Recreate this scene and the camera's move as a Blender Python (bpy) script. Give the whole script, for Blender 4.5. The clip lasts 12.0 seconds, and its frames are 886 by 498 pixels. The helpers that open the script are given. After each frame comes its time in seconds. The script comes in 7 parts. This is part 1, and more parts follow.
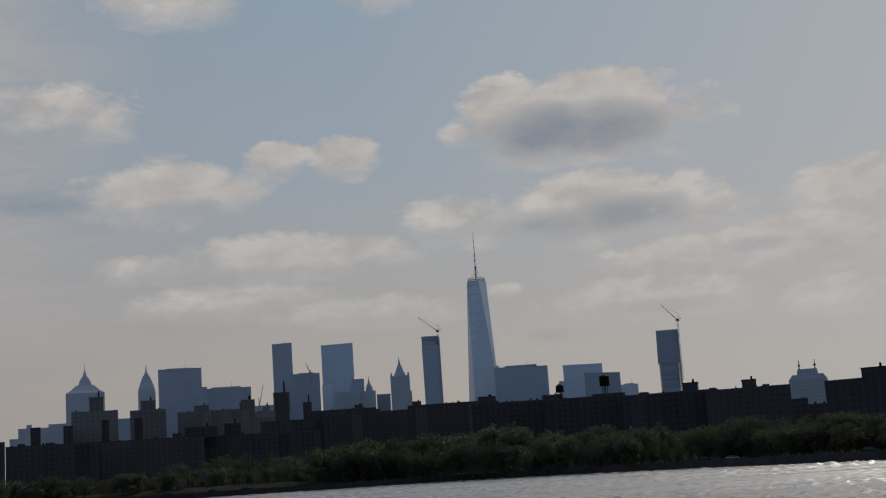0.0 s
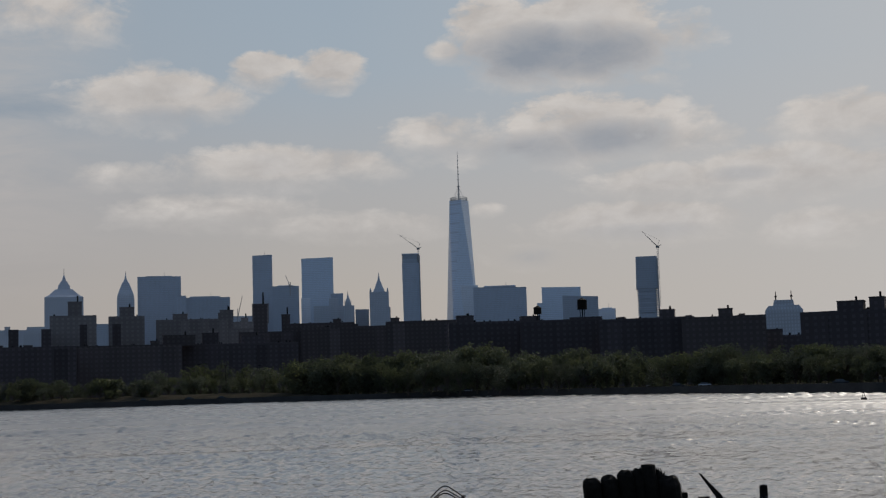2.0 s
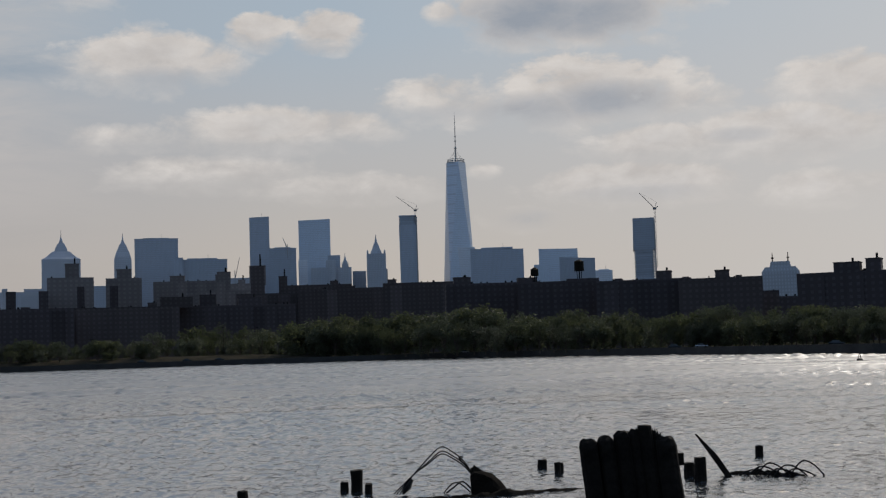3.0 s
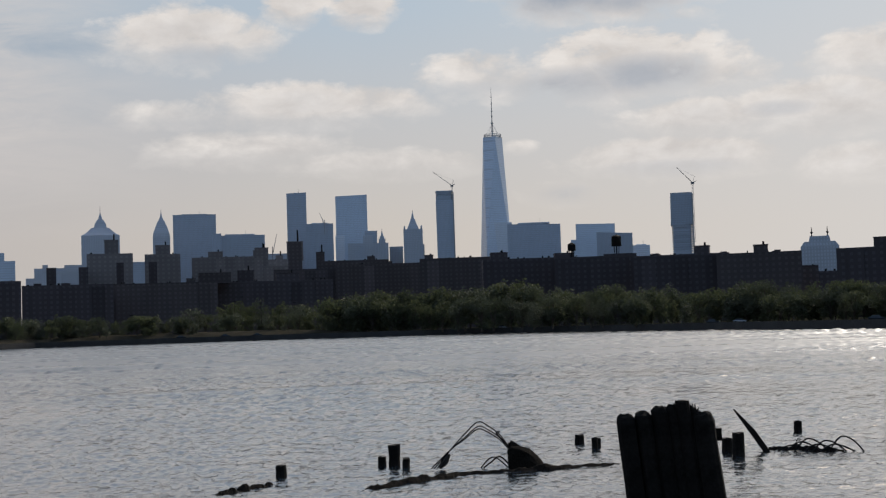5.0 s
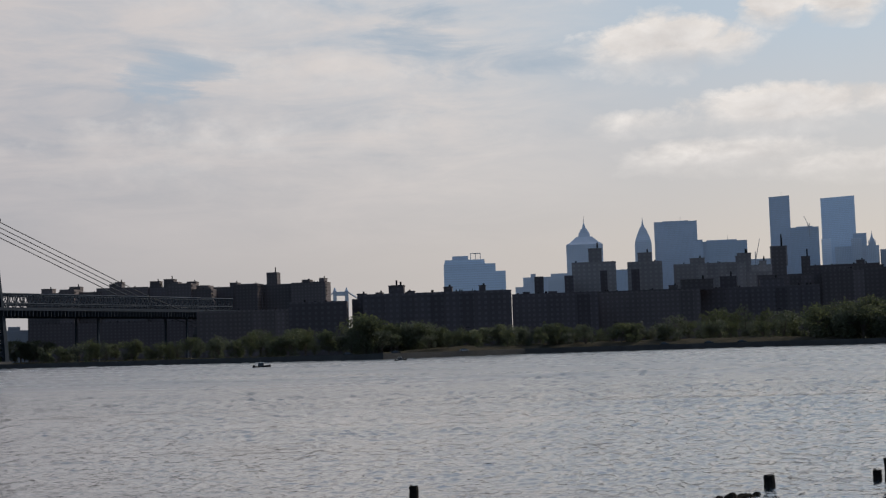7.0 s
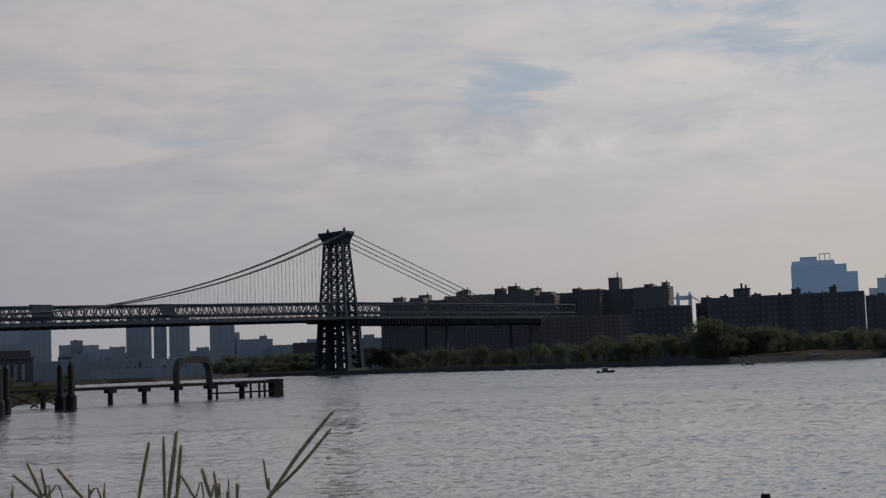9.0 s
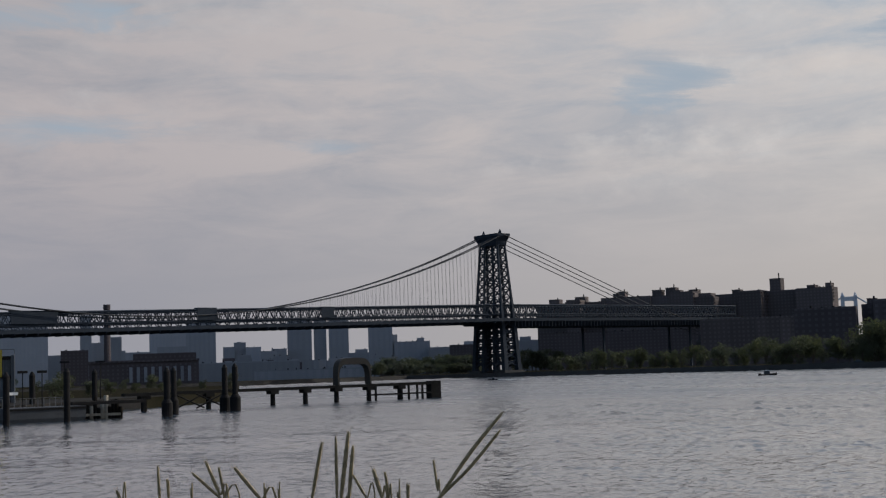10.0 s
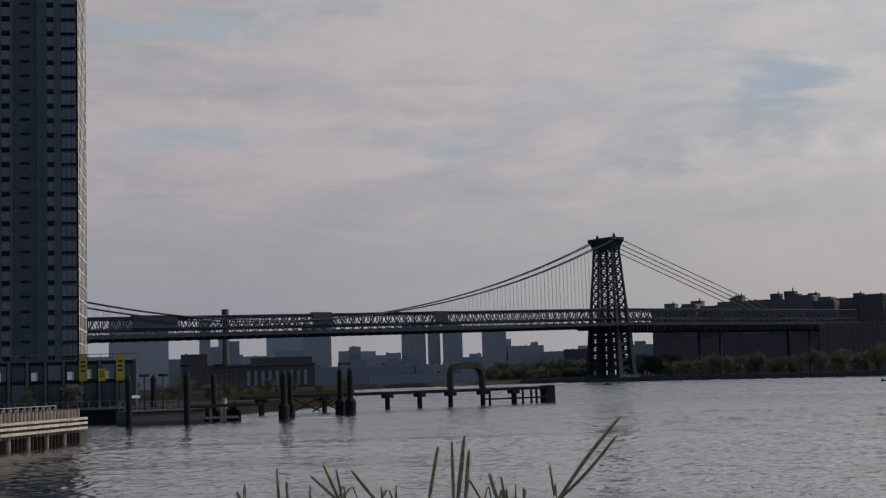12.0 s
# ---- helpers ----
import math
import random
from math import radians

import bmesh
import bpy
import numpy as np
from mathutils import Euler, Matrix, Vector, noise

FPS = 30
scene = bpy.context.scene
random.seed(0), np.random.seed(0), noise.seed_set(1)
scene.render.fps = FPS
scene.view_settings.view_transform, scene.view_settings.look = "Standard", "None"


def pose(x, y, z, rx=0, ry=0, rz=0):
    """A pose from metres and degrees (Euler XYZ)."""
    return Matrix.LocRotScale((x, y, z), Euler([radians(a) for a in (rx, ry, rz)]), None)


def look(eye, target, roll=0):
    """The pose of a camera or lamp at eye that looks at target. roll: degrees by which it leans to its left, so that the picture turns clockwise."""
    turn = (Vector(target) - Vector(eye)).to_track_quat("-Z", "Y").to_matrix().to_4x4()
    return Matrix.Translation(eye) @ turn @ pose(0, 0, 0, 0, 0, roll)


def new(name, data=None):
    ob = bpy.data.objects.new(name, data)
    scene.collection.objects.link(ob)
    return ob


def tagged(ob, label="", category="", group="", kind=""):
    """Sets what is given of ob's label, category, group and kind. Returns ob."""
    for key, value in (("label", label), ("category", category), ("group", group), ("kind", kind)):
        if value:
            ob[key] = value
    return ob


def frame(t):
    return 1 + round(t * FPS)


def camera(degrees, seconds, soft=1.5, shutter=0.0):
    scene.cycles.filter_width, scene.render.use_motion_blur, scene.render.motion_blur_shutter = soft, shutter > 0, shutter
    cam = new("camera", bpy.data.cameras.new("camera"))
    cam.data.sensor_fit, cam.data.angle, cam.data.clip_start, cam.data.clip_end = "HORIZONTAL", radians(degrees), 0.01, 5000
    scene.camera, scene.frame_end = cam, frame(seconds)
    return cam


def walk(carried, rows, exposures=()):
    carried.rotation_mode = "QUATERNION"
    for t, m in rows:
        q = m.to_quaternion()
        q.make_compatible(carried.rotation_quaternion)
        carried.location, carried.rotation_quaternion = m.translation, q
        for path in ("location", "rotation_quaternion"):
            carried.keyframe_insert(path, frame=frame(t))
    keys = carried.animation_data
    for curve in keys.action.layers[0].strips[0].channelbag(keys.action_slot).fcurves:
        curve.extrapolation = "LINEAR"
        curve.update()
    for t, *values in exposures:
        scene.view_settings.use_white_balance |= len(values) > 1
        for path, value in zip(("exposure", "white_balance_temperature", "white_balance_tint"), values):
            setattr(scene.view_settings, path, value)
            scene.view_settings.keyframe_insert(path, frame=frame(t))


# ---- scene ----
EYE_Z = 5.0

# camera: a slow pan from one standpoint on the bank
cam = camera(36.18, 12.0, soft=1.25)
TURNS = [
    (0.0, 0.89, 9.28, 3.85),
    (0.5, 0.93, 9.37, 3.87),
    (1.0, 0.59, 9.05, 3.85),
    (1.5, 0.20, 6.12, 3.92),
    (2.0, -0.14, 5.78, 1.78),
    (2.5, 0.00, 5.45, 1.74),
    (3.0, -0.26, 4.16, 1.84),
    (4.8, 0.08, 3.13, 1.62),
    (5.0, 1.30, 3.17, 1.87),
    (5.5, 6.31, 3.38, 1.82),
    (6.0, 10.25, 3.58, 1.75),
    (6.5, 15.83, 3.83, 1.85),
    (7.0, 21.48, 4.10, 1.80),
    (7.2, 23.11, 4.14, 1.82),
    (8.8, 33.55, 4.72, 2.24),
    (9.0, 35.89, 4.81, 2.09),
    (9.5, 39.44, 4.97, 2.06),
    (10.0, 42.48, 5.13, 1.96),
    (10.5, 45.03, 5.22, 1.84),
    (11.0, 47.13, 5.32, 1.83),
    (11.5, 47.41, 5.40, 1.82),
    (12.0, 47.27, 5.47, 1.80),
]
# the viewer sways a few centimetres while turning
SWAY = {8.8: 0.055, 9.0: 0.043, 9.5: 0.023, 10.0: 0.006}
walk(cam, [(t, pose(0, 0, EYE_Z, 90 + pitch, roll, yaw) @ Matrix.Translation((0.07 if t < 8 else SWAY.get(t, 0.0), 0, 0))) for t, yaw, pitch, roll in TURNS],
     exposures=[(0, -0.52), (1, -0.52), (1.5, -0.5), (2, -0.33), (2.5, -0.2), (3, -0.16), (5, 0.10), (5.5, 0.2), (6.5, 0.28), (7.2, 0.16), (9, 0.05), (9.5, 0.05), (12, -0.03)])

# ---- light ----
SUN_BEARING, SUN_HEIGHT = -27.0, 32.0     # degrees; bearing grows to the left of +y
world = bpy.data.worlds.new("sky")
scene.world = world
world.use_nodes = True
wn = world.node_tree
sky = wn.nodes.new("ShaderNodeTexSky")
sky.sky_type, sky.sun_disc = "NISHITA", False
sky.sun_elevation, sky.sun_rotation = radians(SUN_HEIGHT), radians(-SUN_BEARING)
sky.air_density, sky.dust_density = 1.2, 2.5
wn.links.new(sky.outputs[0], wn.nodes["Background"].inputs[0])
wn.nodes["Background"].inputs[1].default_value = 0.15

sun_lamp = new("sun", bpy.data.lights.new("sun", "SUN"))
sun_lamp.data.energy, sun_lamp.data.angle, sun_lamp.data.color = 2.2, radians(0.6), (1.0, 0.94, 0.85)
sb, sh = radians(SUN_BEARING), radians(SUN_HEIGHT)
sun_lamp.matrix_world = look((-2000 * math.sin(sb) * math.cos(sh), 2000 * math.cos(sb) * math.cos(sh), 2000 * math.sin(sh)), (0, 0, 0))


# ---- helpers of the scene ----
def at(bearing, dist, z=0.0):
    """A place by bearing (degrees to the left of +y) and distance from the standpoint."""
    b = radians(bearing)
    return Vector((-dist * math.sin(b), dist * math.cos(b), z))


def facing(bearing, dist, z=0.0, turn=0.0):
    """A frame at that place: x to the right as seen from the standpoint, y away from it."""
    return Matrix.Translation(at(bearing, dist, z)) @ Matrix.Rotation(radians(bearing + turn), 4, "Z")


def empty(name, m=None):
    ob = new(name)
    ob.empty_display_size = 0.5
    if m is not None:
        ob.matrix_world = m
    return ob


def mesh_of(bm, name, mat, smooth=False):
    me = bpy.data.meshes.new(name)
    bm.to_mesh(me)
    bm.free()
    me.materials.append(mat)
    if smooth:
        for f in me.polygons:
            f.use_smooth = True
    return me


def part(name, bm, mat, parent=None, label="", smooth=False):
    """One mesh object under a thing or a part; bm may be a ready mesh."""
    me = bm if isinstance(bm, bpy.types.Mesh) else mesh_of(bm, name, mat, smooth)
    ob = new(name, me)
    if parent is not None:
        ob.parent = parent
    if label:
        ob["label"] = label
    return ob


def box(bm, x0, x1, y0, y1, z0, z1, top=1.0, m=None):
    """A box, its top scaled about its middle by top."""
    cx, cy = (x0 + x1) / 2, (y0 + y1) / 2
    vs = []
    for z, s in ((z0, 1.0), (z1, top)):
        for x, y in ((x0, y0), (x1, y0), (x1, y1), (x0, y1)):
            p = Vector((cx + (x - cx) * s, cy + (y - cy) * s, z))
            vs.append(bm.verts.new(m @ p if m else p))
    for a in ((3, 2, 1, 0), (4, 5, 6, 7), (0, 1, 5, 4), (1, 2, 6, 5), (2, 3, 7, 6), (3, 0, 4, 7)):
        bm.faces.new([vs[i] for i in a])
    return bm


def abox(*a, **k):
    return box(bmesh.new(), *a, **k)


def beam(bm, a, b, r, r2=None, sides=6):
    """A round or faceted bar from a to b."""
    a, b = Vector(a), Vector(b)
    d = (b - a).normalized()
    u = d.orthogonal().normalized()
    v = d.cross(u)
    r2 = r if r2 is None else r2
    rings = []
    for p, q in ((a, r), (b, r2)):
        rings.append([bm.verts.new(p + q * (math.cos(2 * math.pi * i / sides) * u + math.sin(2 * math.pi * i / sides) * v)) for i in range(sides)])
    for i in range(sides):
        j = (i + 1) % sides
        bm.faces.new((rings[0][i], rings[0][j], rings[1][j], rings[1][i]))
    bm.faces.new(rings[0][::-1])
    bm.faces.new(rings[1])
    return bm


def tube(bm, pts, radii, sides=6):
    """A bent bar through points."""
    pts = [Vector(p) for p in pts]
    rings = []
    for i, p in enumerate(pts):
        d = (pts[min(i + 1, len(pts) - 1)] - pts[max(i - 1, 0)]).normalized()
        u = d.cross(Vector((0.13, 0.99, 0.05))).normalized()
        v = d.cross(u)
        r = radii[i] if isinstance(radii, (list, tuple)) else radii
        rings.append([bm.verts.new(p + r * (math.cos(2 * math.pi * k / sides) * u + math.sin(2 * math.pi * k / sides) * v)) for k in range(sides)])
    for a, b in zip(rings, rings[1:]):
        for i in range(sides):
            j = (i + 1) % sides
            bm.faces.new((a[i], a[j], b[j], b[i]))
    bm.faces.new(rings[0][::-1])
    bm.faces.new(rings[-1])
    return bm


def prism(bm, sections, m=None):
    """Rings of equal count, from the bottom up, closed at both ends."""
    rings = [[bm.verts.new(m @ Vector(p) if m else Vector(p)) for p in s] for s in sections]
    n = len(rings[0])
    for a, b in zip(rings, rings[1:]):
        for i in range(n):
            j = (i + 1) % n
            bm.faces.new((a[i], a[j], b[j], b[i]))
    bm.faces.new(rings[0][::-1])
    bm.faces.new(rings[-1])
    return bm


def rect(w, d, z, x=0.0, y=0.0):
    return [(x - w / 2, y - d / 2, z), (x + w / 2, y - d / 2, z), (x + w / 2, y + d / 2, z), (x - w / 2, y + d / 2, z)]


def disc(r, z, n=10, x=0.0, y=0.0):
    return [(x + r * math.cos(2 * math.pi * i / n), y + r * math.sin(2 * math.pi * i / n), z) for i in range(n)]


# ---- materials ----
def nodes_of(name):
    mat = bpy.data.materials.new(name)
    mat.use_nodes = True
    nt = mat.node_tree
    return mat, nt, nt.nodes["Principled BSDF"]


def math_node(nt, op, a, b=None, clamp=False):
    n = nt.nodes.new("ShaderNodeMath")
    n.operation, n.use_clamp = op, clamp
    for i, v in enumerate((a, b)):
        if v is None:
            continue
        if isinstance(v, (int, float)):
            n.inputs[i].default_value = v
        else:
            nt.links.new(v, n.inputs[i])
    return n.outputs[0]


def noise_node(nt, vec, scale, detail=4.0, rough=0.55, dist=0.0):
    n = nt.nodes.new("ShaderNodeTexNoise")
    n.inputs["Scale"].default_value, n.inputs["Detail"].default_value = scale, detail
    n.inputs["Roughness"].default_value, n.inputs["Distortion"].default_value = rough, dist
    if vec is not None:
        nt.links.new(vec, n.inputs["Vector"])
    return n.outputs[0]


def ramp(nt, fac, stops):
    n = nt.nodes.new("ShaderNodeValToRGB")
    while len(n.color_ramp.elements) < len(stops):
        n.color_ramp.elements.new(0.5)
    for e, (p, c) in zip(n.color_ramp.elements, stops):
        e.position, e.color = p, (*c, 1)
    nt.links.new(fac, n.inputs[0])
    return n.outputs[0]


def mix(nt, fac, a, b, mode="MIX"):
    n = nt.nodes.new("ShaderNodeMix")
    n.data_type, n.blend_type = "RGBA", mode
    for sock, v in ((n.inputs[0], fac), (n.inputs[6], a), (n.inputs[7], b)):
        if isinstance(v, (int, float)):
            sock.default_value = v
        elif isinstance(v, tuple):
            sock.default_value = (*v, 1)
        else:
            nt.links.new(v, sock)
    return n.outputs[2]


def coords(nt, kind="Object"):
    return nt.nodes.new("ShaderNodeTexCoord").outputs[kind]


def bump(nt, bsdf, height, strength, dist):
    n = nt.nodes.new("ShaderNodeBump")
    n.inputs["Strength"].default_value, n.inputs["Distance"].default_value = strength, dist
    nt.links.new(height, n.inputs["Height"])
    nt.links.new(n.outputs[0], bsdf.inputs["Normal"])


def surface(name, lo, hi, scale, rough=0.8, metal=0.0, relief=0.3, depth=0.02, fine=8.0, spec=0.5, vary=0.15):
    """A weathered surface: two scales of noise between two colours, a little relief, and a shade of its own for each piece."""
    mat, nt, b = nodes_of(name)
    co = coords(nt)
    big = noise_node(nt, co, scale, 5)
    small = noise_node(nt, co, scale * fine, 4, 0.65)
    f = math_node(nt, "ADD", math_node(nt, "MULTIPLY", big, 0.6), math_node(nt, "MULTIPLY", small, 0.4))
    col = ramp(nt, f, [(0.32, lo), (0.68, hi)])
    info = nt.nodes.new("ShaderNodeObjectInfo")
    hsv = nt.nodes.new("ShaderNodeHueSaturation")
    nt.links.new(col, hsv.inputs["Color"])
    nt.links.new(math_node(nt, "ADD", math_node(nt, "MULTIPLY", info.outputs["Random"], 2 * vary), 1 - vary), hsv.inputs["Value"])
    nt.links.new(hsv.outputs[0], b.inputs["Base Color"])
    b.inputs["Roughness"].default_value, b.inputs["Metallic"].default_value = rough, metal
    b.inputs["Specular IOR Level"].default_value = spec
    if relief:
        bump(nt, b, small, relief, depth)
    return mat


def facade(name, wall, glass, bay, storey, fill_x=0.5, fill_z=0.5, rough=0.85, gloss=0.12, metal=0.0, var=0.1, spec=0.5, own=0.08):
    """A far wall with rows of windows at real bay and storey sizes."""
    mat, nt, b = nodes_of(name)
    co = coords(nt)
    sep = nt.nodes.new("ShaderNodeSeparateXYZ")
    nt.links.new(co, sep.inputs[0])
    along = math_node(nt, "ADD", sep.outputs[0], sep.outputs[1])
    fx = math_node(nt, "FRACT", math_node(nt, "DIVIDE", math_node(nt, "ADD", along, 5000.0), bay))
    fz = math_node(nt, "FRACT", math_node(nt, "DIVIDE", math_node(nt, "ADD", sep.outputs[2], 500.0), storey))
    on = math_node(nt, "MULTIPLY", math_node(nt, "LESS_THAN", fx, fill_x), math_node(nt, "LESS_THAN", fz, fill_z))
    geo = nt.nodes.new("ShaderNodeNewGeometry")
    sn = nt.nodes.new("ShaderNodeSeparateXYZ")
    nt.links.new(geo.outputs["Normal"], sn.inputs[0])
    on = math_node(nt, "MULTIPLY", on, math_node(nt, "LESS_THAN", math_node(nt, "ABSOLUTE", sn.outputs[2]), 0.5))
    n1 = noise_node(nt, co, 0.05, 4)
    n2 = noise_node(nt, co, 1.3, 3)
    wcol = mix(nt, n1, tuple(c * (1 - 2 * var) for c in wall), tuple(min(1, c * (1 + 2 * var)) for c in wall))
    wcol = mix(nt, math_node(nt, "MULTIPLY", n2, 0.35), wcol, tuple(c * 0.7 for c in wall))
    gcol = mix(nt, n2, glass, tuple(c * 1.5 for c in glass))
    info = nt.nodes.new("ShaderNodeObjectInfo")
    hsv = nt.nodes.new("ShaderNodeHueSaturation")
    nt.links.new(mix(nt, on, wcol, gcol), hsv.inputs["Color"])
    nt.links.new(math_node(nt, "ADD", math_node(nt, "MULTIPLY", info.outputs["Random"], 2 * own), 1 - own), hsv.inputs["Value"])
    nt.links.new(hsv.outputs[0], b.inputs["Base Color"])
    r = math_node(nt, "ADD", math_node(nt, "MULTIPLY", on, gloss - rough), rough)
    nt.links.new(r, b.inputs["Roughness"])
    b.inputs["Metallic"].default_value = metal
    b.inputs["Specular IOR Level"].default_value = spec
    return mat


def water_material():
    """Dark river water: short choppy ripples of half a metre, finer ones on them, calmer and rougher lanes."""
    mat, nt, b = nodes_of("river_water")
    co = coords(nt)

    def stretched(sx, turn):
        mp = nt.nodes.new("ShaderNodeMapping")
        mp.inputs["Scale"].default_value = (sx, 1.0, 1.0)
        mp.inputs["Rotation"].default_value = (0, 0, radians(turn))
        nt.links.new(co, mp.inputs["Vector"])
        return mp.outputs[0]
    v = stretched(0.7, 20)
    swell = noise_node(nt, v, 0.32, 2, 0.5, 0.5)
    chop = noise_node(nt, v, 1.15, 3, 0.55, 0.8)
    fine = noise_node(nt, stretched(0.8, -25), 4.2, 3, 0.6, 0.6)
    patch = noise_node(nt, stretched(0.16, 8), 0.03, 4, 0.6, 0.8)
    sharp = math_node(nt, "POWER", chop, 1.8)
    h = math_node(nt, "ADD", math_node(nt, "MULTIPLY", swell, 0.7), math_node(nt, "ADD", math_node(nt, "MULTIPLY", sharp, 1.0), math_node(nt, "MULTIPLY", fine, 0.22)))
    calm = ramp(nt, patch, [(0.36, (0.5, 0.5, 0.5)), (0.62, (1.0, 1.0, 1.0))])
    place = nt.nodes.new("ShaderNodeSeparateXYZ")
    nt.links.new(co, place.inputs[0])
    lee = math_node(nt, "DIVIDE", math_node(nt, "SUBTRACT", math_node(nt, "MULTIPLY", place.outputs[0], -1.0), 25.0), 60.0, True)
    h = math_node(nt, "MULTIPLY", math_node(nt, "MULTIPLY", h, calm), math_node(nt, "SUBTRACT", 1.0, math_node(nt, "MULTIPLY", lee, 0.45)))
    # out in the stream the ripples are too small to tell apart and only roughen the surface
    reach = nt.nodes.new("ShaderNodeVectorMath")
    reach.operation = "LENGTH"
    nt.links.new(co, reach.inputs[0])
    out = math_node(nt, "DIVIDE", math_node(nt, "SUBTRACT", reach.outputs["Value"], 55.0), 190.0, True)
    h = math_node(nt, "MULTIPLY", h, math_node(nt, "SUBTRACT", 1.0, math_node(nt, "MULTIPLY", out, 0.75)))
    lanes = math_node(nt, "MULTIPLY", math_node(nt, "SUBTRACT", patch, 0.5), 0.35)
    rough = math_node(nt, "ADD", math_node(nt, "MULTIPLY", out, math_node(nt, "ADD", lanes, 0.22)), 0.1)
    nt.links.new(rough, b.inputs["Roughness"])
    nt.links.new(math_node(nt, "SUBTRACT", rough, 0.06), b.inputs["Coat Roughness"])
    bump(nt, b, h, 1.0, 0.085)
    nt.links.new(b.inputs["Normal"].links[0].from_socket, b.inputs["Coat Normal"])
    col = mix(nt, patch, (0.014, 0.022, 0.031), (0.02, 0.03, 0.041))
    nt.links.new(col, b.inputs["Base Color"])
    b.inputs["IOR"].default_value = 1.4
    b.inputs["Coat IOR"].default_value = 1.4
    b.inputs["Coat Weight"].default_value = 0.7
    return mat


def leaf_material(name, lo, hi):
    mat, nt, b = nodes_of(name)
    geo = nt.nodes.new("ShaderNodeNewGeometry")
    info = nt.nodes.new("ShaderNodeObjectInfo")
    f = math_node(nt, "ADD", math_node(nt, "MULTIPLY", geo.outputs["Random Per Island"], 0.6), math_node(nt, "MULTIPLY", info.outputs["Random"], 0.4))
    nt.links.new(ramp(nt, f, [(0.1, lo), (0.9, hi)]), b.inputs["Base Color"])
    b.inputs["Roughness"].default_value = 0.8
    b.inputs["Specular IOR Level"].default_value = 0.15
    tr = nt.nodes.new("ShaderNodeBsdfTranslucent")
    tr.inputs[0].default_value = (hi[0] * 1.2, hi[1] * 1.3, hi[2], 1)
    ms = nt.nodes.new("ShaderNodeMixShader")
    ms.inputs[0].default_value = 0.3
    nt.links.new(b.outputs[0], ms.inputs[1])
    nt.links.new(tr.outputs[0], ms.inputs[2])
    nt.links.new(ms.outputs[0], nt.nodes["Material Output"].inputs["Surface"])
    return mat


WATER = water_material()
WET_WOOD = surface("wet_black_wood", (0.005, 0.0045, 0.004), (0.022, 0.019, 0.016), 1.2, 0.85, relief=0.7, depth=0.03, spec=0.08)
PALE_WOOD = surface("weathered_timber", (0.18, 0.155, 0.12), (0.44, 0.40, 0.33), 1.0, 0.8, relief=0.4)
RUSTY_PILE = surface("rust_streaked_pile", (0.10, 0.068, 0.062), (0.24, 0.175, 0.155), 1.0, 0.85, relief=0.4)
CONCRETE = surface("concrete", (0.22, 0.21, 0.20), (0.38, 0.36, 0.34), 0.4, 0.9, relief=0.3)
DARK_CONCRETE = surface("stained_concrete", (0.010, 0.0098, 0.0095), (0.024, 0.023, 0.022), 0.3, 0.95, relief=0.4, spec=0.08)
ROCK = surface("wet_rock", (0.008, 0.007, 0.006), (0.022, 0.018, 0.014), 1.5, 0.95, relief=0.8, depth=0.05, spec=0.02)
STEEL = surface("painted_bridge_steel", (0.020, 0.026, 0.036), (0.034, 0.043, 0.056), 0.15, 0.75, relief=0.0, vary=0.08, spec=0.08)
CABLE = surface("cable_steel", (0.024, 0.026, 0.03), (0.05, 0.053, 0.058), 0.2, 0.6, relief=0.0, spec=0.2)
BLACK_STEEL = surface("dark_painted_steel", (0.006, 0.006, 0.007), (0.018, 0.017, 0.017), 0.6, 0.75, relief=0.2, spec=0.1)
# distant cranes: the light grey has the haze painted in
CRANE_STEEL = surface("grey_crane_steel", (0.12, 0.125, 0.135), (0.2, 0.205, 0.215), 0.8, 0.6, relief=0.0)
GREY_STEEL = surface("galvanised_steel", (0.22, 0.23, 0.24), (0.4, 0.41, 0.42), 0.8, 0.45, 0.6, relief=0.0)
RUST = surface("rusted_steel", (0.010, 0.009, 0.008), (0.03, 0.025, 0.021), 1.0, 0.85, relief=0.4)
# granite far below its own grey: the shade it stands in is in the colour
MASONRY = surface("granite_pier", (0.022, 0.022, 0.023), (0.045, 0.045, 0.045), 0.1, 0.9, relief=0.4, depth=0.1)
EARTH = surface("park_ground", (0.014, 0.014, 0.009), (0.03, 0.027, 0.019), 0.05, 0.95, relief=0.2, spec=0.0)
DRY_GRASS = surface("dry_grass", (0.026, 0.024, 0.017), (0.058, 0.05, 0.037), 0.12, 0.95, relief=0.3, spec=0.0)
BANK = surface("stone_revetment", (0.014, 0.013, 0.012), (0.04, 0.038, 0.035), 0.15, 0.9, relief=0.6, depth=0.2)
BARK = surface("bark", (0.04, 0.03, 0.022), (0.1, 0.08, 0.06), 1.5, 0.9, relief=0.5)
LEAVES = leaf_material("foliage", (0.05, 0.055, 0.039), (0.088, 0.094, 0.058))
# a bluer leaf green, with the haze beyond the bridge mixed into it
FAR_LEAVES = leaf_material("far_foliage", (0.048, 0.054, 0.044), (0.08, 0.088, 0.062))
STALK = surface("reed_stalk", (0.12, 0.095, 0.045), (0.36, 0.28, 0.15), 60.0, 0.6, relief=0.3, depth=0.002)
WHITE = surface("white_paint", (0.6, 0.6, 0.58), (0.8, 0.8, 0.78), 0.6, 0.5, relief=0.0)
YELLOW = surface("yellow_banner_cloth", (0.27, 0.215, 0.015), (0.36, 0.29, 0.025), 0.5, 0.75, relief=0.1)
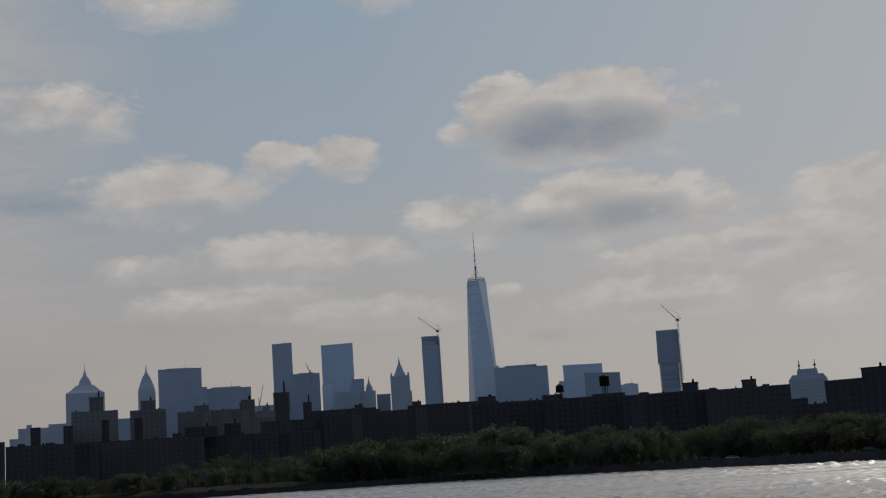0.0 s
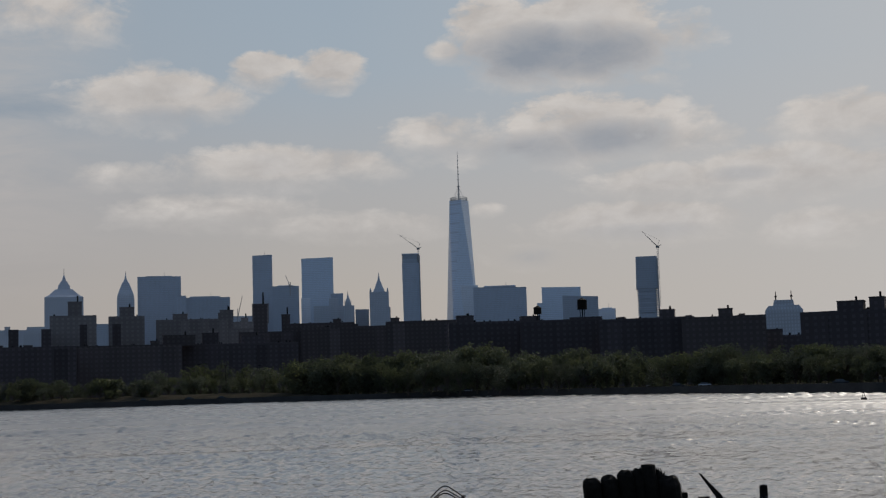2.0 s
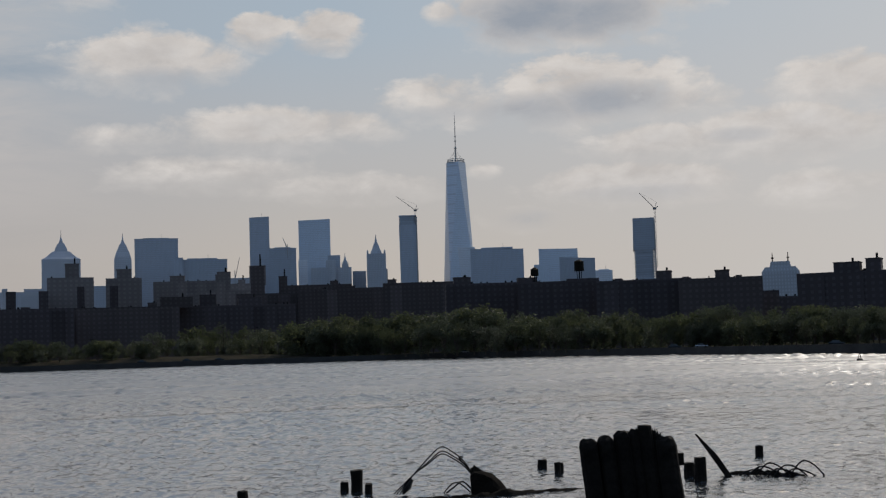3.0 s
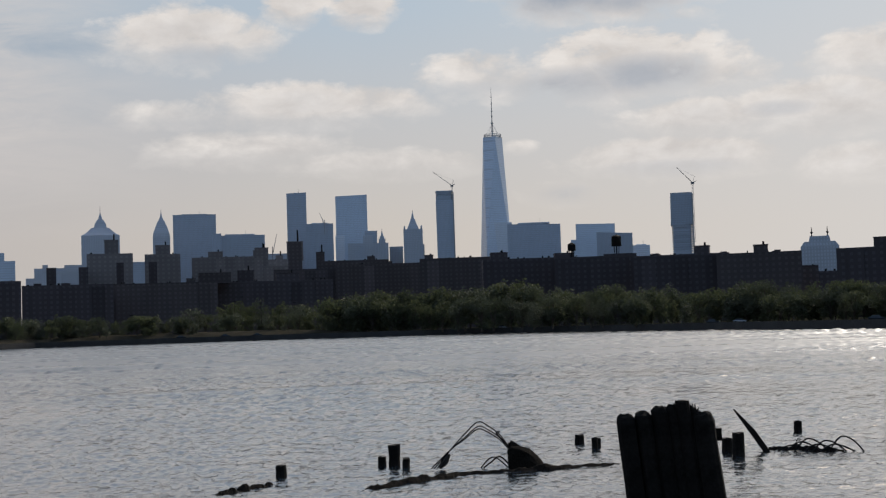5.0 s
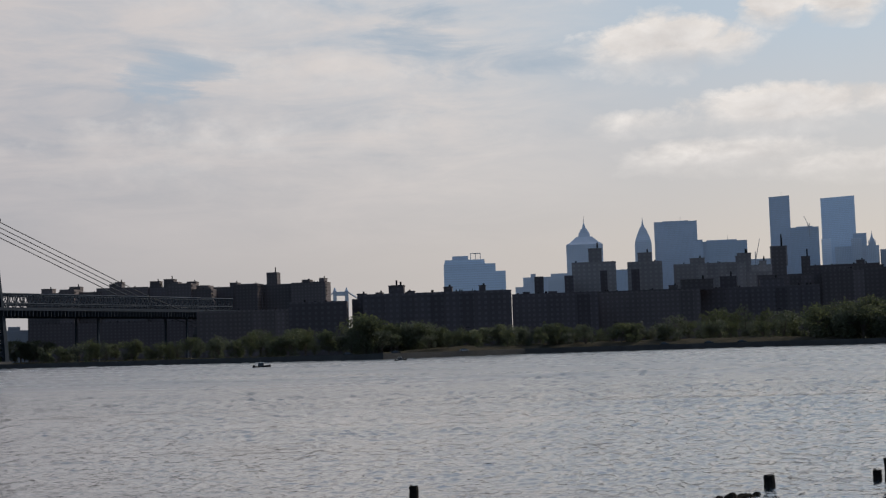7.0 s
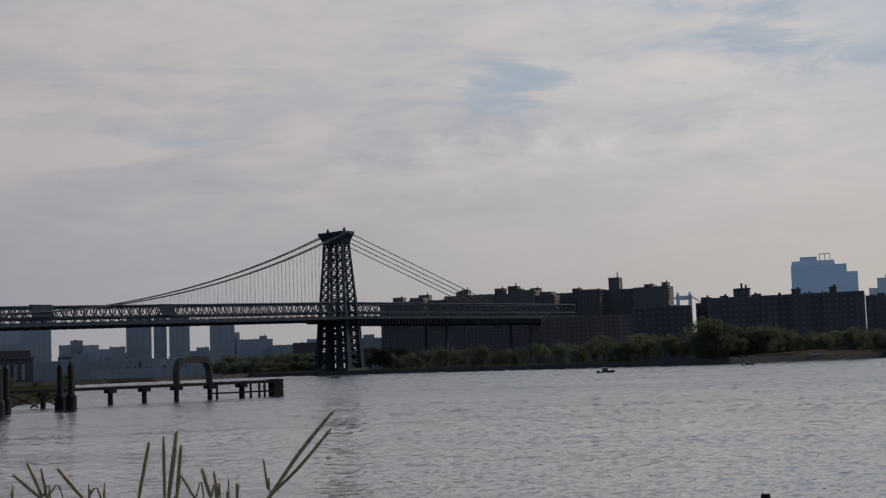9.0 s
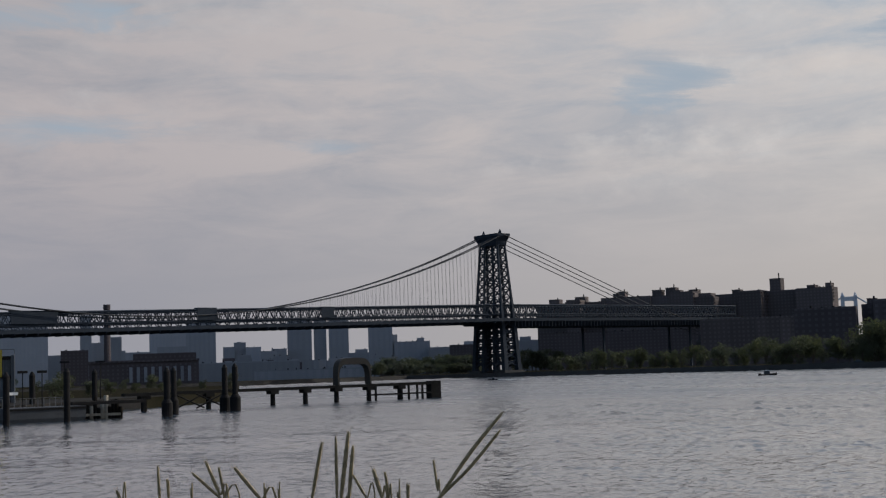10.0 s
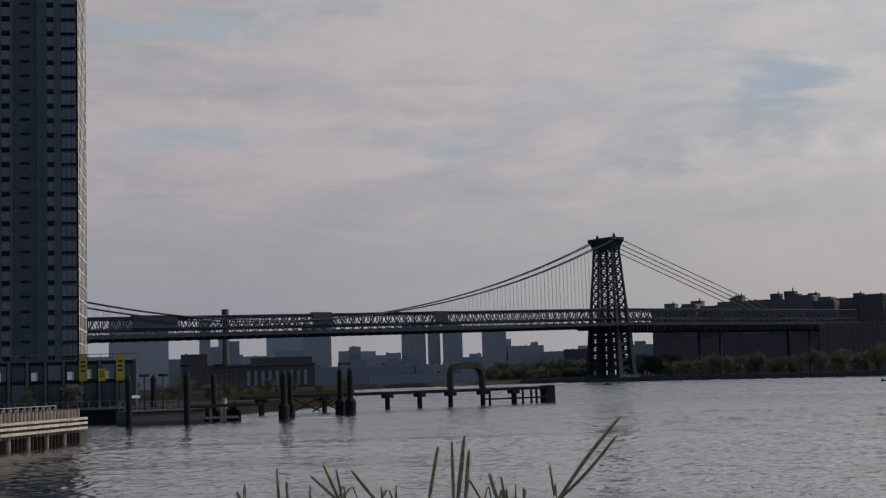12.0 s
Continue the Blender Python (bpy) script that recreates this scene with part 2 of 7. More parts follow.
DARK_GLASS = surface("dark_glass", (0.012, 0.016, 0.02), (0.035, 0.043, 0.052), 0.3, 0.08, relief=0.0, spec=0.4)

BRICK_DARK = facade("dark_red_brick_wall", (0.074, 0.063, 0.067), (0.068, 0.06, 0.065), 3.4, 2.9, 0.42, 0.5, gloss=0.6, spec=0.15, own=0.2)
BRICK_BROWN = facade("brown_brick_wall", (0.092, 0.077, 0.077), (0.084, 0.072, 0.073), 3.1, 2.8, 0.45, 0.5, gloss=0.6, spec=0.15, own=0.2)
# tan raised to carry the haze over blocks about a kilometre away
BRICK_TAN = facade("tan_brick_wall", (0.20, 0.182, 0.178), (0.18, 0.165, 0.163), 3.6, 3.0, 0.45, 0.5, gloss=0.6, spec=0.15, own=0.2)
# skyline walls: distance haze is put into these pale bluish base colours
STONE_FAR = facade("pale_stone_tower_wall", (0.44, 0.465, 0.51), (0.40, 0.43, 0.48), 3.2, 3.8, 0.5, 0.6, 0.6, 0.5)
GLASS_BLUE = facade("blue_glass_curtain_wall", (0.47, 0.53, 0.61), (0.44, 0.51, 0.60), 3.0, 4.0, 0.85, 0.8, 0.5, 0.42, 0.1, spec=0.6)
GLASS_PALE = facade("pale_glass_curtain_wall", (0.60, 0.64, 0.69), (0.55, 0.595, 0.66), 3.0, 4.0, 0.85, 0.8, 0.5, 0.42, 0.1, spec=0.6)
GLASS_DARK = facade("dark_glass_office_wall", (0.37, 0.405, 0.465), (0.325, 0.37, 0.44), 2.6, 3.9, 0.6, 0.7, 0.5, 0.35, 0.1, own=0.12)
# blocks beyond the bridge: their haze is mixed into the blue-grey wall colours
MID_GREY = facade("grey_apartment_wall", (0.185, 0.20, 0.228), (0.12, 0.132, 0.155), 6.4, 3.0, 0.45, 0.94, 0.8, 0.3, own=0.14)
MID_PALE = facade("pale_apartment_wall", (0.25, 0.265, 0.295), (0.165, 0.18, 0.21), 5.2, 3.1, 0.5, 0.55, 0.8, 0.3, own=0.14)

# ---- sky, water, land ----
LAND_TOP = 2.2

def sky_material(clouds, shadows, gaps):
    """A backdrop of sky: a blue that pales and warms towards the horizon, heaped clouds at their bearings, and a high streaky veil."""
    mat = bpy.data.materials.new("sky_backdrop")
    mat.use_nodes = True
    nt = mat.node_tree
    nt.nodes.remove(nt.nodes["Principled BSDF"])
    uv = nt.nodes.new("ShaderNodeUVMap")
    uv.uv_map = "bearing"
    sep = nt.nodes.new("ShaderNodeSeparateXYZ")
    nt.links.new(uv.outputs[0], sep.inputs[0])
    az, el = sep.outputs[0], sep.outputs[1]          # degrees
    stretch = nt.nodes.new("ShaderNodeMapping")
    stretch.inputs["Scale"].default_value = (0.55, 1.0, 1.0)
    nt.links.new(uv.outputs[0], stretch.inputs["Vector"])
    puff = noise_node(nt, stretch.outputs[0], 0.75, 8, 0.60, 0.25)
    lump = noise_node(nt, stretch.outputs[0], 0.28, 4, 0.5, 0.3)
    # base sky by height and by bearing
    k = math_node(nt, "DIVIDE", el, 24.0, True)
    right = ramp(nt, k, [(0.0, (0.56, 0.50, 0.445)), (0.16, (0.555, 0.51, 0.465)), (0.34, (0.51, 0.51, 0.515)), (0.55, (0.425, 0.50, 0.575)), (1.0, (0.355, 0.465, 0.585))])
    left = ramp(nt, k, [(0.0, (0.300, 0.303, 0.342)), (0.2, (0.300, 0.303, 0.345)), (0.45, (0.305, 0.313, 0.355)), (0.75, (0.31, 0.337, 0.377)), (1.0, (0.29, 0.337, 0.395))])
    side = math_node(nt, "DIVIDE", math_node(nt, "ADD", az, -5.0), 52.0, True)
    glare = math_node(nt, "DIVIDE", math_node(nt, "SUBTRACT", 4.0, az), 44.0, True)
    front = mix(nt, side, mix(nt, glare, right, (0.675, 0.66, 0.65)), left)
    # the sky opposite the sun is a plain darker blue
    off = math_node(nt, "ABSOLUTE", math_node(nt, "SUBTRACT", az, 0.0))
    back = math_node(nt, "DIVIDE", math_node(nt, "SUBTRACT", off, 68.0), 50.0, True)
    base = mix(nt, back, front, (0.20, 0.265, 0.345))
    # heaped clouds
    dens, shade = None, None
    cells = nt.nodes.new("ShaderNodeTexVoronoi")
    cells.inputs["Scale"].default_value, cells.inputs["Detail"].default_value = 0.62, 4.0
    cells.inputs["Roughness"].default_value, cells.inputs["Lacunarity"].default_value = 0.55, 2.3
    cells.normalize = True
    warp = nt.nodes.new("ShaderNodeVectorMath")
    warp.operation = "MULTIPLY_ADD"
    rgb = nt.nodes.new("ShaderNodeTexNoise")
    rgb.inputs["Scale"].default_value, rgb.inputs["Detail"].default_value = 1.1, 5.0
    nt.links.new(stretch.outputs[0], rgb.inputs["Vector"])
    nt.links.new(rgb.outputs["Color"], warp.inputs[0])
    warp.inputs[1].default_value = (0.9, 0.9, 0.0)
    nt.links.new(stretch.outputs[0], warp.inputs[2])
    nt.links.new(warp.outputs[0], cells.inputs["Vector"])
    n = math_node(nt, "MULTIPLY", math_node(nt, "SUBTRACT", 0.33, cells.outputs["Distance"]), 3.0)
    n = math_node(nt, "ADD", n, math_node(nt, "MULTIPLY", math_node(nt, "ADD", puff, -0.5), 2.4))
    n = math_node(nt, "ADD", n, math_node(nt, "MULTIPLY", math_node(nt, "ADD", lump, -0.5), 1.2))
    core = None

    def blob(a, e, ra, re):
        da = math_node(nt, "DIVIDE", math_node(nt, "SUBTRACT", az, a), ra)
        de = math_node(nt, "DIVIDE", math_node(nt, "SUBTRACT", el, e), re)
        return math_node(nt, "ADD", math_node(nt, "MULTIPLY", da, da), math_node(nt, "MULTIPLY", de, de))

    for a, e, ra, re, weight, thick in clouds:
        r2 = blob(a, e, ra, re)
        raw = math_node(nt, "ADD", math_node(nt, "SUBTRACT", thick, r2), n)
        top = math_node(nt, "DIVIDE", math_node(nt, "SUBTRACT", el, e), re)
        firm = math_node(nt, "ADD", math_node(nt, "MULTIPLY", math_node(nt, "ADD", top, 0.4, True), 0.85 * weight), 0.5 * weight)
        d = math_node(nt, "MULTIPLY", raw, firm, True)
        c = math_node(nt, "MULTIPLY", math_node(nt, "SUBTRACT", raw, 0.45), min(1.0, weight) * 0.6, True)
        core = c if core is None else math_node(nt, "MAXIMUM", core, c)
        d = math_node(nt, "MULTIPLY", d, math_node(nt, "SUBTRACT", 2.2, r2, True))
        dens = d if dens is None else math_node(nt, "MAXIMUM", dens, d)
    for a, e, ra, re, grey in shadows:
        r2 = blob(a, e, ra, re)
        sd = math_node(nt, "MULTIPLY", math_node(nt, "ADD", math_node(nt, "SUBTRACT", 1.05, r2), math_node(nt, "MULTIPLY", n, 0.4)), 0.85, True)
        sd = math_node(nt, "MULTIPLY", sd, grey)
        shade = sd if shade is None else math_node(nt, "MAXIMUM", shade, sd)
    lit = mix(nt, math_node(nt, "MULTIPLY", math_node(nt, "SUBTRACT", puff, 0.36), 3.0, True), (0.59, 0.555, 0.53), (0.79, 0.745, 0.705))
    shade = math_node(nt, "MAXIMUM", shade, math_node(nt, "MULTIPLY", core, 0.26))
    cloud = mix(nt, shade, lit, (0.335, 0.37, 0.425))
    out = mix(nt, dens, base, cloud)
    # high veil of streaks, thicker to the left
    tilt = nt.nodes.new("ShaderNodeMapping")
    tilt.inputs["Scale"].default_value = (0.30, 1.3, 1.0)
    tilt.inputs["Rotation"].default_value = (0, 0, radians(5))
    nt.links.new(uv.outputs[0], tilt.inputs["Vector"])
    streak = noise_node(nt, tilt.outputs[0], 0.5, 9, 0.64, 0.5)
    broad = noise_node(nt, tilt.outputs[0], 0.12, 3, 0.5, 0.3)
    v = math_node(nt, "ADD", math_node(nt, "MULTIPLY", streak, 1.0), math_node(nt, "MULTIPLY", broad, 0.8))
    v = math_node(nt, "MULTIPLY", math_node(nt, "SUBTRACT", v, 0.66), 2.8, True)
    where = math_node(nt, "DIVIDE", math_node(nt, "SUBTRACT", az, 12.0), 9.0, True)
    high = math_node(nt, "DIVIDE", math_node(nt, "SUBTRACT", el, 3.0), 6.0, True)
    v = math_node(nt, "MULTIPLY", math_node(nt, "MULTIPLY", v, math_node(nt, "MULTIPLY", where, math_node(nt, "SUBTRACT", 1.0, back))), math_node(nt, "MULTIPLY", high, 0.75))
    veil = mix(nt, side, (0.70, 0.645, 0.60), (0.475, 0.43, 0.432))
    out = mix(nt, v, out, veil)
    # thin places in the veil, where the blue shows
    for a, e, ra, re, deep in gaps:
        r2 = blob(a, e, ra, re)
        wisp = math_node(nt, "MULTIPLY", math_node(nt, "SUBTRACT", streak, 0.5), 5.0)
        g = math_node(nt, "MULTIPLY", math_node(nt, "SUBTRACT", math_node(nt, "SUBTRACT", 0.8, r2), wisp), deep, True)
        out = mix(nt, g, out, (0.335, 0.395, 0.465))
    em = nt.nodes.new("ShaderNodeEmission")
    nt.links.new(out, em.inputs[0])
    em.inputs[1].default_value = 1.0
    nt.links.new(em.outputs[0], nt.nodes["Material Output"].inputs["Surface"])
    return mat


def sky_backdrop():
    clouds, shadows, gaps = [], [], []
    clouds.append((-3.15, 14.62, 2.50, 1.74, 1.70, 1.00))
    clouds.append((-7.23, 14.42, 3.24, 2.13, 1.70, 1.15))
    clouds.append((-10.32, 14.02, 2.48, 1.45, 1.00, 0.75))
    clouds.append((-0.83, 13.93, 1.10, 0.65, 1.00, 0.80))
    clouds.append((-5.86, 14.03, 4.10, 1.67, 2.00, 1.50))
    clouds.append((-6.24, 10.16, 3.57, 1.24, 1.60, 1.30))
    clouds.append((-6.44, 12.44, 4.55, 0.56, 0.70, 0.80))
    shadows.append((-4.60, 13.75, 3.9, 1.45, 1.0))
    shadows.append((-7.40, 13.75, 3.1, 1.35, 0.95))
    clouds.append((-1.17, 10.32, 3.38, 1.13, 1.10, 1.00))
    clouds.append((-6.63, 10.48, 3.93, 1.71, 1.40, 1.15))
    clouds.append((-10.97, 9.89, 2.32, 1.28, 1.00, 0.95))
    shadows.append((-4.52, 9.80, 2.9, 0.95, 0.75))
    shadows.append((-7.55, 10.10, 3.2, 1.0, 0.8))
    shadows.append((-0.65, 9.88, 1.93, 0.42, 0.40))
    clouds.append((7.27, 13.38, 1.45, 0.80, 1.60, 1.20))
    clouds.append((4.40, 13.35, 1.66, 0.95, 1.60, 1.20))
    shadows.append((5.61, 12.67, 2.05, 0.45, 0.35))
    clouds.append((11.97, 12.04, 3.74, 1.34, 1.00, 1.30))
    shadows.append((11.40, 11.44, 1.99, 0.64, 0.55))
    clouds.append((16.16, 15.15, 3.76, 1.48, 1.00, 0.85))
    clouds.append((6.76, 9.19, 4.64, 1.07, 1.00, 1.30))
    clouds.append((12.31, 8.95, 3.70, 0.70, 0.60, 0.90))
    shadows.append((6.20, 8.45, 3.34, 0.59, 0.30))
    clouds.append((8.97, 7.46, 4.57, 0.88, 0.60, 1.20))
    clouds.append((-17.19, 10.23, 3.07, 1.13, 1.10, 1.30))
    clouds.append((-14.96, 8.30, 4.24, 1.15, 1.00, 1.35))
    clouds.append((-10.21, 8.14, 3.60, 0.88, 0.90, 1.30))
    shadows.append((-13.02, 8.36, 1.93, 0.44, 0.45))
    clouds.append((-8.41, 6.47, 4.55, 0.94, 0.95, 1.40))
    shadows.append((-8.50, 6.17, 3.73, 0.53, 0.45))
    clouds.append((11.20, 20.00, 3.37, 1.42, 1.00, 0.90))
    clouds.append((2.16, 19.92, 2.18, 1.04, 1.00, 0.90))
    clouds.append((-2.22, 7.32, 0.90, 0.40, 0.90, 0.90))
    clouds.append((-16.59, 5.88, 2.95, 0.85, 0.70, 1.25))
    clouds.append((3.66, 6.76, 4.29, 0.71, 0.60, 1.30))
    shadows.append((-4.28, 5.28, 2.01, 0.57, 0.80))
    clouds.append((-4.16, 5.34, 2.37, 0.71, 0.45, 0.80))
    clouds.append((27.11, 11.35, 8.19, 1.61, 0.33, 0.95))
    clouds.append((31.60, 8.22, 7.97, 1.71, 0.28, 0.90))
    clouds.append((30.16, 14.25, 5.89, 1.79, 0.33, 0.90))
    clouds.append((48.19, 13.91, 11.70, 2.99, 0.19, 0.90))
    clouds.append((55.17, 10.06, 8.89, 1.94, 0.17, 0.80))
    clouds.append((26.87, 8.51, 9.12, 1.74, 0.22, 0.90))
    gaps.append((32.52, 11.39, 2.72, 0.97, 0.80))
    gaps.append((57.97, 14.69, 4.69, 0.80, 0.70))
    gaps.append((57.32, 10.42, 4.91, 0.93, 0.55))
    gaps.append((47.79, 9.51, 2.65, 0.42, 0.50))
    gaps.append((56.79, 14.96, 1.88, 1.00, 0.60))
    gaps.append((32.49, 11.33, 2.98, 0.94, 0.70))
    gaps.append((22.28, 13.27, 2.44, 1.11, 0.80))
    gaps.append((19.64, 12.01, 4.56, 0.93, 0.60))
    me = bpy.data.meshes.new("backdrop_sky")
    bm = bmesh.new()
    lay = bm.loops.layers.uv.new("bearing")
    r, steps = 4700.0, 144
    els = [-1.5, 0, 3, 6, 9, 12, 15, 18, 21, 23.5]
    grid = [[bm.verts.new(at(i * 360 / steps - 180, r, EYE_Z + r * math.tan(radians(e)))) for e in els] for i in range(steps)]
    for i in range(steps):
        for j in range(len(els) - 1):
            a = i * 360 / steps - 180
            f = bm.faces.new((grid[i][j], grid[i][j + 1], grid[(i + 1) % steps][j + 1], grid[(i + 1) % steps][j]))
            for loop, p in zip(f.loops, ((a, els[j]), (a, els[j + 1]), (a + 360 / steps, els[j + 1]), (a + 360 / steps, els[j]))):
                loop[lay].uv = p
    bm.to_mesh(me)
    bm.free()
    me.materials.append(sky_material(clouds, shadows, gaps))
    tagged(new("backdrop_sky", me), "pale hazy evening sky with heaped and streaky clouds", "sky", kind="structure")


sky_backdrop()


def plate(name, pts, z0, z1, mat):
    """Land with an upright edge: pts run round it."""
    bm = bmesh.new()
    prism(bm, [[(x, y, z0) for x, y in pts], [(x, y, z1) for x, y in pts]])
    bmesh.ops.recalc_face_normals(bm, faces=bm.faces)
    return part(name, bm, mat)


def wave_patch(rng, d0, d1, step, cols, bands, slope, gusts):
    """A fan of water between two distances: rows spaced by a share of the distance, wavelets in bands of (rows, columns, share)."""
    b0, b1 = -26.0, 72.0
    rows = int(math.log(d1 / d0) / step) + 1
    fu = np.fft.fftfreq(rows)[:, None]
    fv = np.fft.fftfreq(cols)[None, :]
    total = np.zeros((rows, cols))
    for wave_u, wave_v, share in bands:
        k = np.sqrt((fu * wave_u) ** 2 + (fv * wave_v) ** 2)
        one = np.fft.ifft2(np.fft.fft2(rng.normal(size=(rows, cols))) * np.exp(-((k - 1.0) / 0.45) ** 2)).real
        total += share * wave_u / 5.0 * one / one.std()
    total /= np.std(np.diff(total, axis=0))
    gust = np.fft.ifft2(np.fft.fft2(rng.normal(size=(rows, cols))) * np.exp(-((fu * gusts[0]) ** 2 + (fv * gusts[1]) ** 2))).real
    gust = np.clip(1.0 + 0.25 * gust / gust.std(), 0.45, 1.6)
    dist = np.geomspace(d0, d1, rows)
    grow = (slope[0] + (slope[1] - slope[0]) * np.clip((dist - d0) / (d1 - d0) * 2.0, 0, 1))[:, None]
    edge = np.clip(np.minimum(np.arange(rows), rows - 1 - np.arange(rows)) / 4.0, 0, 1)[:, None]     # level where two fans meet
    lee = 1.0 - 0.45 * np.clip((np.linspace(b0, b1, cols) - 36.0) / 16.0, 0, 1)[None, :]     # sheltered by the quay
    height = np.clip(edge * lee * grow * total * gust * (dist * step)[:, None], -0.45, 0.45)
    bearing = np.radians(np.linspace(b0, b1, cols))[None, :]
    verts = np.stack([-dist[:, None] * np.sin(bearing), dist[:, None] * np.cos(bearing), height], axis=-1).reshape(-1, 3)
    idx = np.arange(rows * cols).reshape(rows, cols)
    quads = np.stack([idx[:-1, 1:], idx[:-1, :-1], idx[1:, :-1], idx[1:, 1:]], axis=-1).reshape(-1, 4)
    return verts, quads


def river():
    """One sheet of water: wavelets ahead of the viewer, finer in the far reach, and a flat rest out to the horizon."""
    rng = np.random.default_rng(4)
    near_v, near_q = wave_patch(rng, 32.0, 118.0, 0.0036, 700, ((4.0, 4.0, 1.0), (8.0, 9.0, 0.4), (18.0, 30.0, 0.12)), (WAVE_SLOPE, WAVE_SLOPE * 1.4), (60, 120))
    far_v, far_q = wave_patch(rng, 118.0, 940.0, 0.0052, 1300, ((2.8, 9.0, 1.0), (5.0, 14.0, 0.12)), (WAVE_SLOPE * 1.4, WAVE_SLOPE * 0.9), (22, 420))
    flat = np.array([(-4900, -2500, -0.6), (4900, -2500, -0.6), (4900, 4900, -0.6), (-4900, 4900, -0.6)])
    n, m = len(near_v), len(near_v) + len(far_v)
    verts = np.concatenate([near_v, far_v, flat])
    quads = np.concatenate([near_q, far_q + n, np.array([[m, m + 1, m + 2, m + 3]])])
    me = bpy.data.meshes.new("water")
    me.from_pydata(verts.tolist(), [], quads.tolist())
    me.shade_smooth()
    me.materials.append(WATER)
    tagged(new("water", me), "wide grey river with small choppy waves and glints", "river", kind="structure")

WAVE_SLOPE = 0.06
river()

# far bank: a low wall of stone along the water, the park and the city behind it
shore = []
for bearing, dist in ((-60, 250), (-30, 310), (-17.8, 358), (-10, 463), (-4, 560), (0, 610), (8, 650), (13, 655), (18, 650), (24, 600), (29.6, 640), (34, 690), (38, 765), (40.8, 815), (44, 900), (50, 830), (58, 800), (66, 780), (80, 740)):
    shore.append(at(bearing, dist))
rim = [(p.x, p.y) for p in shore] + [(q.x, q.y) for q in (at(80, 4650), at(40, 4650), at(0, 4650), at(-40, 4650), at(-60, 4650))]
tagged(plate("ground", rim, -3, LAND_TOP, EARTH), "dark park ground along the far river bank", "ground", kind="structure")
bm = bmesh.new()
for p, q in zip(shore, shore[1:]):
    d = (q - p).normalized()
    nrm = Vector((p.x + q.x, p.y + q.y, 0)).normalized()
    vs = [bm.verts.new(v) for v in (p - nrm * 2.0 + Vector((0, 0, -1)), q - nrm * 2.0 + Vector((0, 0, -1)), q - nrm * 0.3 + Vector((0, 0, 2.6)), p - nrm * 0.3 + Vector((0, 0, 2.6)), p + nrm * 0.6 + Vector((0, 0, 2.6)), q + nrm * 0.6 + Vector((0, 0, 2.6)))]
    bm.faces.new((vs[0], vs[1], vs[2], vs[3]))
    bm.faces.new((vs[3], vs[2], vs[5], vs[4]))
tagged(part("embankment_wall", bm, BANK), "low dark stone embankment along the far shore", "embankment", kind="structure")

# dry grass slope between the embankment and the park trees
bm = bmesh.new()
rows = []
for i in range(60):
    b = 4.5 + 19.5 * i / 59
    d = float(np.interp(b, (0, 8, 13, 18, 24, 29.6), (610, 650, 655, 650, 600, 640)))
    rise = 0.8 + 1.9 * min(1.0, i / 10, (59 - i) / 10) + 0.5 * noise.noise(Vector((b * 1.3, 0, 0)))
    rows.append([bm.verts.new(at(b, d + o, LAND_TOP + z)) for o, z in ((3, -0.3), (9, rise * 0.55), (20, rise), (34, rise * 0.8), (46, -0.3))])
for p, q in zip(rows, rows[1:]):
    for j in range(4):
        bm.faces.new((p[j + 1], q[j + 1], q[j], p[j]))
tagged(part("grass_slope", bm, DRY_GRASS, smooth=True), "dry brownish grass slope along the far bank", "ground", kind="structure")

# near bank under the viewer
tagged(plate("ground_near", [(-60, -220), (220, -220), (140, -10), (30, 1.5), (5, 4.5), (-3, 5.0), (-8, 3.0), (-20, -14)], -3, 3.4, EARTH), "weedy river bank at the standpoint", "ground", kind="structure")
# ---- city ----
LAND = 2.2


def house(name, m, label, category, group=""):
    return tagged(empty(name, m), label, category, group)


def roof_parts(ob, w, d, h, wall, bulks, mast=None):
    """Parapet, coping, and the bulkheads, stacks and pipes on a flat roof."""
    bm = bmesh.new()
    for x0, x1, y0, y1 in ((-w / 2, w / 2, -d / 2, -d / 2 + 0.4), (-w / 2, w / 2, d / 2 - 0.4, d / 2), (-w / 2, -w / 2 + 0.4, -d / 2 + 0.4, d / 2 - 0.4), (w / 2 - 0.4, w / 2, -d / 2 + 0.4, d / 2 - 0.4)):
        box(bm, x0, x1, y0, y1, h, h + 0.9)
    part("parapet", bm, wall, ob)
    rng = random.Random(int(w * 10 + h * 100))
    for k in range(int(w / 7)):                      # vents and pipes
        x, r = rng.uniform(-0.46, 0.46) * w, rng.uniform(0.25, 0.9)
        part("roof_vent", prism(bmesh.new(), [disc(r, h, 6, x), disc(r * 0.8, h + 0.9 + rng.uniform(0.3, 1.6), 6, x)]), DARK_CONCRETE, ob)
    for x, bw, bh in bulks:
        b = abox(x - bw / 2, x + bw / 2, -d * 0.3, d * 0.3, h - 0.2, h + bh)
        box(b, x - bw / 2 - 0.25, x + bw / 2 + 0.25, -d * 0.3 - 0.25, d * 0.3 + 0.25, h + bh, h + bh + 0.35)
        pent = part("roof_bulkhead", b, wall, ob)
        if bh > 2.5:
            part("chimney", beam(bmesh.new(), (x + bw * 0.2, 0, h + bh), (x + bw * 0.2, 0, h + bh + bh * 0.45), 0.55, 0.5, 8), DARK_CONCRETE, pent)


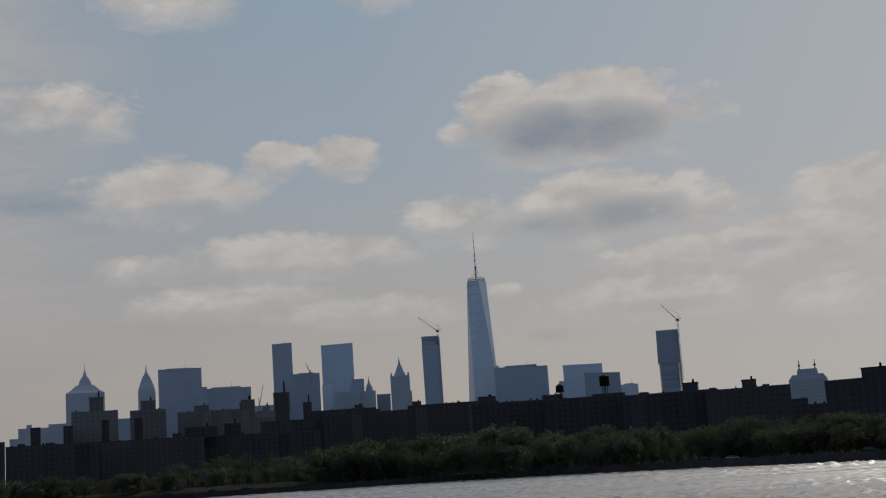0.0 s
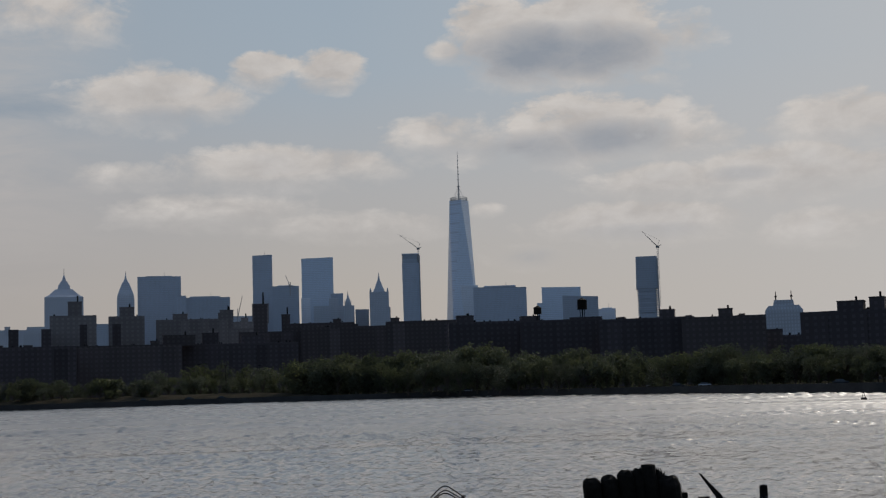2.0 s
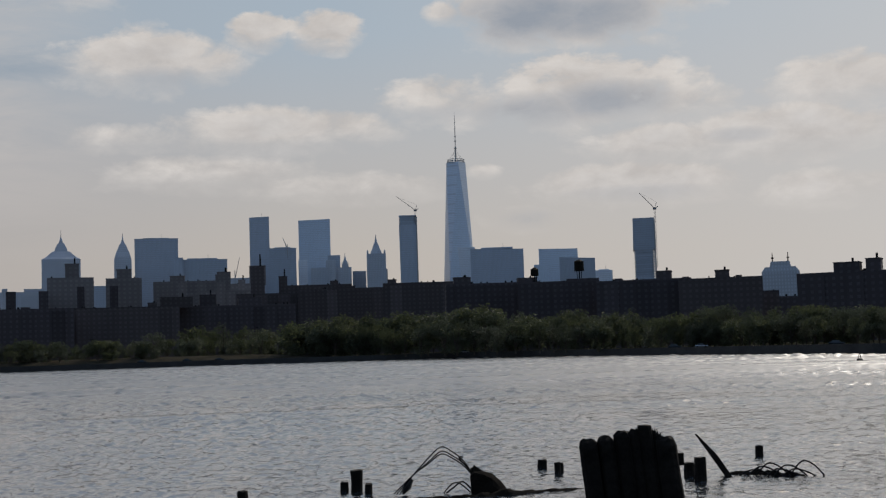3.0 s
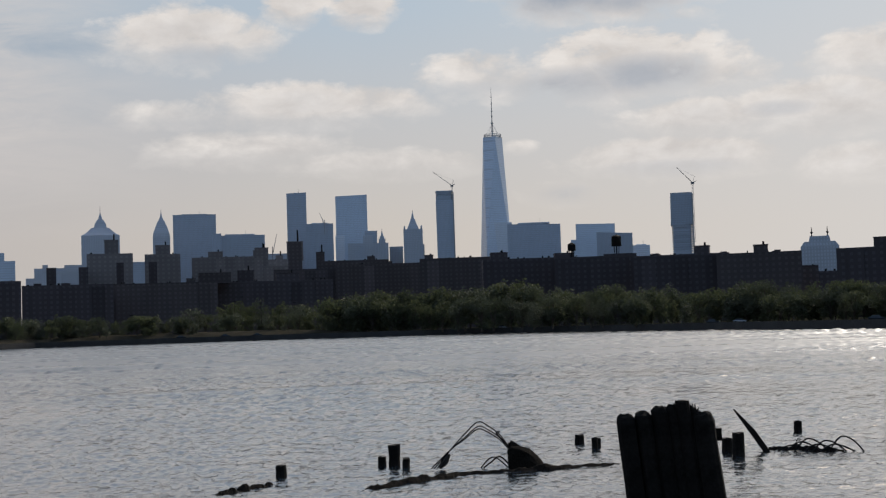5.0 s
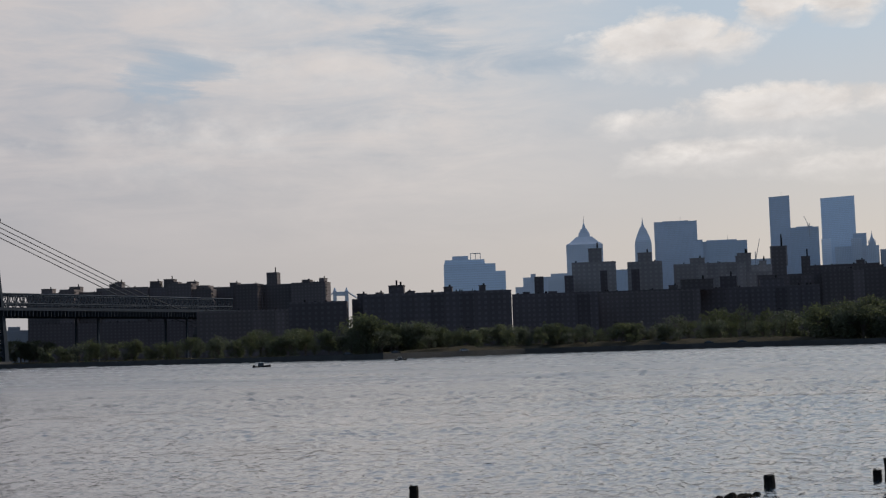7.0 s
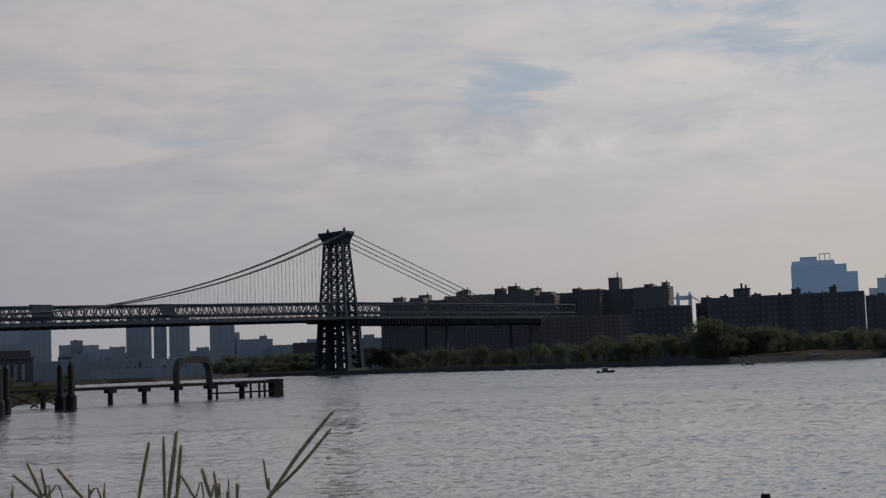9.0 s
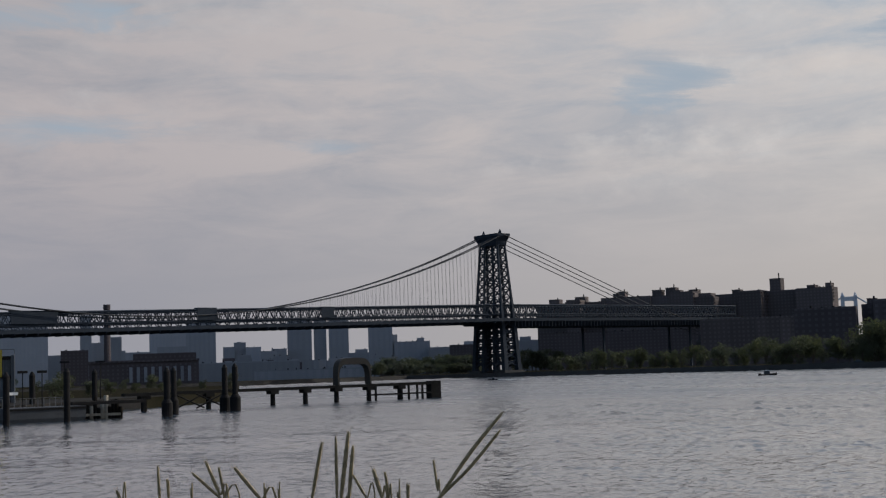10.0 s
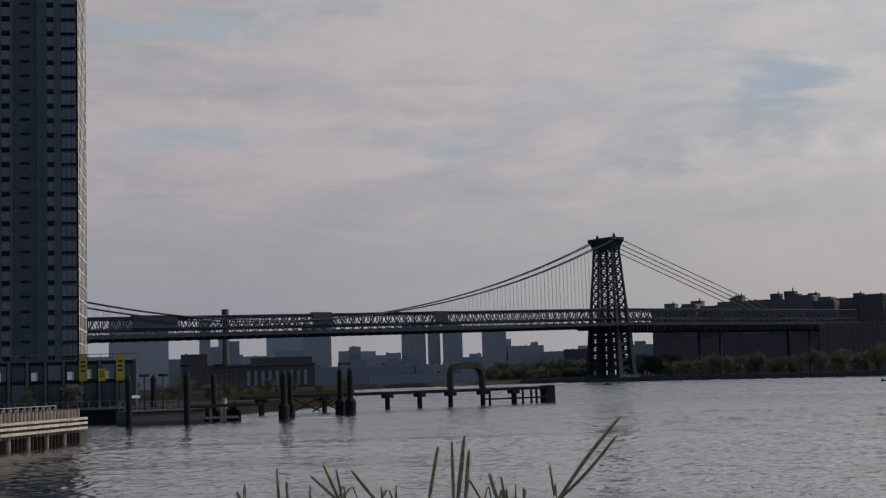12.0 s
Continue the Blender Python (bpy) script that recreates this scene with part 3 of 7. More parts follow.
def apartment_block(bearing, dist, w, h, d, wall, label, bulks=(), turn=0.0, steps=0, balconies=0):
    """A slab of flats: walls with shallow projecting bays, parapet, roof bulkheads."""
    m = facing(bearing, dist + d / 2, LAND, turn)
    ob = house("apartment_block", m, label, "apartment building", "housing blocks behind the far bank")
    part("wall", abox(-w / 2, w / 2, -d / 2, d / 2, -2, h), wall, ob)
    n = max(1, int(w / 14))
    for i in range(n):
        x = -w / 2 + w * (i + 0.5) / n
        if dist < 1100 and (steps or n > 2):
            part("bay", abox(x - w / n * 0.22, x + w / n * 0.22, -d / 2 - 0.5, -d / 2 - 0.002, -2, h - 0.5), wall, ob)
    for s in range(balconies):
        z = h - 2.0 - s * 3.0
        for side in (-1, 1):
            b = abox(side * w / 2 - 1.2, side * w / 2 + 1.2, -d / 2 + 1, -d / 2 + 5, z, z + 0.9)
            part("balcony", b, wall, ob)
    roof_parts(ob, w, d, h, wall, bulks)
    return ob


def water_tank(bearing, dist, z, r=3.0, hh=5.5, leg=4.0):
    """A wooden roof tank on a steel frame, standing on a house of its own height."""
    ob = tagged(empty("water_tank", facing(bearing, dist, z)), "dark wooden rooftop water tank on steel legs", "water tank", "roof tanks")
    part("tank", prism(bmesh.new(), [disc(r, leg, 14), disc(r * 0.97, leg + hh, 14)]), WET_WOOD, ob)
    part("lid", prism(bmesh.new(), [disc(r * 1.06, leg + hh, 14), disc(0.2, leg + hh + 1.2, 14)]), WET_WOOD, ob)
    for i in range(4):
        a = math.pi / 4 + i * math.pi / 2
        part("leg", beam(bmesh.new(), (r * 0.5 * math.cos(a), r * 0.5 * math.sin(a), 0), (r * 0.7 * math.cos(a), r * 0.7 * math.sin(a), leg), 0.2), BLACK_STEEL, ob)
    part("riser_pipe", beam(bmesh.new(), (0, 0, 0), (0, 0, leg - 0.3), 0.35, sides=8), BLACK_STEEL, ob)
    part("platform", prism(bmesh.new(), [disc(r * 1.05, leg - 0.3, 14), disc(r * 1.05, leg - 0.02, 14)]), BLACK_STEEL, ob)
    return ob


def office_tower(bearing, dist, w, h, d, wall, label, cap=0.0, turn=0.0, notch=None, slope=0.0):
    """A far office tower: shaft, roof edge, plant room."""
    m = facing(bearing, dist + d / 2, LAND, turn)
    ob = house("office_tower", m, label, "skyscraper", "downtown towers")
    s = rect(w, d, h)
    if slope:
        s = [(x, y, z + slope * (0.5 + x / w)) for x, y, z in s]
    part("wall", prism(bmesh.new(), [rect(w, d, -3), s]), wall, ob)
    part("roof_edge", prism(bmesh.new(), [[(x * 1.004, y * 1.004, z + 0.02) for x, y, z in s], [(x * 1.004, y * 1.004, z + 1.6) for x, y, z in s]]), wall, ob)
    if cap:
        part("plant_room", abox(-w * 0.3, w * 0.3, -d * 0.3, d * 0.3, h + 1.6, h + 1.6 + cap), wall, ob)
        part("antenna", beam(bmesh.new(), (w * 0.12, 0, h + 1.6 + cap), (w * 0.12, 0, h + cap + 11), 0.4, 0.2, 5), GREY_STEEL, ob)
    if notch:
        x, nw, nh = notch
        part("wing", prism(bmesh.new(), [rect(nw, d * 0.8, -3, x), rect(nw, d * 0.8, nh, x)]), wall, ob)
    return ob


def spired_tower(bearing, dist, w, shoulder, top, wall, label, tiers, mast=0.0):
    """An old stone tower: shaft, setbacks, pointed roof, finial. tiers: width and height as shares of the shaft's width and of the crown."""
    ob = house("spired_tower", facing(bearing, dist + w / 2, LAND), label, "skyscraper", "downtown towers")
    part("wall", prism(bmesh.new(), [rect(w, w, -3), rect(w, w, shoulder)]), wall, ob)
    z = shoulder
    crown = top - shoulder
    for k, (w0, w1, share) in enumerate(tiers):
        z1 = z + crown * share
        part("setback" if k < len(tiers) - 1 else "spire", prism(bmesh.new(), [rect(w * w0, w * w0, z), rect(w * w1, w * w1, z1)]), wall, ob)
        z = z1
    for sx in (-1, 1) if tiers[0][0] < 0.95 else ():
        part("pinnacle", prism(bmesh.new(), [rect(w * 0.09, w * 0.09, shoulder, sx * w * 0.44, -w * 0.44), rect(w * 0.09, w * 0.09, shoulder + crown * 0.12, sx * w * 0.44, -w * 0.44), rect(0.3, 0.3, shoulder + crown * 0.22, sx * w * 0.44, -w * 0.44)]), wall, ob)
    if mast:
        part("finial", beam(bmesh.new(), (0, 0, z), (0, 0, z + mast), 0.7, 0.2, 6), GREY_STEEL, ob)
    return ob


def crane_parts(ob, x, z0, z1, tip):
    """A tower crane: mast, cab, jib raised to tip, counter jib."""
    mast = bmesh.new()
    for dx in (-1.1, 1.1):
        for dy in (-1.1, 1.1):
            beam(mast, (x + dx, dy, z0), (x + dx, dy, z1), 0.35, sides=4)
    k = z0
    s = 1
    while k < z1 - 3:
        beam(mast, (x - 1.1 * s, -1.1, k), (x + 1.1 * s, -1.1, k + 3), 0.22, sides=4)
        k += 3
        s = -s
    part("crane_mast", mast, CRANE_STEEL, ob)
    part("crane_cab", abox(x - 3.0, x + 3.0, -2, 2, z1 - 1.5, z1 + 2.2), CRANE_STEEL, ob)
    tx, tz = tip
    part("crane_jib", beam(bmesh.new(), (x, 0, z1 + 1), (tx, 0, tz), 0.9, 0.5, 4), CRANE_STEEL, ob)
    sgn = 1 if tx < x else -1
    part("crane_counter_jib", beam(bmesh.new(), (x, 0, z1 + 1), (x + sgn * 6.5, 0, z1 + 4), 0.8, 0.8, 4), CRANE_STEEL, ob)
    part("crane_back_mast", beam(bmesh.new(), (x, 0, z1 + 1), (x + sgn * 4, 0, z1 + 12), 0.5, 0.4, 4), CRANE_STEEL, ob)
    part("crane_tie", beam(bmesh.new(), (x + sgn * 4, 0, z1 + 12), (tx, 0, tz), 0.16, sides=4), CRANE_STEEL, ob)


def tower_under_construction(bearing, dist, w, h, wall, label, crane_x, crane_top, tip, open_from, open_to, bulge=0.0):
    """A glazed shaft, open storeys with bare slabs and columns, hoist, crane."""
    ob = house("tower_under_construction", facing(bearing, dist + w / 2, LAND), label, "skyscraper", "downtown towers")
    d = w
    if open_from > 0:
        part("wall", prism(bmesh.new(), [rect(w * 0.92, d * 0.92, -3), rect(w, d, open_from)]), wall, ob)
    z = open_from
    part("core", abox(-w * 0.43, w * 0.4, -d * 0.43, d * 0.43, max(0, open_from), open_to), wall, ob)
    while z < open_to - 1:
        part("floor_slab", prism(bmesh.new(), [rect(w * 0.97, d * 0.97, z), rect(w * 0.97, d * 0.97, z + 1.1)]), wall, ob)
        if (z // 4.2) % 3:
            part("cladding", prism(bmesh.new(), [rect(w * 0.78, d * 0.95, z + 1.1, -w * 0.05), rect(w * 0.78, d * 0.95, z + 4.2, -w * 0.05)]), wall, ob)
        z += 4.2
    if open_to < h:
        part("upper_wall", prism(bmesh.new(), [rect(w * (1 + bulge), d, open_to), rect(w, d, h)]), wall, ob)
    part("hoist", abox(w * 0.48, w * 0.48 + 2.2, -d / 2 - 2, -d / 2 + 2, -2, h - 4), GREY_STEEL, ob)
    crane_parts(ob, crane_x, h * 0.6, crane_top, tip)
    return ob


def tall_glass_tower(bearing, dist, w, w_top, h_base, h, mast_top, wall):
    """The tallest tower: a square base whose corners are cut into eight long triangles, a ring and a stayed mast."""
    ob = house("glass_skyscraper", facing(bearing, dist + w / 2, LAND, 14), "tall tapering blue glass skyscraper with a mast", "skyscraper", "downtown towers")
    part("podium", prism(bmesh.new(), [rect(w, w, -3), rect(w, w, h_base)]), wall, ob)
    bm = bmesh.new()
    lo = [bm.verts.new(p) for p in rect(w, w, h_base)]
    q = w_top / math.sqrt(2) * 1.0
    hi = [bm.verts.new(p) for p in ((0, -q, h), (q, 0, h), (0, q, h), (-q, 0, h))]
    for i in range(4):
        j = (i + 1) % 4
        bm.faces.new((lo[i], lo[j], hi[i]))
        bm.faces.new((lo[j], hi[j], hi[i]))
    bm.faces.new(hi)
    part("shaft", bm, wall, ob)
    part("parapet", prism(bmesh.new(), [[(0, -q, h), (q, 0, h), (0, q, h), (-q, 0, h)], [(0, -q, h + 4), (q, 0, h + 4), (0, q, h + 4), (-q, 0, h + 4)]]), wall, ob)
    ring = bmesh.new()
    for i in range(20):
        a, b = 2 * math.pi * i / 20, 2 * math.pi * (i + 1) / 20
        for z in (h + 7.0, h + 10.5):
            beam(ring, (19 * math.cos(a), 19 * math.sin(a), z), (19 * math.cos(b), 19 * math.sin(b), z), 0.7, sides=4)
        beam(ring, (19 * math.cos(a), 19 * math.sin(a), h + 3), (19 * math.cos(a), 19 * math.sin(a), h + 10.5), 0.5, sides=4)
    part("communications_ring", ring, GREY_STEEL, ob)
    span = mast_top - h
    mast = bmesh.new()
    beam(mast, (0, 0, h), (0, 0, h + span * 0.32), 1.7, 1.3, 8)
    beam(mast, (0, 0, h + span * 0.32), (0, 0, h + span * 0.7), 1.15, 0.85, 8)
    beam(mast, (0, 0, h + span * 0.7), (0, 0, mast_top), 0.75, 0.35, 8)
    for s in (0.16, 0.32, 0.45, 0.55, 0.7, 0.82):
        prism(mast, [disc(2.9 - 1.8 * s, h + span * s - 0.9, 8), disc(2.9 - 1.8 * s, h + span * s + 0.9, 8)])
    prism(mast, [disc(3.2, h + span * 0.31 - 1.4, 8), disc(3.2, h + span * 0.31 + 1.4, 8)])
    part("mast", mast, GREY_STEEL, ob)
    for i in range(6):
        a = math.pi / 3 * i
        part("stay", beam(bmesh.new(), (17 * math.cos(a), 17 * math.sin(a), h + 7), (0, 0, h + span * 0.3), 0.25, sides=4), GREY_STEEL, ob)
    return ob


# ---- suspension bridge ----
def suspension_bridge():
    """Steel towers on granite piers, deep trusses, four cables, thin hangers in the main span only."""
    A = Vector((-568.2, 672.0, 0))
    u = Vector((-0.1412, -0.9900, 0)).normalized()        # along the main span, away from the far shore
    n = Vector((-u.y, u.x, 0))
    if n.x < 0:
        n = -n
    m = Matrix((( u.x, n.x, 0, A.x), (u.y, n.y, 0, A.y), (0, 0, 1, 0), (0, 0, 0, 1)))
    ob = tagged(empty("suspension_bridge", m), "dark steel suspension bridge with lattice towers and deep trusses", "bridge")
    SPAN, TOP = 493.0, 92.0
    deck0, grade = 36.2, -0.0165                     # underside at the tower; fall along the span

    def under(x):
        return deck0 + grade * max(0, x)

    rest = bmesh.new()                              # bars too far or too hidden to tell apart

    def steel_tower(x0, name):
        tw = part(name, abox(x0 - 9, x0 + 9, -17.5, -7, -3, 4.0, 0.94), MASONRY, ob, "granite pier under the steel legs")
        tw.name = "granite_pier"
        part("granite_pier", abox(x0 - 9, x0 + 9, 7, 17.5, -3, 4.0, 0.94), MASONRY, ob)
        # four corner legs each side, bowed out towards the base
        for sy in (-1, 1):
            for sx in (-1, 1):
                leg = bmesh.new()
                secs = []
                for z, y, xx, r in ((3, 14.6, 5.8, 2.0), (36, 12.4, 4.9, 1.5), (52, 11.3, 4.4, 0.8), (86, 8.5, 2.9, 0.66)):
                    secs.append(rect(2 * r * 0.8, 2 * r * 0.8, z, x0 + sx * xx, sy * y))
                part("tower_leg", prism(leg, secs), STEEL, ob)
                leg = bmesh.new()
                secs = []
                for z, y, xx, r in ((3, 5.4, 5.8, 1.6), (36, 5.0, 4.9, 1.2), (52, 4.6, 4.4, 0.7), (86, 3.8, 2.9, 0.6)):
                    secs.append(rect(2 * r * 0.8, 2 * r * 0.8, z, x0 + sx * xx, sy * y))
                part("tower_leg", prism(leg, secs), STEEL, ob)
        # lattice between the legs
        levels = [6 + i * 5.0 for i in range(17)]

        def at_z(z):
            k = (z - 6) / 80
            return 14.3 - 5.8 * k ** 0.92, 5.4 - 1.6 * k, 5.6 - 2.7 * k
        for z0, z1 in zip(levels, levels[1:]):
            if 34 < z0 < 44:
                continue
            (yo0, yi0, x0a), (yo1, yi1, x1a) = at_z(z0), at_z(z1)
            g = 1.7 if z0 < 34 else 1.0              # heavier bracing under the deck
            for sy in (-1, 1):
                bars = []
                for sx in (-1, 1):
                    bars.append(((x0 + sx * x0a, sy * yo0, z0), (x0 + sx * x1a, sy * yi1, z1), 0.4 * g))
                    bars.append(((x0 + sx * x0a, sy * yi0, z0), (x0 + sx * x1a, sy * yo1, z1), 0.4 * g))
                    bars.append(((x0 + sx * x1a, sy * yi1, z1), (x0 + sx * x1a, sy * yo1, z1), 0.36 * g))
                for y0_, y1_ in ((yo0, yo1), (yi0, yi1)):
                    bars.append(((x0 - x0a, sy * y0_, z0), (x0 + x1a, sy * y1_, z1), 0.36 * g))
                    bars.append(((x0 + x0a, sy * y0_, z0), (x0 - x1a, sy * y1_, z1), 0.36 * g))
                if x0 < 1:
                    for p, q, r in bars:
                        part("lattice_bar", beam(bmesh.new(), p, q, r, sides=4), STEEL, ob)
                else:
                    for p, q, r in bars:
                        beam(rest, p, q, r, sides=4)
        # portal girders joining both sides, and the flared head
        for z in (22, 60, 74):
            yi = at_z(z)[1]
            for sx in (-1, 1):
                port = bmesh.new()
                xx = sx * at_z(z)[2]
                for dz in (0, 3.2):
                    beam(port, (x0 + xx, -yi, z + dz), (x0 + xx, yi, z + dz), 0.35, sides=4)
                for k in range(4):
                    y0_, y1_ = -yi + 2 * yi * k / 4, -yi + 2 * yi * (k + 1) / 4
                    beam(port, (x0 + xx, y0_, z + (3.2 if k % 2 else 0)), (x0 + xx, y1_, z + (0 if k % 2 else 3.2)), 0.28, sides=4)
                part("portal", port, STEEL, ob)
        part("tower_head", prism(bmesh.new(), [rect(7.6, 18.5, 84.5, x0), rect(8.4, 19.5, 87.2, x0), rect(11.0, 23.0, 90.4, x0), rect(11.0, 23.0, TOP, x0)]), STEEL, ob)
        for y in (-8, 8):
            part("saddle_house", prism(bmesh.new(), [disc(1.1, TOP, 8, x0, y), disc(0.9, TOP + 1.6, 8, x0, y), disc(0.12, TOP + 3.2, 8, x0, y)]), STEEL, ob)

    steel_tower(0.0, "granite_pier")
    steel_tower(SPAN, "granite_pier")

    # stiffening trusses: three chords each side, crossed bars above and a low row of braces under the middle chord
    D = 10.0
    x_from, x_to, bay = -234.0, SPAN + 180.0, 6.0
    for y in (-9.5, 9.5):
        for name, zz, r in (("bottom_chord", 0.5, 0.75), ("middle_chord", 3.5, 0.5), ("top_chord", D - 0.4, 0.6)):
            part(name, tube(bmesh.new(), [(x_from, y, under(x_from) + zz), (0, y, under(0) + zz), (x_to, y, under(x_to) + zz)], r, 4), STEEL, ob)
    post = mesh_of(beam(bmesh.new(), (0, 0, 0.5), (0, 0, D - 0.4), 0.26, sides=4), "truss_post", STEEL)
    cross = [mesh_of(beam(bmesh.new(), (0, 0, lo), (bay / 2, 0, hi), 0.27, sides=4), "truss_diagonal", STEEL) for lo, hi in ((3.5, D - 0.4), (D - 0.4, 3.5))]
    low = [mesh_of(beam(bmesh.new(), (0, 0, lo), (bay / 2, 0, hi), 0.3, sides=4), "truss_brace", STEEL) for lo, hi in ((0.5, 3.5), (3.5, 0.5))]
    for p in range(int((x_to - x_from) / bay)):
        a = x_from + p * bay
        if a < 370:
            part("truss_post", post, None, ob).location = (a, 9.5, under(a))
            for k in range(2):
                part("truss_diagonal", cross[k], None, ob).location = (a + k * bay / 2, 9.5, under(a))
                part("counter_diagonal", cross[1 - k], None, ob).location = (a + k * bay / 2, 9.3, under(a))
                part("truss_brace", low[k], None, ob).location = (a + k * bay / 2, 9.5, under(a))
        for y in (-9.5, 9.5) if a >= 370 else (-9.5,):
            z = under(a)
            beam(rest, (a, y, z + 0.5), (a, y, z + D - 0.4), 0.26, sides=4)
            beam(rest, (a, y, z + 3.5), (a + bay / 2, y, z + D - 0.4), 0.27, sides=4)
            beam(rest, (a + bay / 2, y, z + D - 0.4), (a + bay, y, z + 3.5), 0.27, sides=4)
            beam(rest, (a, y, z + 0.5), (a + bay / 2, y, z + 3.5), 0.3, sides=4)
    part("far_latticework", rest, STEEL, ob)["kind"] = "stuff"
    for xa, xb, deep in ((x_from, -0.01, 1.0), (0, x_to, 1.0)):
        deck = bmesh.new()
        prism(deck, [[(x, y, under(x) + z) for y, z in ((-17, -deep), (17, -deep), (17, 0.9), (-17, 0.9))] for x in (xa, xb)])
        part("deck", deck, STEEL, ob)
        rail = bmesh.new()
        prism(rail, [[(x, y, under(x) + z) for y, z in ((-6, 3.9), (6, 3.9), (6, 4.5), (-6, 4.5))] for x in (xa, xb)])
        part("rail_deck", rail, STEEL, ob)
    girder = mesh_of(abox(-0.25, 0.25, -17.5, 17.5, -2.0, -1.0), "floor_beam", STEEL)
    for p in range(int(SPAN / 6.0)):
        part("floor_beam", girder, None, ob).location = (p * 6.0 + 3.0, 0, under(p * 6.0 + 3.0))
    deep_girder = mesh_of(abox(-0.2, 0.2, -17.2, 17.2, -4.6, -1.0), "floor_beam", STEEL)
    for p in range(77):
        part("floor_beam", deep_girder, None, ob).location = (-2.0 - p * 3.0, 0, under(0))
    # maintenance gantries and the platform by the tower
    for x, w, h in ((217, 12, 0.8), (314, 24, 0.6), (138, 9, 0.3)):
        part("travelling_scaffold", abox(x - w / 2, x + w / 2, 7, 10, under(x) + D, under(x) + D + h), STEEL, ob)
        part("hanging_sheet", abox(x - w / 2, x + w / 2, 10.2, 10.4, under(x) + 4, under(x) + D), STEEL, ob)
    part("work_platform", prism(bmesh.new(), [rect(10, 16, 33.0, 9.5, -6), rect(20, 20, 35.2, 6, -6)]), STEEL, ob)
    # cables: four, two each side
    for y_top, y_low in ((-11.0, -12.4), (-6.4, -10.6), (6.4, 10.6), (11.0, 12.4)):
        main, side = bmesh.new(), bmesh.new()
        pts = []
        for i in range(49):
            x = SPAN * i / 48
            k = (2 * i / 48 - 1) ** 2
            low = under(SPAN / 2) + D - 3.5
            pts.append((x, y_low + (y_top - y_low) * k, low + (TOP - 0.5 - low) * k))
        part("main_cable", tube(main, pts, 0.34, 6), CABLE, ob)
        y_side = y_top * 1.05 if abs(y_top) > 8 else y_top * 0.58
        part("side_cable", tube(side, [(0, y_side, TOP - 0.8), (-135, y_side, TOP - 45.0), (-285, y_side, 6.0)], 0.3, 6), CABLE, ob)
        for i in range(1, 41):
            x = SPAN * i / 80 if i < 80 else 0
            k = (2 * x / SPAN - 1) ** 2
            z = (under(SPAN / 2) + D - 3.5) + (TOP - 0.5 - (under(SPAN / 2) + D - 3.5)) * k
            if z > under(x) + D + 1:
                y = y_low + (y_top - y_low) * k
                for xx in (x, SPAN - x):
                    part("hanger", beam(bmesh.new(), (xx, y, under(xx) + D - 1), (xx, y, z), 0.06, sides=4), CABLE, ob)
    # land piers under the side span and the anchorage
    for x in (-90, -180):
        pier = bmesh.new()
        for y in (-10, 10):
            box(pier, x - 0.8, x + 0.8, y - 0.8, y + 0.8, 0, under(x) - 1.6, 0.7)
        beam(pier, (x, -10, under(x) - 4), (x, 10, under(x) - 4), 1.2, sides=4)
        part("side_pier", pier, STEEL, ob)
    part("anchorage", prism(bmesh.new(), [rect(52, 44, 0, -248), rect(50, 42, 20, -248), rect(44, 40, 27, -250)]), MASONRY, ob, "granite-faced cable anchorage")
    return ob


suspension_bridge()


# ---- trees ----
def tree_meshes(seed, crown_w, crown_h, trunk_h, clumps, mat):
    """A tapered trunk with limbs, and a crown of many small leaf clusters with gaps."""
    rng = random.Random(seed)
    tr = bmesh.new()
    tube(tr, [(0, 0, -0.6), (0.1, 0, trunk_h * 0.5), (0.0, 0.1, trunk_h), (0.2, 0, trunk_h + crown_h * 0.4)], [0.34, 0.26, 0.22, 0.1], 7)
    lobes = []
    for i in range(7):
        a = rng.uniform(0, 6.283)
        q = rng.uniform(0.15, 0.72)
        zz = trunk_h + crown_h * rng.uniform(0.08, 0.82)
        p = Vector((math.cos(a) * crown_w / 2 * q, math.sin(a) * crown_w / 2 * q, zz))
        lobes.append((p, rng.uniform(0.2, 0.34) * crown_w, rng.uniform(0.16, 0.26) * crown_h))
        tube(tr, [(0, 0, trunk_h * rng.uniform(0.6, 1.0)), p * 0.55 + Vector((0, 0, zz * 0.38)), p], [0.14, 0.09, 0.03], 5)
    cr = bmesh.new()
    for i in range(clumps):
        p, rr, rh = lobes[rng.randrange(len(lobes))]
        d = Vector((rng.gauss(0, 1), rng.gauss(0, 1), rng.gauss(0, 1))).normalized() * rng.uniform(0.35, 1.0)
        c = p + Vector((d.x * rr, d.y * rr, d.z * rh))
        s = rng.uniform(0.16, 0.36) * (crown_w / 9)
        for k in range(3):
            ax = Vector((rng.gauss(0, 1), rng.gauss(0, 1), rng.gauss(0, 0.7))).normalized() * s
            bx = ax.orthogonal().normalized() * s * rng.uniform(0.5, 0.9)
            o = c + Vector((rng.uniform(-s, s), rng.uniform(-s, s), rng.uniform(-s, s)))
            vs = [cr.verts.new(o + q) for q in (-ax, bx * 0.8, ax, -bx * 0.8)]
            cr.faces.new(vs)
    return mesh_of(tr, "trunk", BARK), mesh_of(cr, "crown", mat)


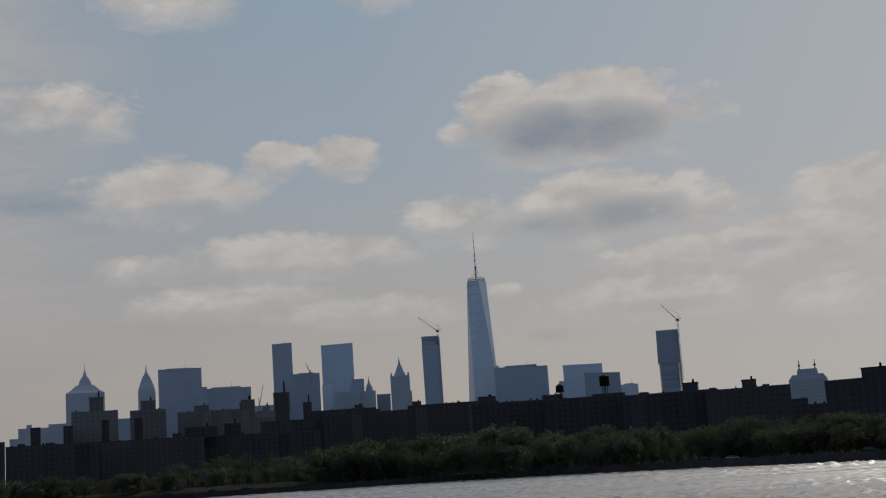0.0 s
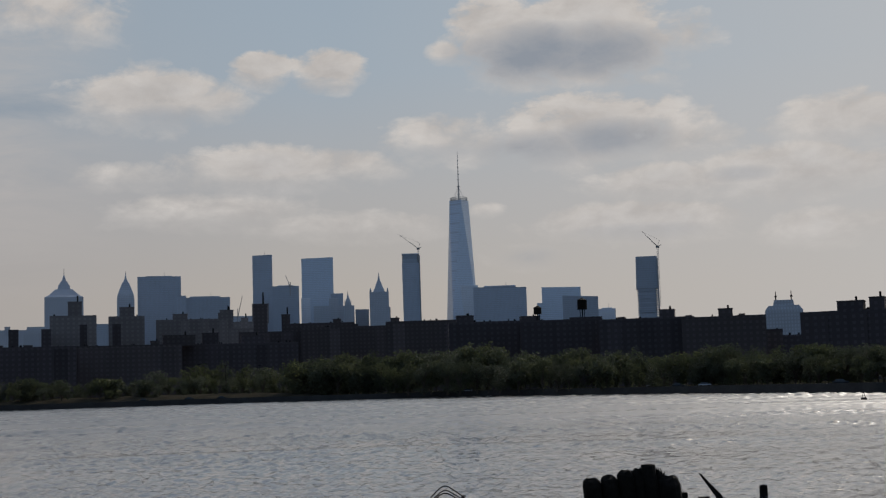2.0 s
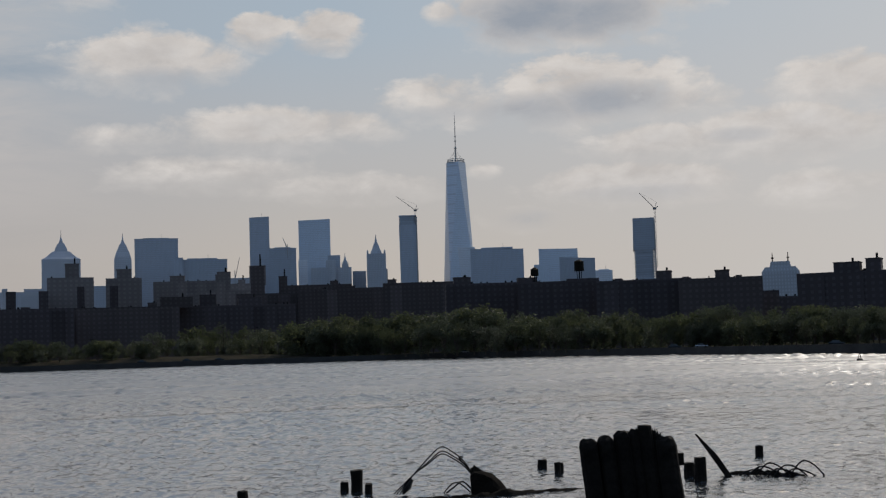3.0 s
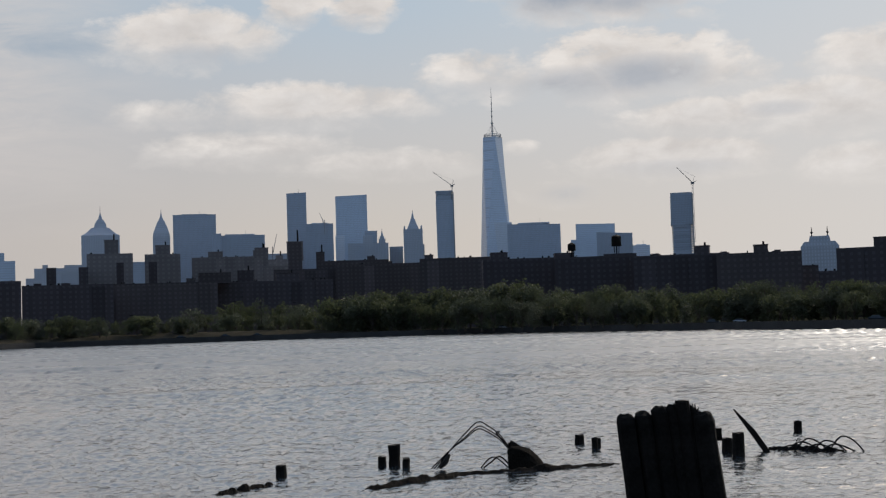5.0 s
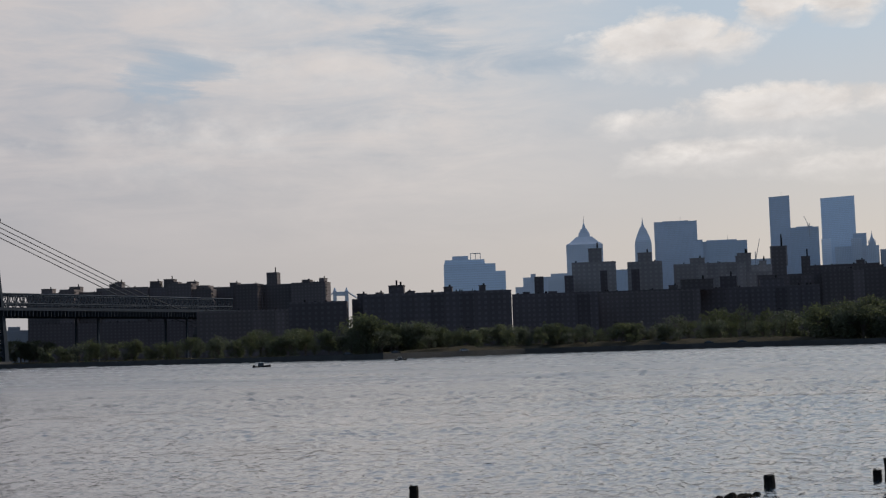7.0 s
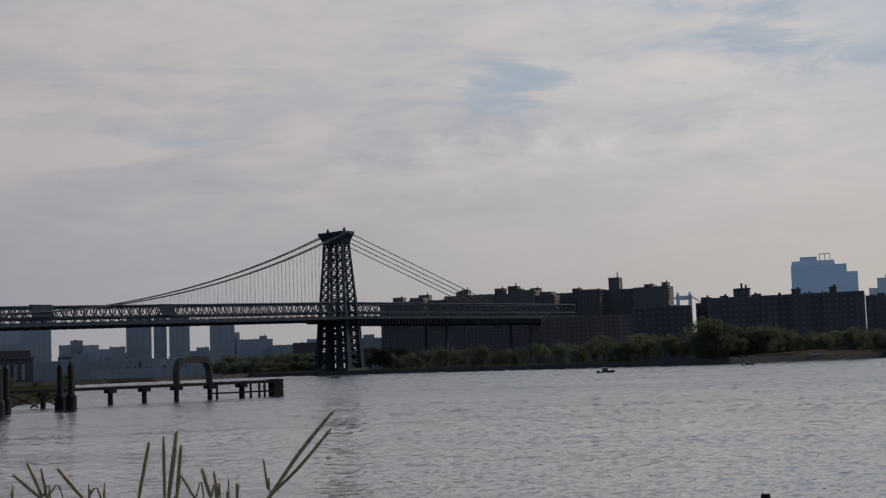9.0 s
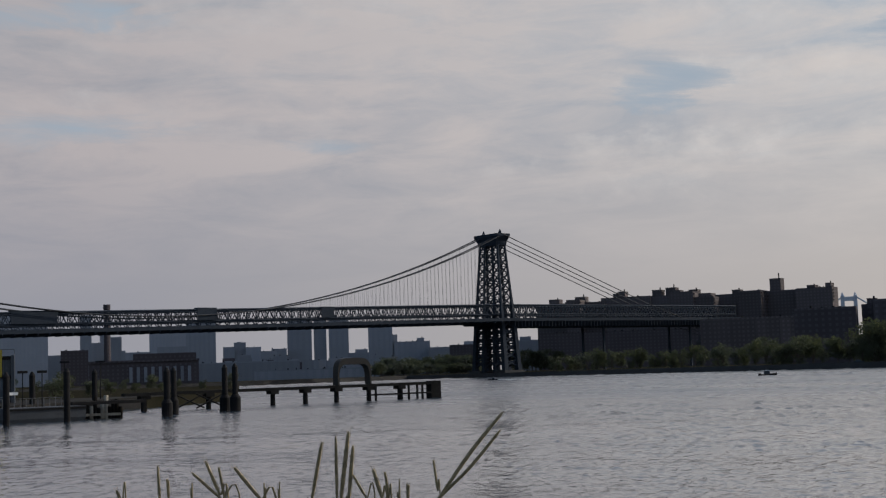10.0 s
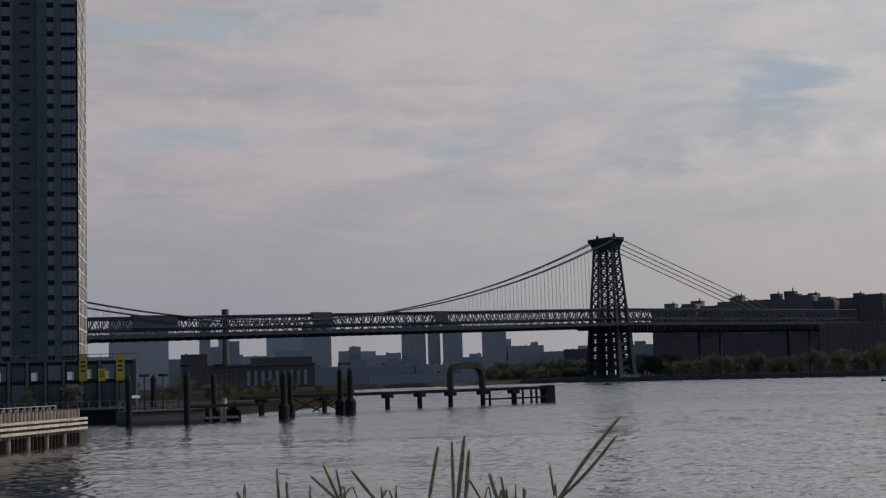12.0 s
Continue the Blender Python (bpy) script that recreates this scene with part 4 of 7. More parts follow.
TREES = [tree_meshes(s, w, h, t, 720, LEAVES) for s, w, h, t in ((1, 9, 9, 1.0), (2, 11, 10, 1.2), (3, 8, 10.5, 1.0), (4, 12, 9.5, 1.0), (5, 7, 8, 0.6), (6, 10, 11, 1.2))]
FAR_TREES = [tree_meshes(s, w, h, t, 600, FAR_LEAVES) for s, w, h, t in ((11, 11, 9, 1.6), (12, 13, 9, 1.4), (13, 9, 8, 1.5))]


def plant_tree(place, kinds, k, scale, turn, label, group):
    ob = tagged(empty("tree", Matrix.Translation(place) @ Matrix.Rotation(turn, 4, "Z") @ Matrix.Scale(scale, 4)), label, "tree", group)
    trunk, crown = kinds[k]
    part("trunk", trunk, None, ob)
    part("crown", crown, None, ob)
    return ob



def twin_mast_block(bearing, dist, w, h, h2, mast):
    ob = house("twin_mast_tower", facing(bearing, dist + 12, LAND), "pale stepped tower with two roof masts", "skyscraper")
    part("wall", prism(bmesh.new(), [rect(w, 24, -3), rect(w, 24, h * 0.93), rect(w * 0.8, 22, h)]), STONE_FAR, ob)
    part("upper_storey", prism(bmesh.new(), [rect(w * 0.56, 18, h), rect(w * 0.5, 18, h2)]), STONE_FAR, ob)
    for x in (-w * 0.2, w * 0.21):
        part("mast", beam(bmesh.new(), (x, 0, h2), (x, 0, mast), 0.75, 0.35, 5), BLACK_STEEL, ob)
        part("mast_collar", prism(bmesh.new(), [disc(1.5, h2 + (mast - h2) * 0.35, 8, x), disc(1.2, h2 + (mast - h2) * 0.5, 8, x)]), BLACK_STEEL, ob)


def far_bridge(bearing, dist, top, low):
    """A distant suspension bridge tower with its cables."""
    ob = tagged(empty("distant_bridge", facing(bearing, dist)), "pale blue-grey steel tower of a distant suspension bridge", "bridge")
    w = 20.0
    for sx in (-1, 1):
        part("tower_leg", abox(sx * w / 2 - 3, sx * w / 2 + 3, -3, 3, 0, top - 6), STONE_FAR, ob)
        part("leg_cap", prism(bmesh.new(), [disc(3.0, top - 6, 8, sx * w / 2), disc(0.6, top, 8, sx * w / 2)]), STONE_FAR, ob)
    part("portal", abox(-w / 2, w / 2, -2, 2, top - 14, top - 7), STONE_FAR, ob)
    part("cross_beam", abox(-w / 2, w / 2, -2, 2, low - 6, low), STONE_FAR, ob)
    for sx in (-1, 1):
        pts = [(sx * (w / 2 + 80 * k), 0, top - 7 - 40 * (1 - (1 - k) ** 1.4)) for k in (0, 0.25, 0.5, 0.75, 1.0)]
        part("cable", tube(bmesh.new(), pts, 1.3, 5), STONE_FAR, ob)


def pilastered_works(bearing, dist, w, h):
    """A long brick works with pale pilasters."""
    ob = house("brick_works", facing(bearing, dist, LAND), "long red-brick works with pale pilasters", "factory")
    part("wall", abox(-w / 2, w / 2, 0, 24, -2, h), BRICK_DARK, ob)
    n = 9
    for i in range(n):
        x = -w * 0.12 + w * 0.6 * i / n
        part("pilaster", abox(x - 1.1, x + 1.1, -0.8, -0.01, h * 0.12, h * 0.78), MID_GREY, ob)
    part("cornice", abox(-w / 2 - 0.5, w / 2 + 0.5, -1.0, 24.5, h, h + 1.4), BRICK_DARK, ob)
    part("attic", abox(-w * 0.1, w * 0.48, 4, 20, h + 1.4, h + 6), BRICK_DARK, ob)
    part("roof_house", abox(w * 0.12, w * 0.4, 6, 18, h + 6, h + 10.5), MID_GREY, ob)


def tall_stack(bearing, dist, r, h):
    ob = tagged(empty("smokestack", facing(bearing, dist, LAND)), "tall dark brick smokestack beyond the bridge", "chimney")
    part("shaft", prism(bmesh.new(), [disc(r * 1.3, -2, 12), disc(r * 0.85, h - 5, 12)]), BRICK_DARK, ob)
    part("cap", prism(bmesh.new(), [disc(r * 0.9, h - 5, 12), disc(r * 1.15, h - 3.5, 12), disc(r * 1.15, h, 12)]), BRICK_DARK, ob)


def stepped_block(bearing, dist, w, h):
    """A broad office block whose roof steps and slopes down to one side, with a lattice screen on top."""
    ob = house("stepped_office_block", facing(bearing, dist + 30, LAND), "broad pale blue office block with stepped roof", "skyscraper", "downtown towers")
    part("wall", prism(bmesh.new(), [rect(w, 50, -3), rect(w, 50, h * 0.86)]), GLASS_BLUE, ob)
    part("upper_wall", prism(bmesh.new(), [rect(w * 0.84, 46, h * 0.86, -w * 0.08), rect(w * 0.84, 46, h * 0.95, -w * 0.08)]), GLASS_BLUE, ob)
    part("upper_wall", prism(bmesh.new(), [rect(w * 0.66, 42, h * 0.95, -w * 0.16), rect(w * 0.64, 42, h, -w * 0.16)]), GLASS_BLUE, ob)
    part("sloped_bay", prism(bmesh.new(), [rect(w * 0.5, 1.2, h * 0.1, -w * 0.1, -25.8), rect(w * 0.5, 1.2, h * 0.6, -w * 0.1, -25.8)]), GLASS_PALE, ob)
    part("plant_room", abox(-w * 0.36, -w * 0.1, -12, 12, h, h + 7), GLASS_DARK, ob)
    for x in (-0.06, 0.02, 0.1):
        part("screen_post", abox(w * x - 0.5, w * x + 0.5, -6, -5, h, h + 12), GREY_STEEL, ob)
    part("screen_rail", abox(-w * 0.06, w * 0.1, -6, -5, h + 10.8, h + 12), GREY_STEEL, ob)


def roof_derrick(bearing, dist, z, turn_deg, rise):
    """A slim derrick leaning up from a far roof."""
    ob = tagged(empty("roof_derrick", facing(bearing, dist, LAND + z)), "thin derrick crane on a distant roof", "crane")
    run = radians(turn_deg) * dist
    part("jib", beam(bmesh.new(), (0, 0, 0), (run, 0, rise), 0.9, 0.5, 5), GREY_STEEL, ob)
    part("mast", beam(bmesh.new(), (0, 0, -20), (0, 0, rise * 0.4), 0.9, 0.8, 5), GREY_STEEL, ob)
    return ob


SILVER_CAR = surface("silver_car_paint", (0.35, 0.36, 0.37), (0.5, 0.5, 0.51), 0.5, 0.25, 0.6, relief=0.0)


# glossy cars, added to give the small glints along the far bank
def parked_car(bearing, dist, paint):
    ob = tagged(empty("parked_car", facing(bearing, dist, LAND)), "small car added for a glint along the far bank road", "car", "cars on the far bank")
    body = bmesh.new()
    prism(body, [[(-2.1, -0.85, 0.35), (2.1, -0.85, 0.35), (2.1, 0.85, 0.35), (-2.1, 0.85, 0.35)], [(-2.2, -0.9, 0.7), (2.2, -0.9, 0.65), (2.2, 0.9, 0.65), (-2.2, 0.9, 0.7)], [(-2.1, -0.82, 0.95), (2.0, -0.82, 0.85), (2.0, 0.82, 0.85), (-2.1, 0.82, 0.95)]])
    part("body", body, paint, ob)
    part("cabin", prism(bmesh.new(), [rect(2.7, 1.6, 0.9, -0.2), rect(1.7, 1.35, 1.45, -0.25)]), DARK_GLASS, ob)
    for x in (-1.35, 1.35):
        for y in (-0.8, 0.8):
            w = bmesh.new()
            beam(w, (x, y - 0.1, 0.33), (x, y + 0.1, 0.33), 0.33, sides=12)
            part("wheel", w, BLACK_STEEL, ob)
    return ob

# ---- far bank: housing, towers, trees ----
apartment_block(0.53, 900, 52.3, 45.7, 18, BRICK_BROWN, "long dark red-brick housing slab behind the trees", [(-20.1, 5.6, 3.2), (26.3, 10.1, 3.3)])
apartment_block(-2.38, 760, 52.0, 37.2, 18, BRICK_DARK, "long dark red-brick housing slab behind the trees", [(-16.5, 9.5, 4.3), (20.4, 10.7, 3.1)], turn=4)
apartment_block(-5.22, 730, 43.6, 35.5, 18, BRICK_DARK, "long dark red-brick housing slab behind the trees", [(13.1, 17.1, 1.7)])
apartment_block(-8.79, 700, 48.3, 33.4, 18, BRICK_DARK, "long dark red-brick housing slab behind the trees", [(-13.1, 3.4, 1.7), (10.4, 7.5, 4.8), (21.3, 2.8, 1.2)], turn=-4)
apartment_block(-11.91, 690, 41.2, 32.4, 18, BRICK_BROWN, "long dark red-brick housing slab behind the trees", [(1.1, 7.0, 4.6), (9.2, 2.7, 1.6)])
apartment_block(-13.89, 720, 9.3, 26.0, 18, BRICK_BROWN, "long dark red-brick housing slab behind the trees", [])
apartment_block(-17.34, 640, 51.4, 30.5, 18, BRICK_DARK, "long dark red-brick housing slab behind the trees", [(-3.8, 11.5, 5.1), (7.9, 6.5, 6.3)], turn=-6)
apartment_block(3.86, 980, 64.8, 47.0, 18, BRICK_BROWN, "long dark red-brick housing slab behind the trees", [(0.5, 16.2, 2.4)])
apartment_block(6.81, 1000, 53.2, 45.6, 18, BRICK_BROWN, "long dark red-brick housing slab behind the trees", [(7.6, 6.2, 13.1), (-10.9, 10.2, 21.0)])
apartment_block(10.14, 1050, 57.9, 58.7, 18, BRICK_TAN, "brown brick apartment block with roof bulkheads", [(-11.0, 11.0, 5.0), (24.2, 10.2, 7.3)])
apartment_block(8.44, 1150, 42.1, 60.9, 18, BRICK_TAN, "brown brick apartment block with roof bulkheads", [(20.4, 13.7, 15.7)])
apartment_block(12.90, 950, 24.0, 56.2, 20, BRICK_TAN, "tall brown brick apartment tower", [(0.2, 9.8, 7.0)])
apartment_block(15.02, 950, 30.6, 57.2, 20, BRICK_TAN, "tall brown brick apartment tower", [(1.1, 9.2, 10.3)])
apartment_block(16.08, 930, 6.1, 47.4, 14, BRICK_DARK, "narrow dark brick block", [])
apartment_block(17.34, 930, 6.3, 47.4, 14, BRICK_DARK, "narrow dark brick block", [])
apartment_block(14.62, 920, 4.7, 49.4, 12, BRICK_DARK, "narrow dark brick block", [])
apartment_block(13.30, 920, 5.4, 49.4, 12, BRICK_DARK, "narrow dark brick block", [])
apartment_block(16.70, 820, 51.5, 31.9, 18, BRICK_DARK, "long dark red-brick housing slab behind the trees", [(-17.2, 3.9, 1.8), (-1.2, 5.0, 1.7)])
apartment_block(12.90, 850, 66.3, 32.8, 18, BRICK_BROWN, "long dark red-brick housing slab behind the trees", [(17.0, 5.3, 3.1), (31.6, 19.7, 6.2)])
apartment_block(8.45, 870, 77.3, 33.0, 18, BRICK_DARK, "long dark red-brick housing slab behind the trees", [(-16.4, 10.1, 7.8), (10.3, 14.5, 5.5)], turn=3)
apartment_block(8.98, 1050, 61.0, 50.9, 18, BRICK_TAN, "brown brick apartment block with roof bulkheads", [(1.8, 10.9, 13.1), (16.4, 5.2, 8.7)])
apartment_block(4.93, 1000, 49.9, 51.0, 18, BRICK_BROWN, "brown brick apartment block with roof bulkheads", [(12.1, 5.8, 3.4)])
apartment_block(21.64, 730, 80.2, 31.1, 14, BRICK_DARK, "long dark red-brick housing slab behind the trees", [(-31.5, 3.6, 1.5), (-21.2, 6.4, 5.1), (-14.1, 3.4, 1.8), (5.9, 4.5, 3.4), (24.5, 3.5, 3.6)], turn=-3)
apartment_block(22.53, 745, 70.9, 29.2, 14, BRICK_DARK, "long dark red-brick housing slab behind the trees", [(-30.2, 4.9, 3.6), (-20.2, 2.9, 3.7), (-12.1, 6.3, 7.5), (-4.3, 3.1, 3.8)])
apartment_block(26.65, 735, 31.4, 28.0, 14, BRICK_DARK, "long dark red-brick housing slab behind the trees", [], turn=-4)
apartment_block(27.72, 1240, 64.3, 63.1, 18, BRICK_BROWN, "brown brick apartment block with roof bulkheads", [(-18.1, 10.0, 11.6), (13.9, 7.4, 3.0), (28.9, 4.9, 4.8)], balconies=3, turn=-16)
apartment_block(29.89, 1250, 46.5, 62.2, 18, BRICK_BROWN, "brown brick apartment block with roof bulkheads", [(-5.0, 7.1, 4.4)], balconies=3, turn=-16)
apartment_block(32.41, 1260, 59.9, 64.0, 18, BRICK_BROWN, "brown brick apartment block with roof bulkheads", [(-21.5, 8.8, 6.2), (-8.3, 9.3, 7.7), (12.9, 8.3, 4.7)], balconies=3, turn=-16)
apartment_block(34.61, 1270, 47.2, 64.4, 18, BRICK_BROWN, "brown brick apartment block with roof bulkheads", [(-10.7, 4.2, 4.2), (-4.4, 6.3, 6.0)], turn=-16)
apartment_block(36.92, 1280, 65.8, 61.1, 18, BRICK_BROWN, "brown brick apartment block with roof bulkheads", [(-16.5, 10.1, 4.9), (9.0, 10.1, 6.1)], balconies=4, turn=-16)
apartment_block(34.69, 1230, 157.1, 31.9, 16, BRICK_DARK, "long dark red-brick housing slab behind the trees", [])
apartment_block(29.74, 900, 61.7, 29.5, 16, BRICK_BROWN, "brown brick apartment block with roof bulkheads", [])
apartment_block(31.43, 1235, 20.1, 59.9, 18, BRICK_BROWN, "brown brick apartment block with roof bulkheads", [], balconies=4, turn=-16)
apartment_block(32.31, 1238, 22.3, 65.5, 18, BRICK_BROWN, "brown brick apartment block with roof bulkheads", [(-4.7, 6.1, 2.3)], balconies=4, turn=-16)
apartment_block(29.54, 1236, 21.0, 63.7, 18, BRICK_BROWN, "brown brick apartment block with roof bulkheads", [], balconies=2, turn=-16)
apartment_block(26.96, 1230, 32.2, 63.4, 18, BRICK_BROWN, "brown brick apartment block with roof bulkheads", [(-3.2, 6.9, 3.2)], balconies=4, turn=-16)
apartment_block(36.80, 1262, 13.1, 63.3, 18, BRICK_BROWN, "brown brick apartment block with roof bulkheads", [], balconies=2, turn=-16)
apartment_block(-11.44, 800, 10.0, 27.0, 16, BRICK_DARK, "long dark red-brick housing slab behind the trees", [])
apartment_block(-14.36, 800, 24.9, 25.0, 16, BRICK_DARK, "long dark red-brick housing slab behind the trees", [(-5.2, 5.0, 2.2)])
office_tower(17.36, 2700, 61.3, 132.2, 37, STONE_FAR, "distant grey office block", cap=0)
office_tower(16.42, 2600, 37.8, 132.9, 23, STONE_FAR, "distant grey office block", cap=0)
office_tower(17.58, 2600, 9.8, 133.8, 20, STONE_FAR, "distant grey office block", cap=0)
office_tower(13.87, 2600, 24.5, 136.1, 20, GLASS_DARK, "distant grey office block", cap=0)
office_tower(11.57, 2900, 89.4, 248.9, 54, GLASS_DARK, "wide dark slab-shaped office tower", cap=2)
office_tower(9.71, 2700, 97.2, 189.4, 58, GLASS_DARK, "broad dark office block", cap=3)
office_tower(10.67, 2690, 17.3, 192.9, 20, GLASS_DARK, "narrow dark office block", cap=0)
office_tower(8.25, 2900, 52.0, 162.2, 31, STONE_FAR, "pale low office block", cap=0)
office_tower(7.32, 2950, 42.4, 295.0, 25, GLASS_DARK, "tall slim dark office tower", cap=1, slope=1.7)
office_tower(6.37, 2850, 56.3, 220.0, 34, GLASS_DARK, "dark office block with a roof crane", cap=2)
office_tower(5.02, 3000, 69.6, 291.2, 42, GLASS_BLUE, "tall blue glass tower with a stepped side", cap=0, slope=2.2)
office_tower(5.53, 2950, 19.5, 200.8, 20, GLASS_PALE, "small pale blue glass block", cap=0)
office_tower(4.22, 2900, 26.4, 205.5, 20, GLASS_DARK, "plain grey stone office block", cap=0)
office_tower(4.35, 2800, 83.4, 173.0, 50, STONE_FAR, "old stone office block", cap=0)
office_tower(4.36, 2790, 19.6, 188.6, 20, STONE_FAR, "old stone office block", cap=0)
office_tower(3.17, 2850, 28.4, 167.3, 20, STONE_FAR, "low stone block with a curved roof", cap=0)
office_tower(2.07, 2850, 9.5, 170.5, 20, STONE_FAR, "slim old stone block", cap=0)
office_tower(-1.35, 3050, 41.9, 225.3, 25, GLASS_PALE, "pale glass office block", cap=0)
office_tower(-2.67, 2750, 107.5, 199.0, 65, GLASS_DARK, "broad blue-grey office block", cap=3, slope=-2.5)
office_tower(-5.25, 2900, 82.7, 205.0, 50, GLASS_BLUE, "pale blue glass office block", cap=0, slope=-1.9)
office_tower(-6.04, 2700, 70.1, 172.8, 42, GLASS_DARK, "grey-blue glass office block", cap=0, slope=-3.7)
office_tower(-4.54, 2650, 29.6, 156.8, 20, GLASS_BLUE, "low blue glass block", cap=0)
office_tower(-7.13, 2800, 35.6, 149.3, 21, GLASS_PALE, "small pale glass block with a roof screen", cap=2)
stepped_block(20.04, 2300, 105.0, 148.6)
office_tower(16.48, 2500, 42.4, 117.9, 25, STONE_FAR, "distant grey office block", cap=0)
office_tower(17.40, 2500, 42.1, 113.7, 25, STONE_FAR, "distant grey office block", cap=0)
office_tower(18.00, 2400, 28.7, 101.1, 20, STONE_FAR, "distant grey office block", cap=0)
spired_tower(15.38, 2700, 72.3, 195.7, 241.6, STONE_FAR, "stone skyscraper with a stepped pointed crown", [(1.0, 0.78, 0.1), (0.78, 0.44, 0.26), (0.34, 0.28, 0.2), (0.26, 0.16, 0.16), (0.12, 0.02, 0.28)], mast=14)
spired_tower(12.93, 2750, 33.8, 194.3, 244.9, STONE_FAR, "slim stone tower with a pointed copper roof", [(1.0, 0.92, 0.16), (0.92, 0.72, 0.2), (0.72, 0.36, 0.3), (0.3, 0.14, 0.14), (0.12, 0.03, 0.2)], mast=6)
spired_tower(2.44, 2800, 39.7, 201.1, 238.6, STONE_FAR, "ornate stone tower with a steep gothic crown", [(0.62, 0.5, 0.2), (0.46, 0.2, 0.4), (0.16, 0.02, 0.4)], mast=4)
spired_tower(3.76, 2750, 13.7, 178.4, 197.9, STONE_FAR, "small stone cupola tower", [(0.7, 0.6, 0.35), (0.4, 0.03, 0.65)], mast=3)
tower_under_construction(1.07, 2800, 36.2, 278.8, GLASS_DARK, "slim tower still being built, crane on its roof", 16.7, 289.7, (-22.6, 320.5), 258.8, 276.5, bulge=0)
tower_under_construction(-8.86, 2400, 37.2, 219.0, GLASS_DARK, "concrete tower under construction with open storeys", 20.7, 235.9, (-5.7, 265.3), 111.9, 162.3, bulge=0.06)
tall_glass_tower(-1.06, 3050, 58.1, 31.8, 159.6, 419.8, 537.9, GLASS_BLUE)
twin_mast_block(-14.35, 1500, 39.9, 77.9, 83.9, 94.1)
water_tank(-6.11, 742, 37.9, r=2.7, hh=4.9, leg=6.6)
water_tank(-4.23, 742, 38.4, r=2.2, hh=3.2, leg=4.4)
far_bridge(25.72, 2300, 109.4, 82.5)
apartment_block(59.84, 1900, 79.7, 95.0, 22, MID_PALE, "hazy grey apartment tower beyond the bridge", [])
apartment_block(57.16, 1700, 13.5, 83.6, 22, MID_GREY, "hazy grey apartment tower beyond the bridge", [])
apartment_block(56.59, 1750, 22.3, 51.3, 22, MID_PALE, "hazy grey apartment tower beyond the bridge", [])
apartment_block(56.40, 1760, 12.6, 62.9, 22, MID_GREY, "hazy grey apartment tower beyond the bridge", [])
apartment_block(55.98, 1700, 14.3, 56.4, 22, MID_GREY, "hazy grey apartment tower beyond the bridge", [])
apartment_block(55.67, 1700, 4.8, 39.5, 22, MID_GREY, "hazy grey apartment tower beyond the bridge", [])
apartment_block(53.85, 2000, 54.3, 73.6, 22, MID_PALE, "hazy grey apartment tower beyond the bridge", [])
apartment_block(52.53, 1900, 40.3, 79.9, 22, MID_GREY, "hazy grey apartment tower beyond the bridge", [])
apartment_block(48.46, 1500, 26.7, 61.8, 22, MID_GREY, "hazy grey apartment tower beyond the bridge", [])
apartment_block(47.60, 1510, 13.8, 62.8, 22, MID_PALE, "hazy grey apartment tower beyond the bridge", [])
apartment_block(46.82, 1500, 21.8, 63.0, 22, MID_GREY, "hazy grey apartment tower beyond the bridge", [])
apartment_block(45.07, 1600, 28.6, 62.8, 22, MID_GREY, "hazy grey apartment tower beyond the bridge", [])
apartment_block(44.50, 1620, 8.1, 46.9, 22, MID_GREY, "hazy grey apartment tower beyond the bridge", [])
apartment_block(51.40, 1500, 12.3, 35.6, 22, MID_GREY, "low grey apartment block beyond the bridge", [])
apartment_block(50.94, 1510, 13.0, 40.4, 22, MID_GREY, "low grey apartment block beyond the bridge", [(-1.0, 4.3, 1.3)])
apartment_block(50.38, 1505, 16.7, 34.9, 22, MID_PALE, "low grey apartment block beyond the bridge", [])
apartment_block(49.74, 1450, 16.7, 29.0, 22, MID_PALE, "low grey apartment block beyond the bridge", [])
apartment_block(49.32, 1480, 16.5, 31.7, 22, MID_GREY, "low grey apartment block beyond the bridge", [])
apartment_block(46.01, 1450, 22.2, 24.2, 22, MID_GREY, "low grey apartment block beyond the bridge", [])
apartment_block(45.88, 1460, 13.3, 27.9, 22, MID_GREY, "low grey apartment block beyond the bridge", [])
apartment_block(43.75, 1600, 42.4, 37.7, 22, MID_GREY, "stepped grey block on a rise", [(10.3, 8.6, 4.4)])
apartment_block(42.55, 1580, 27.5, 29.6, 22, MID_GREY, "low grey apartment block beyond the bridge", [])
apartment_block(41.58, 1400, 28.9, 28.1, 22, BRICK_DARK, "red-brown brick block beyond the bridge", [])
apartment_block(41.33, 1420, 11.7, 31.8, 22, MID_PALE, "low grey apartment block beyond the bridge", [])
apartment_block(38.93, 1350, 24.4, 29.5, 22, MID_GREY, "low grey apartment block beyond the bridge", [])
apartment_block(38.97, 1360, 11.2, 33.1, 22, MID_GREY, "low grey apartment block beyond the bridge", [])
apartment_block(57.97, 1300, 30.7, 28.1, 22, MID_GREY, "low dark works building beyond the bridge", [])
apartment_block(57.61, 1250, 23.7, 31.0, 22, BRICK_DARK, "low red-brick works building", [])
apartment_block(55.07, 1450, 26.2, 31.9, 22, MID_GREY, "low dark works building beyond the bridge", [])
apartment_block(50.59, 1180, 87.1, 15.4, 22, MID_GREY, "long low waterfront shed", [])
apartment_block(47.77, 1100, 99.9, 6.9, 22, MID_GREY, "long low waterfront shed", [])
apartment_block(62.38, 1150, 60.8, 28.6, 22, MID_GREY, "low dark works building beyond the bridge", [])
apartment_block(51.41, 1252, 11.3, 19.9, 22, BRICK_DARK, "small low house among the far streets", [])
